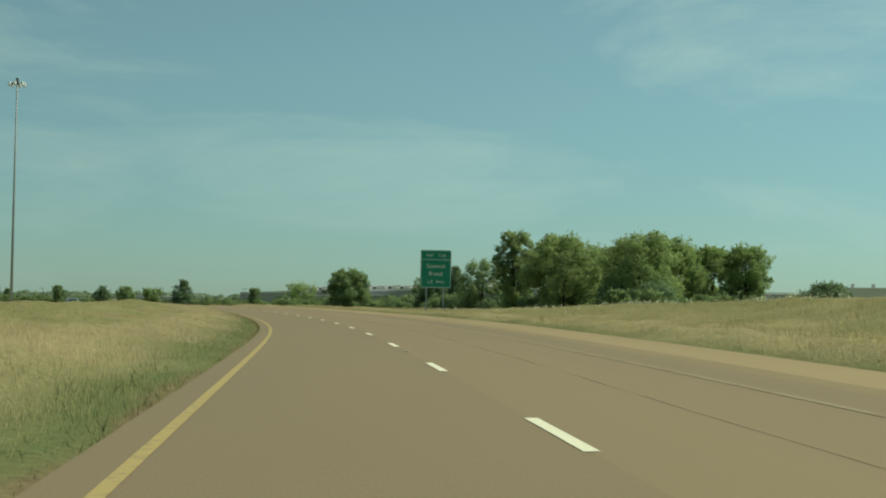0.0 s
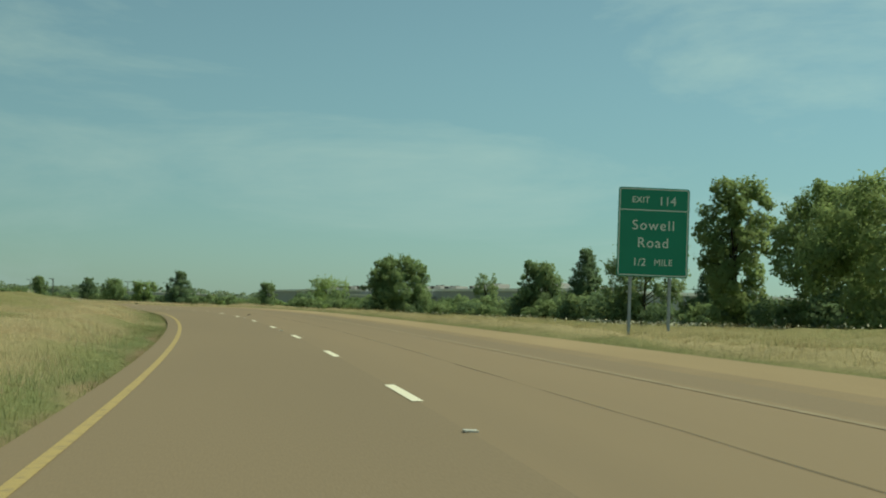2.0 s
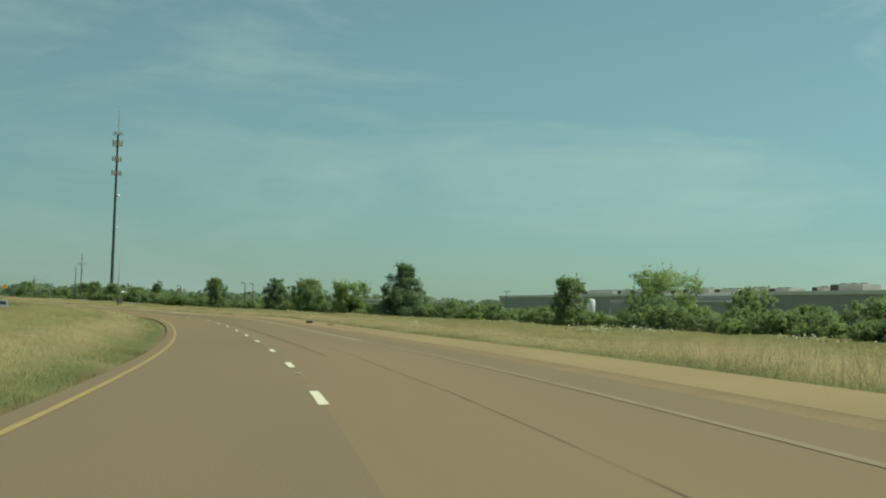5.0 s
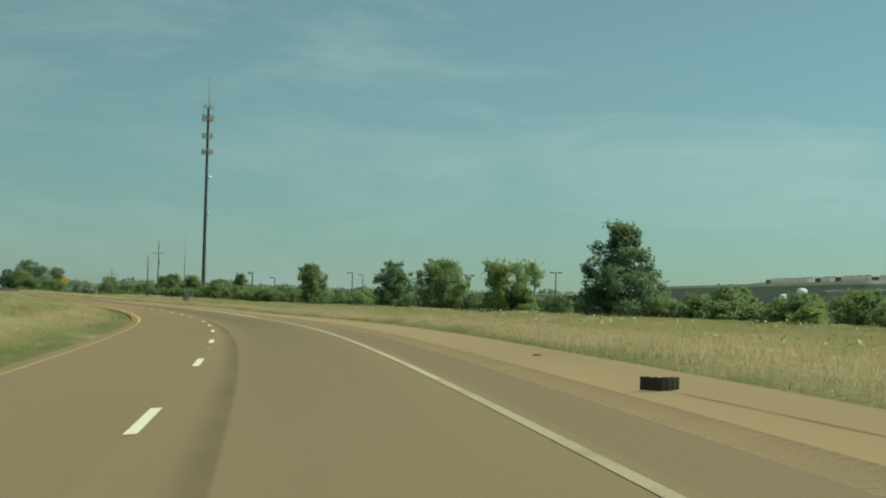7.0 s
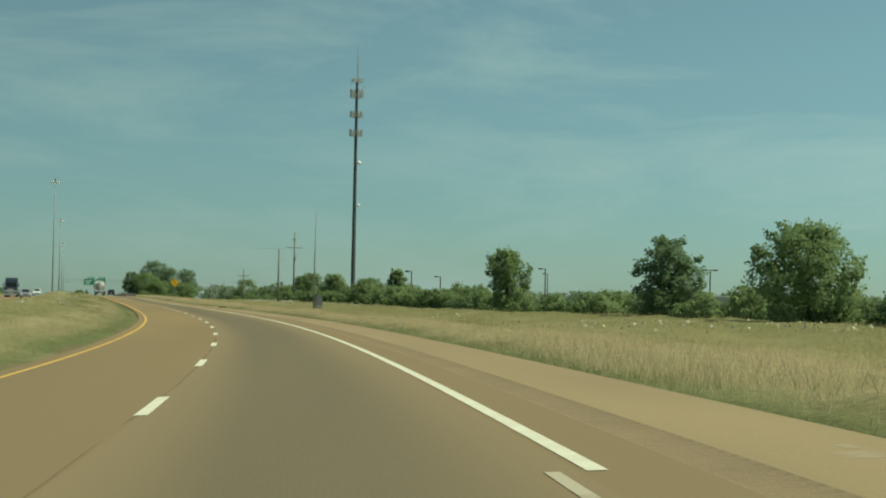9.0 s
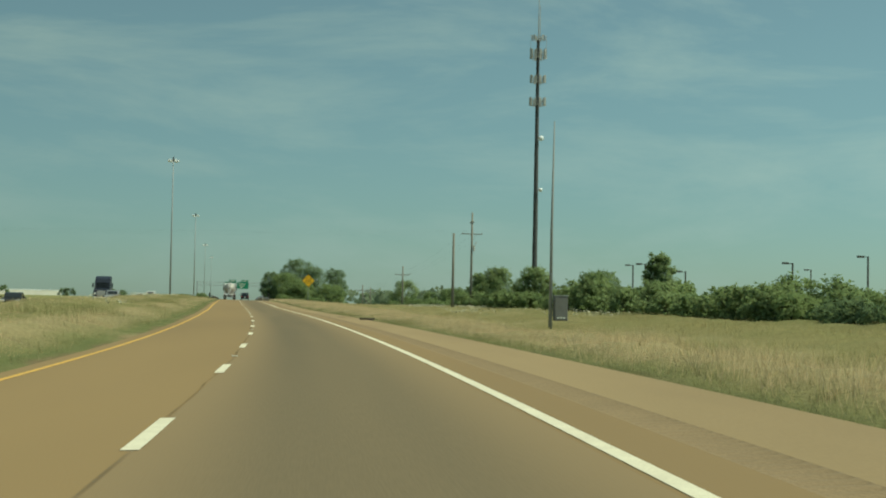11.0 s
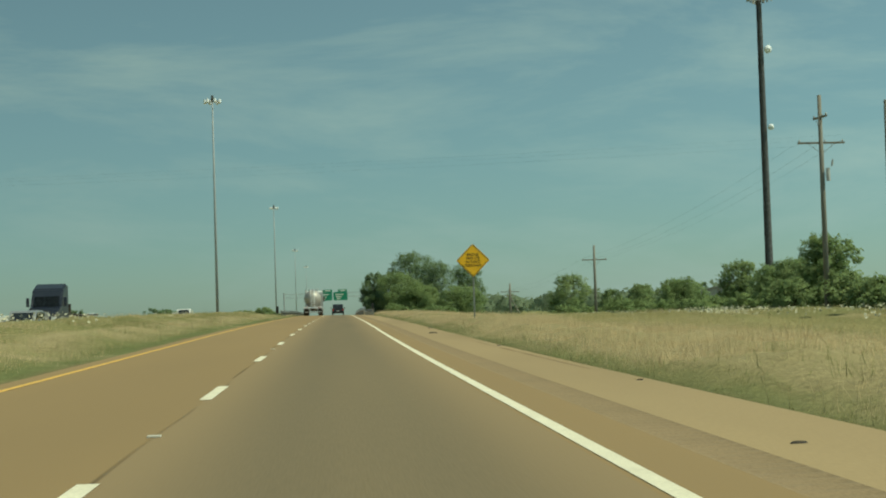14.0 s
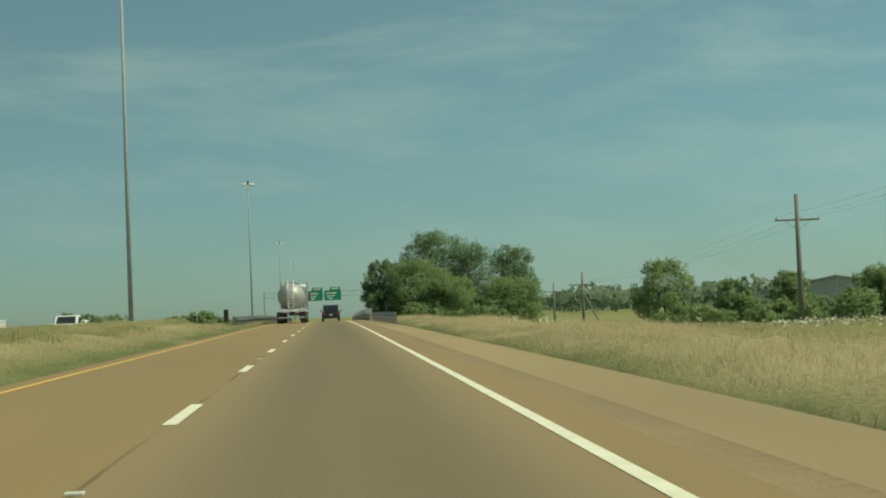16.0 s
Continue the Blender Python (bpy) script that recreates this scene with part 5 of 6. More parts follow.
def overhead_gantry():
    p, th = spot(981.0, 2.6)
    root = thing("sign_gantry", pose(p.x, p.y, p.z, 0, 0, th), "steel gantry over the road with two green signs", "road sign")
    up = 7.4 - p.z
    for x in (-17.0, 11.0):
        bm = bmesh.new()
        tube(bm, [(x, 0.6, -0.5), (x, 0.6, up + 1.0)], [0.22, 0.18], 10)
        part("post", bm, M_GALV, root)
    for z in (up - 0.6, up + 0.6):
        bm = bmesh.new()
        tube(bm, [(-17, 0.6, z), (11, 0.6, z)], 0.07, 6)
        part("chord", bm, M_GALV, root)
    for k in range(20):
        a, b = -17 + 1.4 * k, -17 + 1.4 * (k + 1)
        bm = bmesh.new()
        tube(bm, [(a, 0.6, up - 0.6 if k % 2 else up + 0.6), (b, 0.6, up + 0.6 if k % 2 else up - 0.6)], 0.035, 5)
        part("brace", bm, M_GALV, root)
    for x, tab in ((-4.6, 0.75), (0.0, 0.6)):
        bm = bmesh.new()
        panel(bm, 4.2, 2.5, up - 1.7, 0.2)
        bmesh.ops.translate(bm, verts=bm.verts, vec=(x, 0.3, 0))
        face = part("sign_panel", bm, M_SIGN_GREEN, root, "green sign panel with unreadable lines")
        bm = bmesh.new()
        panel(bm, 2.7, 0.75, up + 0.83, 0.1)
        bmesh.ops.translate(bm, verts=bm.verts, vec=(x + tab, 0.3, 0))
        part("exit_tab", bm, M_SIGN_GREEN, face)
        for z, w, o in ((up + 1.08, 1.7, tab), (up - 0.05, 2.6, -0.3), (up - 0.75, 2.0, -0.5), (up - 1.35, 1.2, -0.6)):
            bm = bmesh.new()
            bx(bm, x + o - w / 2, x + o + w / 2, 0.27, 0.285, z, z + 0.28)
            part("text_bar", bm, M_SIGN_WHITE, face)


exit_sign()
warning_sign()
overhead_gantry()


# ---- masts and poles ----
def cell_tower():
    x, y = -206.6, 737.2
    g = spot_xy(x, y)
    root = thing("cell_tower", pose(x, y, g, 0, 0, 20), "tall dark steel monopole with three tiers of antennas", "tower")
    top = 64.5 - g
    zs = np.linspace(0, top, 13)
    for a, b in zip(zs, zs[1:]):
        ra, rb = 0.62 - 0.33 * a / top, 0.62 - 0.33 * b / top
        bm = bmesh.new()
        tube(bm, [(0, 0, a - (0.8 if a == 0 else 0)), (0, 0, b)], [ra, rb + 0.012], 24)
        part("mast_section", bm, M_MAST, root)
    for k in range(4):
        bm = bmesh.new()
        a = radians(200 + 12 * k)
        tube(bm, [(0.72 * math.cos(a), 0.72 * math.sin(a), 0), (0.40 * math.cos(a), 0.40 * math.sin(a), top)], 0.035, 5)
        part("feed_cable", bm, M_CABLE, root)
    bm = bmesh.new()
    tube(bm, [(0, 0, top), (0, 0, top + 5.5), (0, 0, top + 11.2)], [0.17, 0.13, 0.07], 6)
    tube(bm, [(0.35, 0, top), (0.35, 0, top + 8.5)], [0.10, 0.05], 5)
    part("whip_antenna", bm, M_TOWER_GREY, root)
    for z, r, n, hh in ((top - 3.6, 2.3, 4, 2.5), (top + 0.4, 2.1, 2, 1.2), (54.9 - g, 2.2, 4, 1.9), (49.5 - g, 2.3, 4, 2.0)):
        bm = bmesh.new()
        cor = [Vector((r * math.cos(radians(90 + 120 * k)), r * math.sin(radians(90 + 120 * k)), z)) for k in range(3)]
        for k in range(3):
            a, b = cor[k], cor[(k + 1) % 3]
            for d in (-0.45, 0.45):
                tube(bm, [a + Vector((0, 0, d)), b + Vector((0, 0, d))], 0.05, 5)
            tube(bm, [Vector((0, 0, z)), a], 0.06, 5)
            tube(bm, [Vector((0, 0, z - 0.7)), a.lerp(b, 0.5)], 0.05, 5)
        deck = part("platform", bm, M_TOWER_GREY, root, "triangular antenna platform")
        for k in range(3):
            a, b = cor[k], cor[(k + 1) % 3]
            for j in range(n):
                p = a.lerp(b, (j + 0.5) / n) * 1.06
                p.z = z
                q = bmesh.new()
                bx(q, -0.19, 0.19, -0.09, 0.09, -hh / 2, hh / 2, 0.02)
                bmesh.ops.rotate(q, verts=q.verts, cent=(0, 0, 0), matrix=Matrix.Rotation(math.atan2(p.y, p.x) + math.pi / 2, 3, "Z"))
                bmesh.ops.translate(q, verts=q.verts, vec=p + Vector((0, 0, 0.2)))
                part("antenna_panel", q, M_TOWER_GREY, deck)
    bm = bmesh.new()
    for k in range(3):
        a = radians(90 + 120 * k)
        tube(bm, [(2.2 * math.cos(a), 2.2 * math.sin(a), top - 4.3), (2.1 * math.cos(a), 2.1 * math.sin(a), top + 1.0)], 0.04, 5)
    part("corner_post", bm, M_TOWER_GREY, root)
    for z, r in ((41.0 - g, 0.60), (28.7 - g, 0.46)):
        bm = bmesh.new()
        bmesh.ops.create_cone(bm, cap_ends=True, segments=18, radius1=r, radius2=r, depth=0.4)
        bmesh.ops.create_cone(bm, cap_ends=True, segments=18, radius1=r, radius2=0.2 * r, depth=0.3, matrix=Matrix.Translation((0, 0, 0.35)))
        bm.transform(Matrix.Translation((1.0, -0.75, z)) @ Matrix.Rotation(radians(90), 4, "X") @ Matrix.Rotation(radians(28), 4, "Y"))
        part("dish", bm, M_DISH, root, "white round microwave dish", smooth=False)


def whip_pole():
    p, th = spot(493.7, 14.8)
    root = thing("camera_pole", pose(p.x, p.y, p.z, 0, 0, th), "slim grey steel pole with an equipment cabinet", "pole")
    bm = bmesh.new()
    tube(bm, [(0, 0, -0.4), (0, 0, 5), (0.05, 0, 10.6)], [0.10, 0.072, 0.028], 10)
    part("shaft", bm, M_GREY_STEEL, root, smooth=True)
    bm = bmesh.new()
    bx(bm, 0.16, 0.84, -0.22, 0.22, 0.55, 1.78, 0.03)
    box = part("cabinet", bm, M_CABINET, root, "dark grey equipment cabinet")
    bm = bmesh.new()
    bx(bm, 0.13, 0.87, -0.25, 0.25, 1.78, 1.83, 0.01)
    part("cabinet_roof", bm, M_GREY_STEEL, box)
    bm = bmesh.new()
    bx(bm, 0.20, 0.80, -0.235, -0.22, 0.62, 1.70, 0.005)
    part("cabinet_door", bm, M_CABINET, box)
    bm = bmesh.new()
    for k in range(3):
        bx(bm, 0.30 + 0.15 * k, 0.40 + 0.15 * k, -0.245, -0.235, 0.66, 0.74)
    part("label_plate", bm, M_SIGN_WHITE, box)
    for z in (0.8, 1.5):
        bm = bmesh.new()
        bx(bm, -0.12, 0.2, -0.05, 0.05, z, z + 0.06)
        part("bracket", bm, M_GREY_STEEL, root)


def high_mast(x, y, top, label):
    g = spot_xy(x, y)
    h = top - g
    root = thing("high_mast_light", pose(x, y, g, 0, 0, 10), label, "street lamp", "high-mast lights")
    bm = bmesh.new()
    tube(bm, [(0, 0, -0.3), (0, 0, h * 0.5), (0, 0, h - 0.6)], [0.19, 0.15, 0.09], 12)
    part("shaft", bm, M_GALV, root, smooth=True)
    bm = bmesh.new()
    bx(bm, -0.45, 0.45, -0.45, 0.45, -0.2, 0.25, 0.03)
    part("base_plate", bm, M_CONCRETE, root)
    bm = bmesh.new()
    tube(bm, [(0.75 * math.cos(a), 0.75 * math.sin(a), h - 0.75) for a in np.linspace(0, 2 * math.pi, 17)], 0.05, 5, False)
    tube(bm, [(0, 0, h - 0.8), (0, 0, h)], [0.2, 0.16], 8)
    part("lamp_ring", bm, M_DARK_STEEL, root)
    for k in range(6):
        a = radians(60 * k + 15)
        bm = bmesh.new()
        tube(bm, [(0, 0, 0), (0, 0, 0.42)], [0.24, 0.15], 10)
        bmesh.ops.translate(bm, verts=bm.verts, vec=(0.95 * math.cos(a), 0.95 * math.sin(a), h - 0.95))
        lamp = part("luminaire", bm, M_DISH, root)
        bm = bmesh.new()
        tube(bm, [(0, 0, -0.12), (0, 0, 0)], [0.16, 0.25], 10)
        bmesh.ops.translate(bm, verts=bm.verts, vec=(0.95 * math.cos(a), 0.95 * math.sin(a), h - 0.96))
        part("lens", bm, M_LAMP_LENS, lamp)


def crossarm(root, z, w, turn, n=3):
    bm = bmesh.new()
    bx(bm, -w / 2, w / 2, -0.06, 0.06, z - 0.06, z + 0.06, 0.008)
    tube(bm, [(-w * 0.3, -0.05, z), (0, -0.09, z - 0.7)], 0.015, 4)
    tube(bm, [(w * 0.3, -0.05, z), (0, -0.09, z - 0.7)], 0.015, 4)
    bmesh.ops.rotate(bm, verts=bm.verts, cent=(0, 0, 0), matrix=Matrix.Rotation(radians(turn), 3, "Z"))
    arm = part("crossarm", bm, M_POLE_WOOD, root)
    c, s = math.cos(radians(turn)), math.sin(radians(turn))
    for x in ([-w * 0.46, 0.25, w * 0.46] if n == 3 else [-w * 0.46, w * 0.46]):
        bm = bmesh.new()
        tube(bm, [(x * c, x * s, z + 0.05), (x * c, x * s, z + 0.14), (x * c, x * s, z + 0.2)], [0.03, 0.06, 0.03], 8)
        part("insulator", bm, M_INSUL, arm)
    return arm


def utility_pole(x, y, top, arms, label, gear=False):
    g = spot_xy(x, y)
    root = thing("utility_pole", pose(x, y, g, 0, 0, 0), label, "utility pole", "utility poles")
    bm = bmesh.new()
    tube(bm, [(0, 0, -0.6), (0, 0, (top - g) * 0.5), (0, 0, top - g)], [0.19, 0.16, 0.12], 9)
    part("shaft", bm, M_POLE_WOOD, root, smooth=True)
    for z, w, turn in arms:
        crossarm(root, z - g, w, turn)
    if gear:
        bm = bmesh.new()
        tube(bm, [(0.38, -0.1, 8.7 - g), (0.38, -0.1, 9.5 - g)], 0.13, 8)
        tube(bm, [(0.7, -0.1, 10.0 - g), (0.62, -0.1, 9.6 - g)], 0.06, 6)
        part("cutout_switch", bm, M_INSUL, root)
        bm = bmesh.new()
        tube(bm, [(0.1, 0, 9.1 - g), (0.38, -0.1, 9.1 - g)], 0.03, 5)
        part("bracket", bm, M_GALV, root)
    return root


def wire(name, a, b, sag, label, n=18, r=0.0042):
    bm = bmesh.new()
    a, b = Vector(a), Vector(b)
    tube(bm, [a.lerp(b, t) - Vector((0, 0, sag * 4 * t * (1 - t))) for t in np.linspace(0, 1, n)], r, 4)
    return tagged(link_bm(name, bm, M_CABLE), label, "cable", "overhead wires")


cell_tower()
whip_pole()
high_mast(-45.8, 192.0, 29.8, "tall slim high-mast lamp with a ring of floodlights")
for _s, _l, _z in ((729.6, -13.9, 30.6), (908.0, -13.7, 29.5), (1097.0, -14.0, 27.0), (1290.0, -14.0, 27.0)):
    _p, _t = spot(_s, _l)
    high_mast(_p.x, _p.y, _z, "tall slim high-mast lamp in the grass median")
utility_pole(-169.0, 600.0, 14.1, ((11.1, 3.0, 32), (12.7, 1.7, -50)), "weathered wooden utility pole with two crossarms", True)
utility_pole(-160.2, 571.5, 9.7, (), "plain weathered wooden pole without crossarm")
utility_pole(-209.5, 667.1, 8.4, ((6.75, 2.9, 32),), "weathered wooden utility pole with one crossarm")
_b = utility_pole(-247.4, 728.4, 5.6, ((4.2, 3.0, 32),), "short wooden utility pole with a leaning brace pole")
_bm = bmesh.new()
tube(_bm, [(0.15, 0, 4.0), (2.1, 1.0, -0.4)], [0.10, 0.13], 7)
part("brace_pole", _bm, M_POLE_WOOD, _b)
utility_pole(-282.0, 806.0, 6.0, ((4.4, 3.0, 32),), "far wooden utility pole with one crossarm")
_p, _t = spot(640.0, -95.0)
utility_pole(_p.x, _p.y, 12.0, ((11.0, 3.0, 30),), "wooden utility pole across the highway")
_e = Vector((math.cos(radians(32)), math.sin(radians(32)), 0))
for _k in (-1.35, 0.2, 1.35):
    _a, _c = Vector((-169.0, 600.0, 11.25)) + _e * _k, Vector((-209.5, 667.1, 6.95)) + _e * _k
    wire("power_line", _a, _c, 0.9, "thin black overhead wire between utility poles")
    wire("power_line", _c, Vector((-247.4, 728.4, 4.4)) + _e * _k, 0.7, "thin black overhead wire between utility poles")
    wire("power_line", Vector((-247.4, 728.4, 4.4)) + _e * _k, Vector((-282.0, 806.0, 4.6)) + _e * _k, 0.7, "thin black overhead wire between far poles")
    wire("power_line", _a + Vector((0, 0, 0.25 * _k)), Vector((_p.x, _p.y, 11.15)) + Vector((-0.8, 0.5, 0.15)) * _k, 0.8, "thin black overhead wire crossing the highway", 26, 0.0022)


def lot_lamp(x, y, top, double):
    g = spot_xy(x, y)
    root = thing("lot_lamp", pose(x, y, g, 0, 0, 25), "dark lot lamp with %s" % ("two flat heads" if double else "one flat head on an arm"), "street lamp", "lot lamps")
    h = top - g
    bm = bmesh.new()
    tube(bm, [(0, 0, -0.3), (0, 0, h)], [0.11, 0.09], 8)
    part("shaft", bm, M_DARK_STEEL, root)
    for s in ((-1, 1) if double else (-1,)):
        bm = bmesh.new()
        bx(bm, min(s * 0.06, s * 0.55), max(s * 0.06, s * 0.55), -0.04, 0.04, h - 0.10, h - 0.03)
        arm = part("arm", bm, M_DARK_STEEL, root)
        bm = bmesh.new()
        bx(bm, s * 0.75 - 0.32, s * 0.75 + 0.32, -0.2, 0.2, h - 0.14, h + 0.06, 0.02)
        part("lamp_head", bm, M_DARK_STEEL, arm)


for _x, _y, _z, _d in ((-137.5, 575.5, 6.3, 0), (-134.0, 581.0, 5.6, 0), (-110.2, 557.0, 6.6, 0), (-118.0, 560.0, 6.0, 0), (-147.3, 606.3, 7.1, 0), (-84.0, 545.0, 6.4, 1), (-64.0, 515.0, 6.6, 1), (-68.0, 518.0, 6.2, 0), (-50.0, 660.0, 8.0, 1), (-128.0, 640.0, 7.6, 0)):
    lot_lamp(_x, _y, _z, _d)


# ---- buildings ----
def warehouse():
    a, b = Vector((-54.0, 687.0, 0)), Vector((37.0, 373.0, 0))
    d = (b - a)
    L = d.length
    rz = math.degrees(math.atan2(d.y, d.x))
    root = thing("warehouse", pose(a.x, a.y, 0.0, 0, 0, rz), "long low grey metal warehouse with rooftop units", "building")
    H = 6.5
    n = 54
    for k in range(n):
        x0, x1 = L * k / n, L * (k + 1) / n
        bm = bmesh.new()
        bx(bm, x0 + 0.02, x1 - 0.02, 0, 0.3, -0.6, H - 0.4, 0.01)
        part("wall_panel", bm, M_METAL_WALL, root)
    bm = bmesh.new()
    bx(bm, 0.05, L - 0.05, 0.25, 90, -0.6, H - 0.45)
    part("body", bm, M_METAL_WALL, root)
    bm = bmesh.new()
    bx(bm, -0.3, L + 0.3, -0.25, 90.3, H - 0.4, H + 0.25)
    part("roof_edge", bm, M_ROOF_EDGE, root, "white roof edge")
    for k in range(16):
        bm = bmesh.new()
        bx(bm, 158 + 4.5 * k, 162.46 + 4.5 * k, -8.0, -0.3, -0.6, 4.55, 0.01)
        part("annex_panel", bm, M_METAL_WALL, root)
    bm = bmesh.new()
    bx(bm, 157.7, 230.3, -8.2, -0.26, 4.55, 4.85)
    part("annex_roof", bm, M_ROOF_EDGE, root, "white roof edge of a lower annex")
    # roof plant: long cooler banks with dark fan ends, and small cowls
    for x, w, h in ((26, 7, 0.9), (45, 6, 0.8), (53, 8, 1.1), (63, 29, 1.9), (97, 9, 1.9), (109, 18, 1.9), (129, 12, 1.7), (142, 8, 1.6), (151, 17, 1.8), (172, 14, 1.6), (190, 9, 1.7), (203, 10, 1.5),
                    (224, 5, 1.6), (232, 13, 2.0), (265, 6, 1.9), (272, 12, 2.1), (300, 8, 1.0)):
        bm = bmesh.new()
        bx(bm, x, x + w, 12, 15.5, H + 0.15, H + h, 0.06)
        u = part("roof_unit", bm, M_ROOF_UNIT, root, "grey rooftop ventilation unit")
        bm = bmesh.new()
        bx(bm, x - 0.05, x + min(3.2, w * 0.4), 11.9, 15.0, H + 0.15, H + h * 0.92, 0.05)
        part("fan_end", bm, M_DARK_STEEL, u, "dark louvred fan end")
        for k in range(int(w // 4)):
            bm = bmesh.new()
            tube(bm, [(x + 2 + 4 * k, 13.7, H + h), (x + 2 + 4 * k, 13.7, H + h + 0.2)], 0.7, 10)
            part("fan_cowl", bm, M_DARK_STEEL, u)
    for x in (30, 90, 130, 250):
        bm = bmesh.new()
        bx(bm, x, x + 3.2, -0.06, 0.02, -0.6, 3.2)
        part("loading_door", bm, M_PALE_WALL, root, "pale roller door")
    return root


def side_building(x, y, rz, L, D, H, label, wall, units=6):
    g = spot_xy(x, y)
    root = thing("low_building", pose(x, y, g, 0, 0, rz), label, "building")
    bm = bmesh.new()
    bx(bm, 0, L, 0, D, -0.6, H - 0.35)
    part("wall", bm, wall, root)
    bm = bmesh.new()
    bx(bm, -0.2, L + 0.2, -0.2, D + 0.2, H - 0.35, H, 0.02)
    part("roof", bm, M_ROOF_EDGE, root)
    for k in range(units):
        bm = bmesh.new()
        q = L * (k + 0.6) / (units + 0.5)
        bx(bm, q, q + 0.7, 1.5, 2.5, H, H + 0.75, 0.04)
        part("roof_vent", bm, M_ROOF_UNIT, root)
    for k in range(int(L // 6)):
        bm = bmesh.new()
        bx(bm, 2 + 6 * k, 3.4 + 6 * k, -0.03, 0.02, 1.1, 2.4)
        part("window", bm, M_GLASS_DARK, root)
    return root


def tank(x, y, r, h, label):
    g = spot_xy(x, y)
    root = thing("storage_tank", pose(x, y, g), label, "tank")
    bm = bmesh.new()
    tube(bm, [(0, 0, -0.3), (0, 0, h - 0.45), (0, 0, h - 0.15), (0, 0, h)], [r, r, r * 0.8, r * 0.3], 20)
    part("shell", bm, M_DISH, root, smooth=True)
    bm = bmesh.new()
    tube(bm, [(0, -r - 0.05, 0.2), (0, -r - 0.05, h - 0.5)], 0.06, 5)
    part("pipe", bm, M_GALV, root)


warehouse()
side_building(92.0, 292.0, -18, 26.0, 18.0, 6.2, "pale low building with small roof vents", M_PALE_WALL, 6)


def gable_building(x, y, rz, half, depth, eave, ridge):
    """A wide low-pitched metal hall seen at its gable end."""
    g = spot_xy(x, y)
    root = thing("metal_hall", pose(x, y, g, 0, 0, rz), "wide grey metal hall with a low gable roof", "building")
    e, r = eave - g, ridge - g
    n = 16
    for k in range(n):
        x0, x1 = -half + 2 * half * k / n, -half + 2 * half * (k + 1) / n
        z0, z1 = (e + (r - e) * (1 - abs(q) / half) for q in (x0, x1))
        bm = bmesh.new()
        v = [bm.verts.new(q) for yy in (0.0, 0.2) for q in ((x0 + 0.02, yy, -0.6), (x1 - 0.02, yy, -0.6), (x1 - 0.02, yy, z1 - 0.05), (x0 + 0.02, yy, z0 - 0.05))]
        for q in ((0, 1, 2, 3), (7, 6, 5, 4), (0, 4, 5, 1), (1, 5, 6, 2), (2, 6, 7, 3), (3, 7, 4, 0)):
            bm.faces.new([v[i] for i in q])
        part("gable_panel", bm, M_METAL_WALL, root)
    for sx in (-1, 1):
        bm = bmesh.new()
        v = [bm.verts.new(q) for d in (0.0, 0.22) for q in ((0, -0.5, r + d), (sx * (half + 0.5), -0.5, e - 0.06 + d), (sx * (half + 0.5), depth, e - 0.06 + d), (0, depth, r + d))]
        for q in ((0, 1, 2, 3), (7, 6, 5, 4), (0, 4, 5, 1), (1, 5, 6, 2), (2, 6, 7, 3), (3, 7, 4, 0)):
            bm.faces.new([v[i] for i in q])
        part("roof_slope", bm, M_ROOF_EDGE if sx > 0 else M_METAL_WALL, root)
        bm = bmesh.new()
        bx(bm, sx * half - 0.1, sx * half + 0.1, 0.2, depth, -0.6, e - 0.08)
        part("side_wall", bm, M_METAL_WALL, root)


gable_building(-238.8, 827.4, 11, 16.0, 40.0, 2.3, 5.2)
side_building(-120.0, 760.0, 12, 40.0, 20.0, 5.0, "low grey building behind the hedge", M_METAL_WALL, 4)
tank(-22.2, 529.9, 0.95, 5.0, "white upright storage tank by the warehouse")
tank(-25.4, 528.0, 0.80, 3.9, "small white storage tank by the warehouse")


def side_road_wall():
    """A long pale parapet on a low embankment wall, seen beyond the other carriageway."""
    a, b = Vector((-361.0, 715.0, 0)), Vector((-353.0, 751.0, 0))
    d = b - a
    g = spot_xy(a.x, a.y)
    root = thing("concrete_barrier", pose(a.x, a.y, g, 0, 0, math.degrees(math.atan2(d.y, d.x))), "long pale concrete wall beyond the oncoming road", "barrier")
    top = 3.2 - g
    n = 16
    for k in range(n):
        x0 = d.length * k / n
        bm = bmesh.new()
        bx(bm, x0, x0 + d.length / n - 0.03, -0.25, 0.25, -1.2, top - 0.2, 0.02)
        seg = part("segment", bm, M_PALE_WALL, root)
        bm = bmesh.new()
        bx(bm, x0, x0 + d.length / n - 0.03, -0.33, 0.33, top - 0.2, top, 0.02)
        part("coping", bm, M_DISH, seg)


side_road_wall()


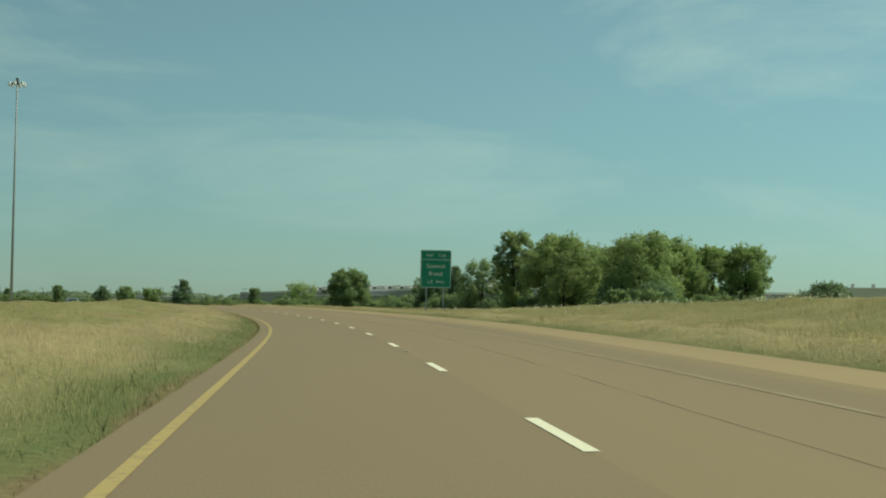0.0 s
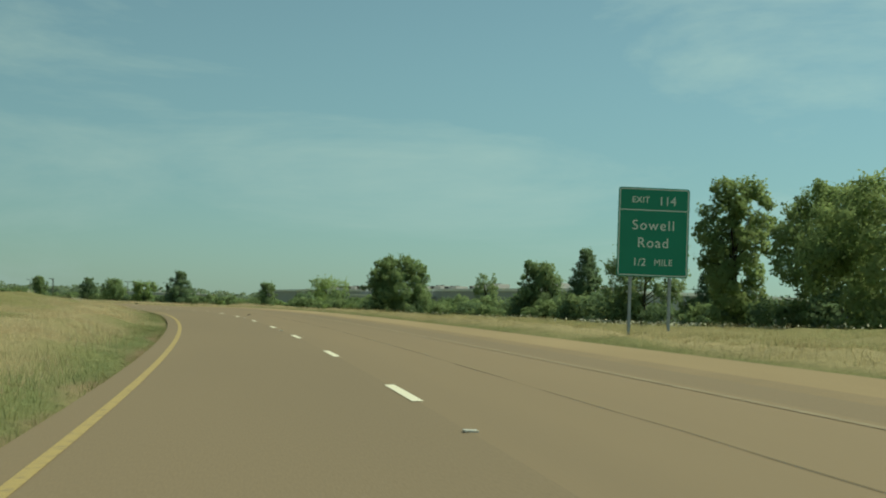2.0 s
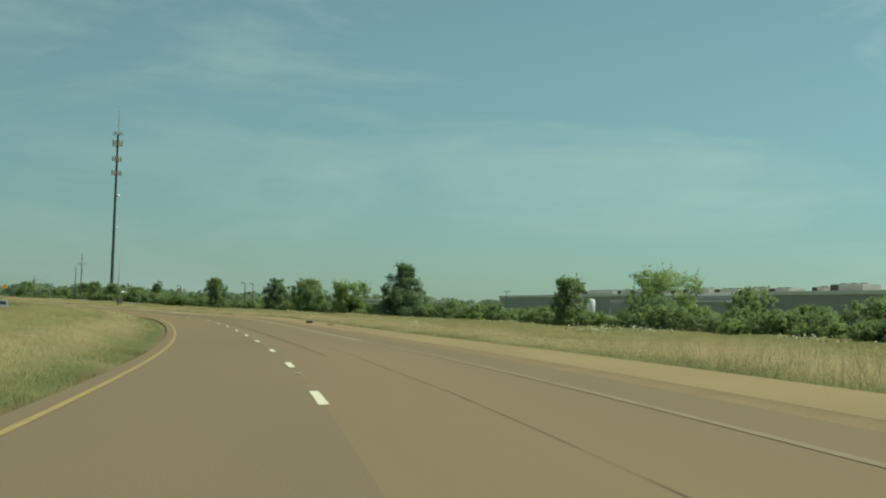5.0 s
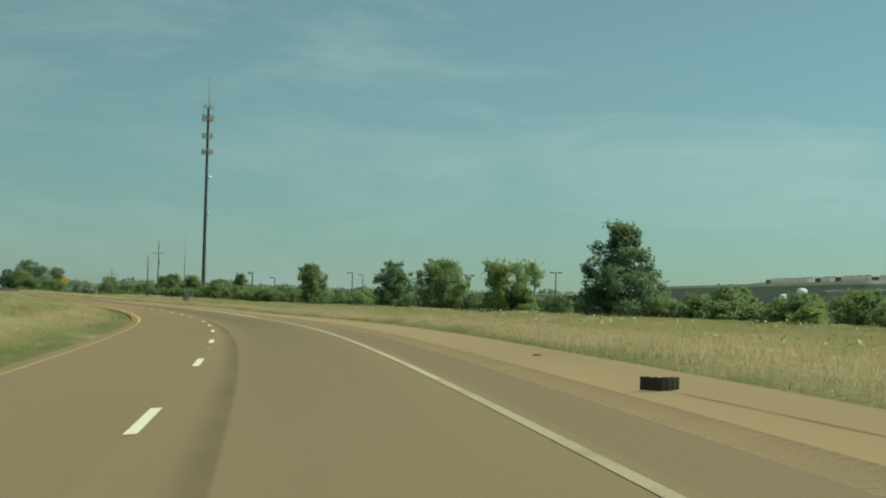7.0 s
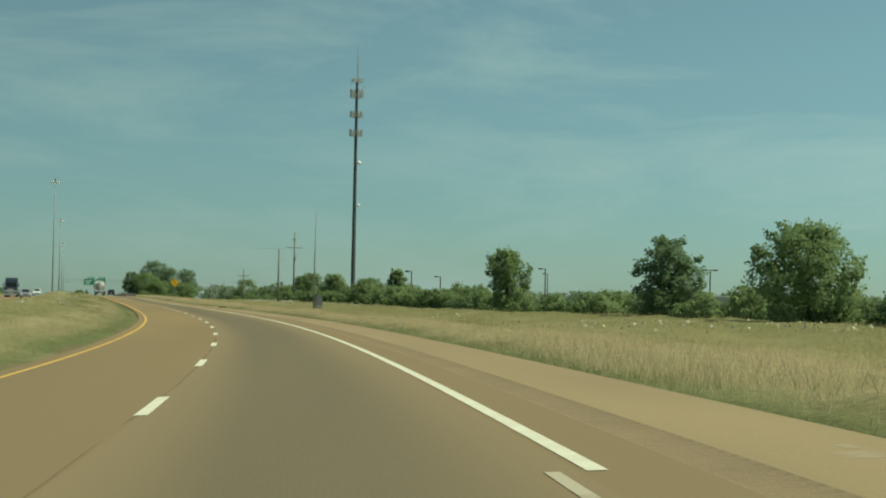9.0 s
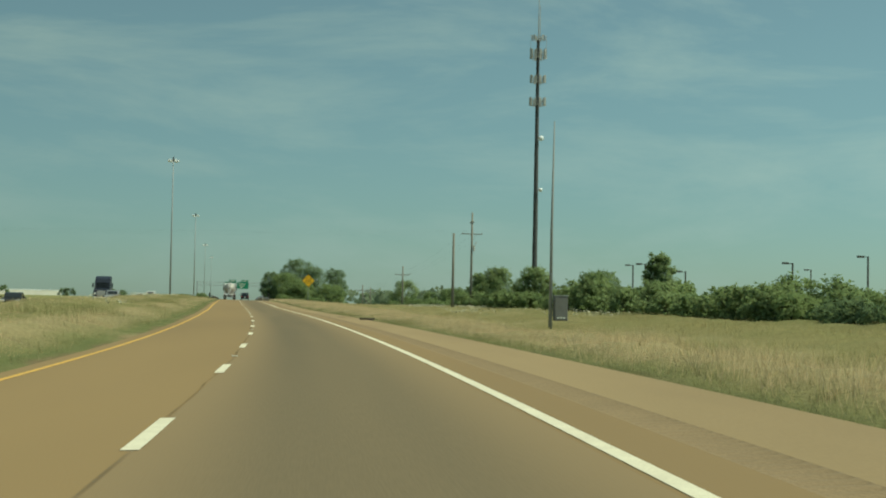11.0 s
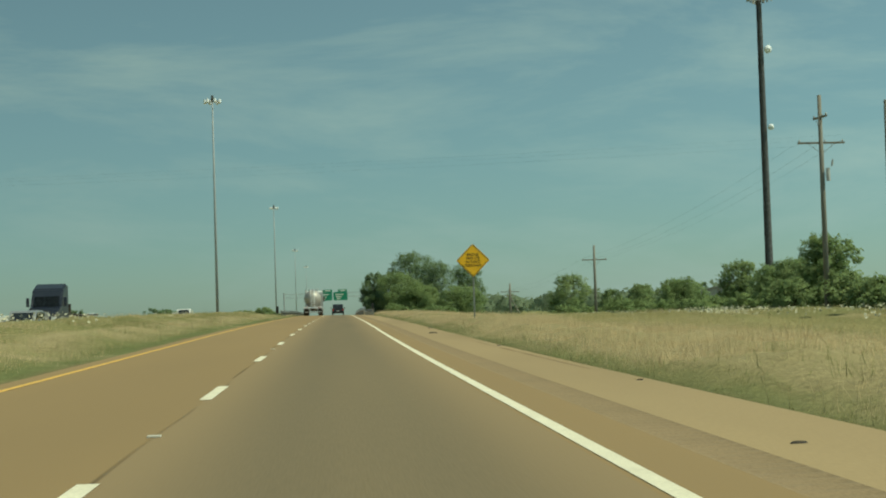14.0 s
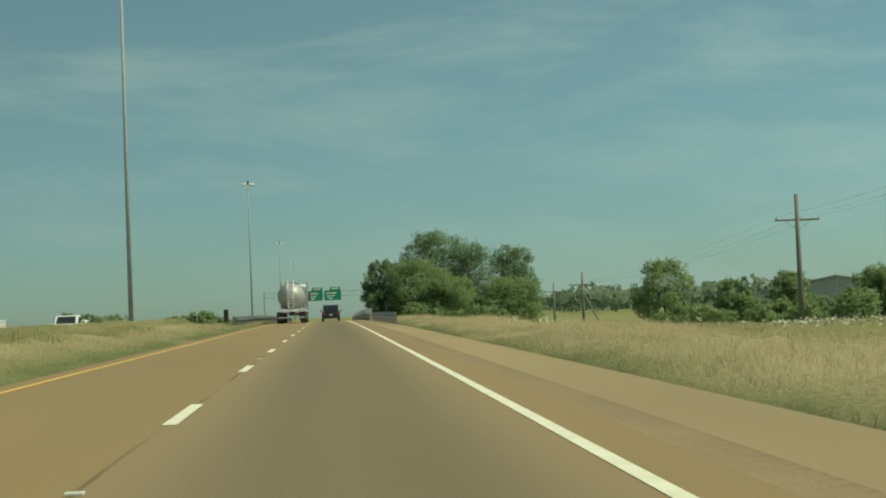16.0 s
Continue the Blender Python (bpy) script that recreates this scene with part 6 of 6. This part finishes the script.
# ---- bridge approach ----
def guardrail(s0, s1, lat, label):
    p, th = spot(s0, lat)
    root = thing("guardrail", Matrix(), label, "guardrail", "guardrails")
    ss = np.arange(s0, s1, 1.9)
    side = 1 if lat < 0 else -1
    pts = []
    for s in ss:
        x, y, t = plan(s, lat)
        z = float(ground_z(s, lat) if abs(lat) > 6 else road_z(s, lat))
        bm = bmesh.new()
        bx(bm, -0.07, 0.07, -0.09, 0.09, -0.5, 0.78, 0.01)
        o = part("post", bm, M_POLE_WOOD, root)
        o.matrix_basis = pose(float(x), float(y), z, 0, 0, math.degrees(float(t)))
        pts.append((float(x) + side * 0.12 * math.cos(float(t)), float(y) + side * 0.12 * math.sin(float(t)), z, float(t)))
    prof = [(0.0, 0.46), (0.05, 0.50), (0.05, 0.57), (0.0, 0.61), (0.05, 0.65), (0.05, 0.72), (0.0, 0.76)]
    bm = bmesh.new()
    rows = [[bm.verts.new((x + side * o * math.cos(t), y + side * o * math.sin(t), z + h)) for o, h in prof] for x, y, z, t in pts]
    for a, b in zip(rows, rows[1:]):
        for k in range(len(prof) - 1):
            bm.faces.new((a[k], a[k + 1], b[k + 1], b[k]))
    bmesh.ops.solidify(bm, geom=bm.faces[:], thickness=0.01)
    part("rail", bm, M_GALV, root, "wavy galvanised steel rail")


guardrail(718.0, 880.0, -5.2, "galvanised steel guardrail on wooden posts in the median")


def parapet(s0, s1, lat, label):
    root = thing("bridge_parapet", Matrix(), label, "parapet")
    for s in np.arange(s0, s1, 4.0):
        x, y, t = plan(s, lat)
        bm = bmesh.new()
        prism(bm, [(0, -0.6), (3.94, -0.6), (3.94, 0.72), (0, 0.72)], -0.16, 0.16)
        o = part("wall_segment", bm, M_CONCRETE, root)
        o.matrix_basis = pose(float(x), float(y), float(road_z(s, lat)), 0, 0, math.degrees(float(t)))
    for s in np.arange(s0, s1, 4.0):
        x, y, t = plan(s + 0.2, lat)
        bm = bmesh.new()
        bx(bm, -0.06, 0.06, -0.06, 0.06, 0.7, 1.25, 0.01)
        o = part("rail_post", bm, M_GALV, root)
        o.matrix_basis = pose(float(x), float(y), float(road_z(s, lat)), 0, 0, math.degrees(float(t)))


guardrail(710.0, 760.0, 5.95, "weathered steel guardrail leading to the bridge")
parapet(760.0, 880.0, 5.8, "weathered concrete bridge parapet")


def marker_post(s, lat, h, label):
    p, th = spot(s, lat)
    root = thing("marker_post", pose(p.x, p.y, p.z, 0, 0, th), label, "marker", "marker posts")
    bm = bmesh.new()
    tube(bm, [(0, 0, -0.5), (0, 0, h)], 0.03, 6)
    part("post", bm, M_GALV, root)
    bm = bmesh.new()
    bx(bm, -0.16, 0.16, -0.05, -0.03, h - 0.75, h + 0.1, 0.01)
    part("plate", bm, M_SIGN_BLACK, root, "dark striped marker plate")


marker_post(742.0, 6.6, 1.6, "black object marker at the bridge end")
marker_post(716.5, -5.6, 1.3, "black object marker by the median guardrail")
marker_post(835.0, 8.5, 2.6, "small dark sign beyond the bridge end")


# ---- vehicles ----
def wheel(root, x, y, r=0.33, w=0.22, rim=None, name="wheel"):
    bm = bmesh.new()
    tube(bm, [(x - w / 2, y, r), (x - w * 0.3, y, r), (x + w * 0.3, y, r), (x + w / 2, y, r)], [r * 0.93, r, r, r * 0.93], 20)
    o = part(name, bm, M_RUBBER, root)
    s = 1 if x > 0 else -1
    bm = bmesh.new()
    tube(bm, [(x + s * (w / 2 - 0.01), y, r), (x + s * (w / 2 + 0.012), y, r)], r * 0.6, 14)
    part("rim", bm, rim or M_ALU, o)


def car(name, label, s, lat, paint, kind="sedan", facing=0, group="traffic"):
    """A car; its front looks along +y before it is turned."""
    p, th = spot(s, lat)
    z = float(road_z(s, lat)) if lat > -10 else float(ground_z(s, lat)) + 0.02
    root = thing(name, pose(p.x, p.y, z, 0, 0, th + facing), label, "car" if kind != "pickup" else "pickup truck", group)
    W, L = (0.9, 4.7) if kind == "sedan" else (0.96, 4.9) if kind == "suv" else (0.98, 5.6)
    if kind == "sedan":
        low = [(-2.3, 0.32), (-2.34, 0.62), (-2.28, 0.92), (-1.75, 0.98), (0.95, 0.95), (2.05, 0.78), (2.32, 0.62), (2.34, 0.34), (1.9, 0.24), (-1.9, 0.24)]
        top = [(-1.72, 0.97), (-1.05, 1.40), (-0.3, 1.46), (0.25, 1.42), (1.05, 0.95)]
    elif kind == "suv":
        low = [(-2.4, 0.36), (-2.45, 0.62), (-2.38, 1.02), (0.95, 1.05), (2.15, 0.98), (2.38, 0.72), (2.4, 0.40), (1.9, 0.28), (-1.9, 0.28)]
        top = [(-2.36, 1.03), (-2.12, 1.62), (-1.6, 1.74), (0.0, 1.74), (0.35, 1.66), (1.05, 1.05)]
    else:
        low = [(-2.75, 0.45), (-2.8, 0.62), (-2.75, 1.08), (-0.75, 1.08), (1.35, 1.08), (2.5, 1.02), (2.75, 0.8), (2.78, 0.45), (2.2, 0.34), (-2.3, 0.34)]
        top = [(-0.78, 1.08), (-0.66, 1.72), (-0.2, 1.80), (0.55, 1.78), (1.35, 1.08)]
    bm = bmesh.new()
    prism(bm, low, -W, W)
    bmesh.ops.bevel(bm, geom=bm.edges[:], offset=0.05, segments=2, affect="EDGES", profile=0.6)
    body = part("body", bm, paint, root, smooth=False)
    bm = bmesh.new()
    prism(bm, top, -W * 0.84, W * 0.84)
    bmesh.ops.bevel(bm, geom=bm.edges[:], offset=0.05, segments=2, affect="EDGES", profile=0.6)
    part("cabin", bm, paint, root)
    ys, zs = [q[0] for q in top], [q[1] for q in top]
    bm = bmesh.new()
    prism(bm, [(ys[0] + 0.22, zs[0] + 0.08), (ys[1] + 0.16, max(zs) - 0.12), (ys[-2] - 0.05, max(zs) - 0.14), (ys[-1] - 0.28, zs[-1] + 0.08)], -W * 0.84 - 0.012, W * 0.84 + 0.012)
    part("side_window", bm, M_GLASS_DARK, root, "tinted side glass")
    for i, nm in ((0, "rear_window"), (-1, "windscreen")):
        (ya, za), (yb, zb) = (top[0], top[1]) if i == 0 else (top[-1], top[-2])
        a = Vector((0, ya, za)).lerp(Vector((0, yb, zb)), 0.16)
        b = Vector((0, ya, za)).lerp(Vector((0, yb, zb)), 0.9)
        off = Vector((0, -1 if i == 0 else 1, 0.6)).normalized() * 0.02
        bm = bmesh.new()
        v = [bm.verts.new(Vector((x, 0, 0)) + q + off * k) for k in (0, 1) for x, q in ((-W * 0.72, a), (W * 0.72, a), (W * 0.66, b), (-W * 0.66, b))]
        bm.faces.new(v[4:])
        bm.faces.new(v[3::-1])
        for k in range(4):
            bm.faces.new((v[k], v[(k + 1) % 4], v[4 + (k + 1) % 4], v[4 + k]))
        part(nm, bm, M_GLASS_DARK, root, "tinted glass")
    yr, yf = low[1][0], low[-3][0]
    for x in (-1, 1):
        bm = bmesh.new()
        bx(bm, x * W * 0.80 - 0.12, x * W * 0.80 + 0.12, yr - 0.015, yr + 0.06, low[2][1] - 0.32, low[2][1] - 0.06, 0.02)
        part("tail_light", bm, M_RED_LENS, root, "red tail light")
        bm = bmesh.new()
        bx(bm, x * W * 0.74 - 0.2, x * W * 0.74 + 0.2, yf - 0.12, yf + 0.03, 0.62, 0.78, 0.02)
        part("headlight", bm, M_LAMP_LENS, root, "clear headlight")
        bm = bmesh.new()
        bx(bm, x * (W + 0.1) - 0.1, x * (W + 0.1) + 0.1, ys[-1] - 0.45, ys[-1] - 0.28, zs[-1] + 0.02, zs[-1] + 0.16, 0.02)
        part("wing_mirror", bm, paint, root)
        for y in (-L * 0.295, L * 0.30):
            wheel(root, x * (W - 0.11), y, 0.33 if kind == "sedan" else 0.37)
    for y, nm in ((yr - 0.05, "rear_bumper"), (yf + 0.02, "front_bumper")):
        bm = bmesh.new()
        bx(bm, -W * 0.95, W * 0.95, y - 0.05, y + 0.08, 0.36, 0.56, 0.03)
        part(nm, bm, paint if kind != "pickup" else M_ALU, root)
    bm = bmesh.new()
    bx(bm, -0.17, 0.17, yr - 0.07, yr - 0.055, 0.62, 0.74)
    part("number_plate", bm, M_SIGN_WHITE, root, "plain pale number plate")
    bm = bmesh.new()
    bx(bm, -W * 0.45, W * 0.45, yf + 0.0, yf + 0.045, 0.58, 0.76, 0.01)
    part("grille", bm, M_TRUCK_DARK, root)
    return root


def big_wheels(root, y, duals=True, r=0.51):
    for x in (-1.03, 1.03):
        wheel(root, x, y, r, 0.52 if duals else 0.3, M_ALU)


def tanker_truck(s, lat):
    p, th = spot(s, lat)
    root = thing("tanker_truck", pose(p.x, p.y, float(road_z(s, lat)), 0, 0, th), "silver dry-bulk tanker trailer behind a white tractor", "truck", "traffic")
    r, zc = 1.2, 2.42
    bm = bmesh.new()
    ys = [-0.35, -0.1, 0.45, 1.0, 11.2, 11.8, 12.1]
    tube(bm, [(0, y, zc) for y in ys], [0.32, 0.75, 1.08, r, r, 1.0, 0.4], 28)
    tank_o = part("tank", bm, M_TANK, root, "polished steel tank shell", smooth=True)
    for y in (1.0, 3.6, 6.2, 8.8, 11.2):
        bm = bmesh.new()
        tube(bm, [(0, y - 0.04, zc), (0, y + 0.04, zc)], r + 0.025, 28)
        part("band", bm, M_ALU, tank_o)
    for y in (2.2, 5.0, 7.8, 10.2):
        bm = bmesh.new()
        tube(bm, [(0, y, zc + r - 0.1), (0, y, zc + r + 0.12)], 0.32, 12)
        part("hatch", bm, M_ALU, tank_o)
    for y in (2.4, 5.2, 8.0):
        bm = bmesh.new()
        tube(bm, [(0, y, zc - r + 0.35), (0, y, 0.75)], [1.0, 0.18], 14)
        part("hopper", bm, M_TANK, tank_o)
    for x in (-0.25, 0.25):
        bm = bmesh.new()
        tube(bm, [(x, -0.62, 1.0), (x, -0.52, 3.0), (x, 0.1, 3.78), (x, 1.2, 3.8)], 0.035, 6)
        part("ladder_rail", bm, M_DISH, root, "white ladder rail")
    for k in range(8):
        bm = bmesh.new()
        z = 1.1 + 0.29 * k
        y = -0.62 + 0.1 * (z - 1.0) / 2.0
        bx(bm, -0.25, 0.25, y - 0.03, y + 0.03, z, z + 0.06)
        part("rung", bm, M_DISH, root)
    for x in (-0.6, 0.6):
        bm = bmesh.new()
        tube(bm, [(x, 0.6, 3.7), (x, 0.7, 3.98), (x, 11, 3.98), (x, 11.1, 3.7)], 0.025, 5)
        part("walkway_rail", bm, M_ALU, root)
    bm = bmesh.new()
    bx(bm, -0.52, 0.52, 1.2, 11, zc + r + 0.0, zc + r + 0.05)
    part("walkway", bm, M_ALU, root)
    for x in (-0.48, 0.48):
        bm = bmesh.new()
        bx(bm, x - 0.07, x + 0.07, -0.2, 12.0, 0.92, 1.2)
        part("chassis_beam", bm, M_ALU, root)
    bm = bmesh.new()
    bx(bm, -1.25, 1.25, -0.55, -0.35, 1.02, 1.26, 0.02)
    part("rear_beam", bm, M_DISH, root, "pale rear light beam")
    bm = bmesh.new()
    bx(bm, -1.15, 1.15, -0.6, -0.5, 0.45, 0.58, 0.02)
    part("underride_bar", bm, M_ALU, root)
    for x in (-1.05, -0.75, 0.75, 1.05):
        bm = bmesh.new()
        tube(bm, [(x, -0.58, 1.14), (x, -0.54, 1.14)], 0.06, 10)
        part("tail_light", bm, M_RED_LENS, root, "round red tail light")
    for x in (-1.0, 1.0):
        bm = bmesh.new()
        bx(bm, x - 0.3, x + 0.3, -0.3, -0.27, 0.25, 1.0)
        part("mud_flap", bm, M_RUBBER, root, "black mud flap")
        bm = bmesh.new()
        bx(bm, x - 0.28, x + 0.28, -0.1, 2.9, 1.12, 1.17, 0.02)
        part("fender", bm, M_ALU, root)
    for y in (0.75, 2.05, 11.6, 12.95):
        big_wheels(root, y)
    big_wheels(root, 17.0, False)
    bm = bmesh.new()
    bx(bm, -0.45, 0.45, 10.6, 17.8, 0.7, 0.98)
    part("tractor_frame", bm, M_TRUCK_DARK, root)
    bm = bmesh.new()
    prism(bm, [(13.4, 0.7), (13.4, 3.5), (14.0, 3.75), (15.4, 3.3), (16.0, 2.6), (16.3, 1.95), (18.2, 1.75), (18.4, 0.7)], -1.2, 1.2)
    bmesh.ops.bevel(bm, geom=bm.edges[:], offset=0.1, segments=2, affect="EDGES")
    part("cab", bm, M_CAR_WHITE, root, "white sleeper cab")
    for x in (-1.42, 1.42):
        bm = bmesh.new()
        bx(bm, x - 0.12, x + 0.12, 15.9, 16.0, 2.1, 2.9, 0.03)
        part("wing_mirror", bm, M_TRUCK_DARK, root)
        bm = bmesh.new()
        tube(bm, [(x * 0.88, 13.3, 1.2), (x * 0.88, 13.3, 3.9)], 0.09, 8)
        part("exhaust_stack", bm, M_ALU, root)
        bm = bmesh.new()
        tube(bm, [(x * 0.75, 14.0, 0.85), (x * 0.75, 15.6, 0.85)], 0.3, 12)
        part("fuel_tank", bm, M_ALU, root)


def flatbed_truck(s, lat):
    p, th = spot(s, lat)
    root = thing("flatbed_truck", pose(p.x, p.y, float(ground_z(s, lat)) + 0.02, 0, 0, th + 180), "dark blue semi tractor pulling an empty flatbed", "truck", "traffic")
    bm = bmesh.new()
    prism(bm, [(-0.2, 0.8), (-0.2, 3.75), (0.5, 3.95), (1.9, 3.5), (2.5, 2.55), (2.75, 1.95), (4.5, 1.72), (4.75, 1.4), (4.75, 0.55), (-0.2, 0.55)], -1.2, 1.2)
    bmesh.ops.bevel(bm, geom=bm.edges[:], offset=0.12, segments=2, affect="EDGES")
    cab = part("cab", bm, M_CAR_BLUE, root)
    bm = bmesh.new()
    v = [bm.verts.new(q) for q in ((-1.0, 2.72, 2.1), (1.0, 2.72, 2.1), (0.95, 2.36, 2.9), (-0.95, 2.36, 2.9))]
    bm.faces.new(v)
    bmesh.ops.solidify(bm, geom=bm.faces[:], thickness=0.03)
    part("windscreen", bm, M_GLASS_DARK, cab)
    bm = bmesh.new()
    bx(bm, -0.6, 0.6, 4.72, 4.8, 0.85, 1.65, 0.03)
    part("grille", bm, M_ALU, cab, "chrome grille")
    bm = bmesh.new()
    bx(bm, -1.22, 1.22, 4.6, 4.95, 0.35, 0.72, 0.05)
    part("bumper", bm, M_ALU, cab)
    for x in (-1, 1):
        bm = bmesh.new()
        bx(bm, x * 0.92 - 0.18, x * 0.92 + 0.18, 4.62, 4.8, 1.05, 1.3, 0.03)
        part("headlight", bm, M_LAMP_LENS, cab)
        bm = bmesh.new()
        bx(bm, x * 1.45 - 0.12, x * 1.45 + 0.12, 2.5, 2.6, 2.1, 2.8, 0.03)
        part("wing_mirror", bm, M_CAR_BLUE, cab)
        bm = bmesh.new()
        bx(bm, x * 1.21 - 0.01, x * 1.21 + 0.01, 1.2, 2.3, 2.1, 2.75)
        part("side_window", bm, M_GLASS_DARK, cab)
    bm = bmesh.new()
    bx(bm, -1.25, 1.25, -14.5, -1.2, 1.35, 1.5, 0.02)
    part("bed", bm, M_TRUCK_DARK, root, "empty dark flatbed deck")
    for x in (-0.5, 0.5):
        bm = bmesh.new()
        bx(bm, x - 0.08, x + 0.08, -14.3, 0.5, 0.95, 1.35)
        part("chassis_beam", bm, M_TRUCK_DARK, root)
    bm = bmesh.new()
    bx(bm, -1.2, 1.2, -1.3, -1.15, 1.35, 2.3, 0.02)
    part("headboard", bm, M_TRUCK_DARK, root)
    for y in (-13.2, -11.9, -3.1, -1.8):
        big_wheels(root, y)
    big_wheels(root, 3.4, False)


tanker_truck(744.0, -1.75)
car("suv", "black sport utility car driving ahead in the lane", 772.0, 1.75, M_CAR_BLACK, "suv")
car("suv", "silver sport utility car on the oncoming carriageway", 628.0, -17.4, M_CAR_SILVER, "suv", 180)
flatbed_truck(656.0, -21.0)
car("pickup_truck", "white pickup truck on the oncoming carriageway", 722.0, -17.4, M_CAR_WHITE, "pickup", 180)
car("sedan", "white sedan on the oncoming carriageway", 748.0, -21.0, M_CAR_WHITE, "sedan", 180)
car("sedan", "silver sedan on the oncoming carriageway", 205.0, -17.4, M_CAR_SILVER, "sedan", 180)
car("sedan", "grey sedan on the oncoming carriageway", 352.0, -17.4, M_CAR_SILVER, "sedan", 180)
car("suv", "dark sport utility car on the oncoming carriageway", 366.0, -21.0, M_CAR_BLACK, "suv", 180)
car("sedan", "dark sedan on the oncoming carriageway", 560.0, -21.0, M_CAR_BLACK, "sedan", 180)


# ---- things lying on the shoulder ----
def tread(s, lat, turn, R, arc, w, thick, label, name="tyre_tread"):
    """A torn strip of tyre, curled and standing on its edge."""
    p, th = spot(s, lat)
    z = float(road_z(s, lat)) if lat < EDGE_R else p.z
    rng = np.random.default_rng(int(s))
    n = 16
    bm = bmesh.new()
    rows = []
    for k in range(n + 1):
        a = radians(-arc / 2 + arc * k / n)
        top = w * (1 + rng.uniform(-0.05, 0.06))
        c, q = math.sin(a), 1 - math.cos(a)
        rows.append([bm.verts.new((R * c, R * q, 0.0)), bm.verts.new((R * c, R * q, top)), bm.verts.new(((R - thick) * c, R - (R - thick) * math.cos(a), top * 0.97)), bm.verts.new(((R - thick) * c, R - (R - thick) * math.cos(a), 0.0))])
    for a, b in zip(rows, rows[1:]):
        for k in range(4):
            bm.faces.new((a[k], b[k], b[(k + 1) % 4], a[(k + 1) % 4]))
    bm.faces.new(rows[0])
    bm.faces.new(list(reversed(rows[-1])))
    root = thing(name, pose(p.x, p.y, z, 0, 0, th + turn), label, "tyre debris")
    body = part("rubber_band", bm, M_RUBBER, root)
    for k in range(1, n, 2):
        a = radians(-arc / 2 + arc * k / n)
        bm = bmesh.new()
        bx(bm, -0.014, 0.014, -0.005, 0.004, 0.012, w * 0.88)
        bmesh.ops.rotate(bm, verts=bm.verts, cent=(0, 0, 0), matrix=Matrix.Rotation(a, 3, "Z"))
        bmesh.ops.translate(bm, verts=bm.verts, vec=(R * math.sin(a), R * (1 - math.cos(a)), 0))
        part("tread_block", bm, M_RUBBER, body)


tread(282.3, 5.05, 10, 0.23, 135, 0.135, 0.045, "black curl of torn truck tyre standing on the shoulder")
tread(498.0, 6.0, 20, 0.85, 62, 0.16, 0.04, "long black strip of torn truck tyre at the grass edge")
_rng = np.random.default_rng(31)
for _s, _l, _r, _lab in ((591.3, 5.3, 0.115, "dark flat scrap of rubber on the shoulder"), (507.9, 5.13, 0.07, "small dark scrap of rubber on the shoulder"), (510.85, 4.7, 0.04, "small dark stone on the shoulder"),
                         (546.98, 5.03, 0.05, "dark scrap of rubber on the shoulder"), (574.0, 5.85, 0.05, "small brown scrap by the grass edge"), (556.3, 5.8, 0.05, "small dark scrap by the grass edge"), (290.7, 5.33, 0.06, "small dark scrap on the shoulder"),
                         (601.5, 5.85, 0.07, "small brown scrap at the grass edge"), (591.0, 6.05, 0.10, "pale white scrap lying at the grass edge"), (156.8, 0.99, 0.09, "dark scrap of rubber on the lane"), (273.7, 5.37, 0.12, "flat brown scrap of wood on the shoulder")):
    _bm = bmesh.new()
    _n = 9
    _ring = [(_r * _rng.uniform(0.6, 1.3), 2 * math.pi * k / _n) for k in range(_n)]
    _v = [_bm.verts.new((q * math.cos(a) * 1.5, q * math.sin(a) * 0.7, 0.0)) for q, a in _ring]
    _w = [_bm.verts.new((q * math.cos(a) * 1.2, q * math.sin(a) * 0.5, _r * _rng.uniform(0.12, 0.4))) for q, a in _ring]
    for k in range(_n):
        _bm.faces.new((_v[k], _v[(k + 1) % _n], _w[(k + 1) % _n], _w[k]))
    _bm.faces.new(_w)
    _o = link_bm("road_debris", _bm, M_WHITE if "white" in _lab else M_RUBBER)
    _x, _y, _t = plan(_s, _l)
    _zz = float(road_z(_s, _l)) if _l < EDGE_R else float(ground_z(_s, _l))
    _o.matrix_basis = pose(float(_x), float(_y), _zz + 0.002, 0, 0, math.degrees(float(_t)) + 20)
    tagged(_o, _lab, "debris", "road debris")
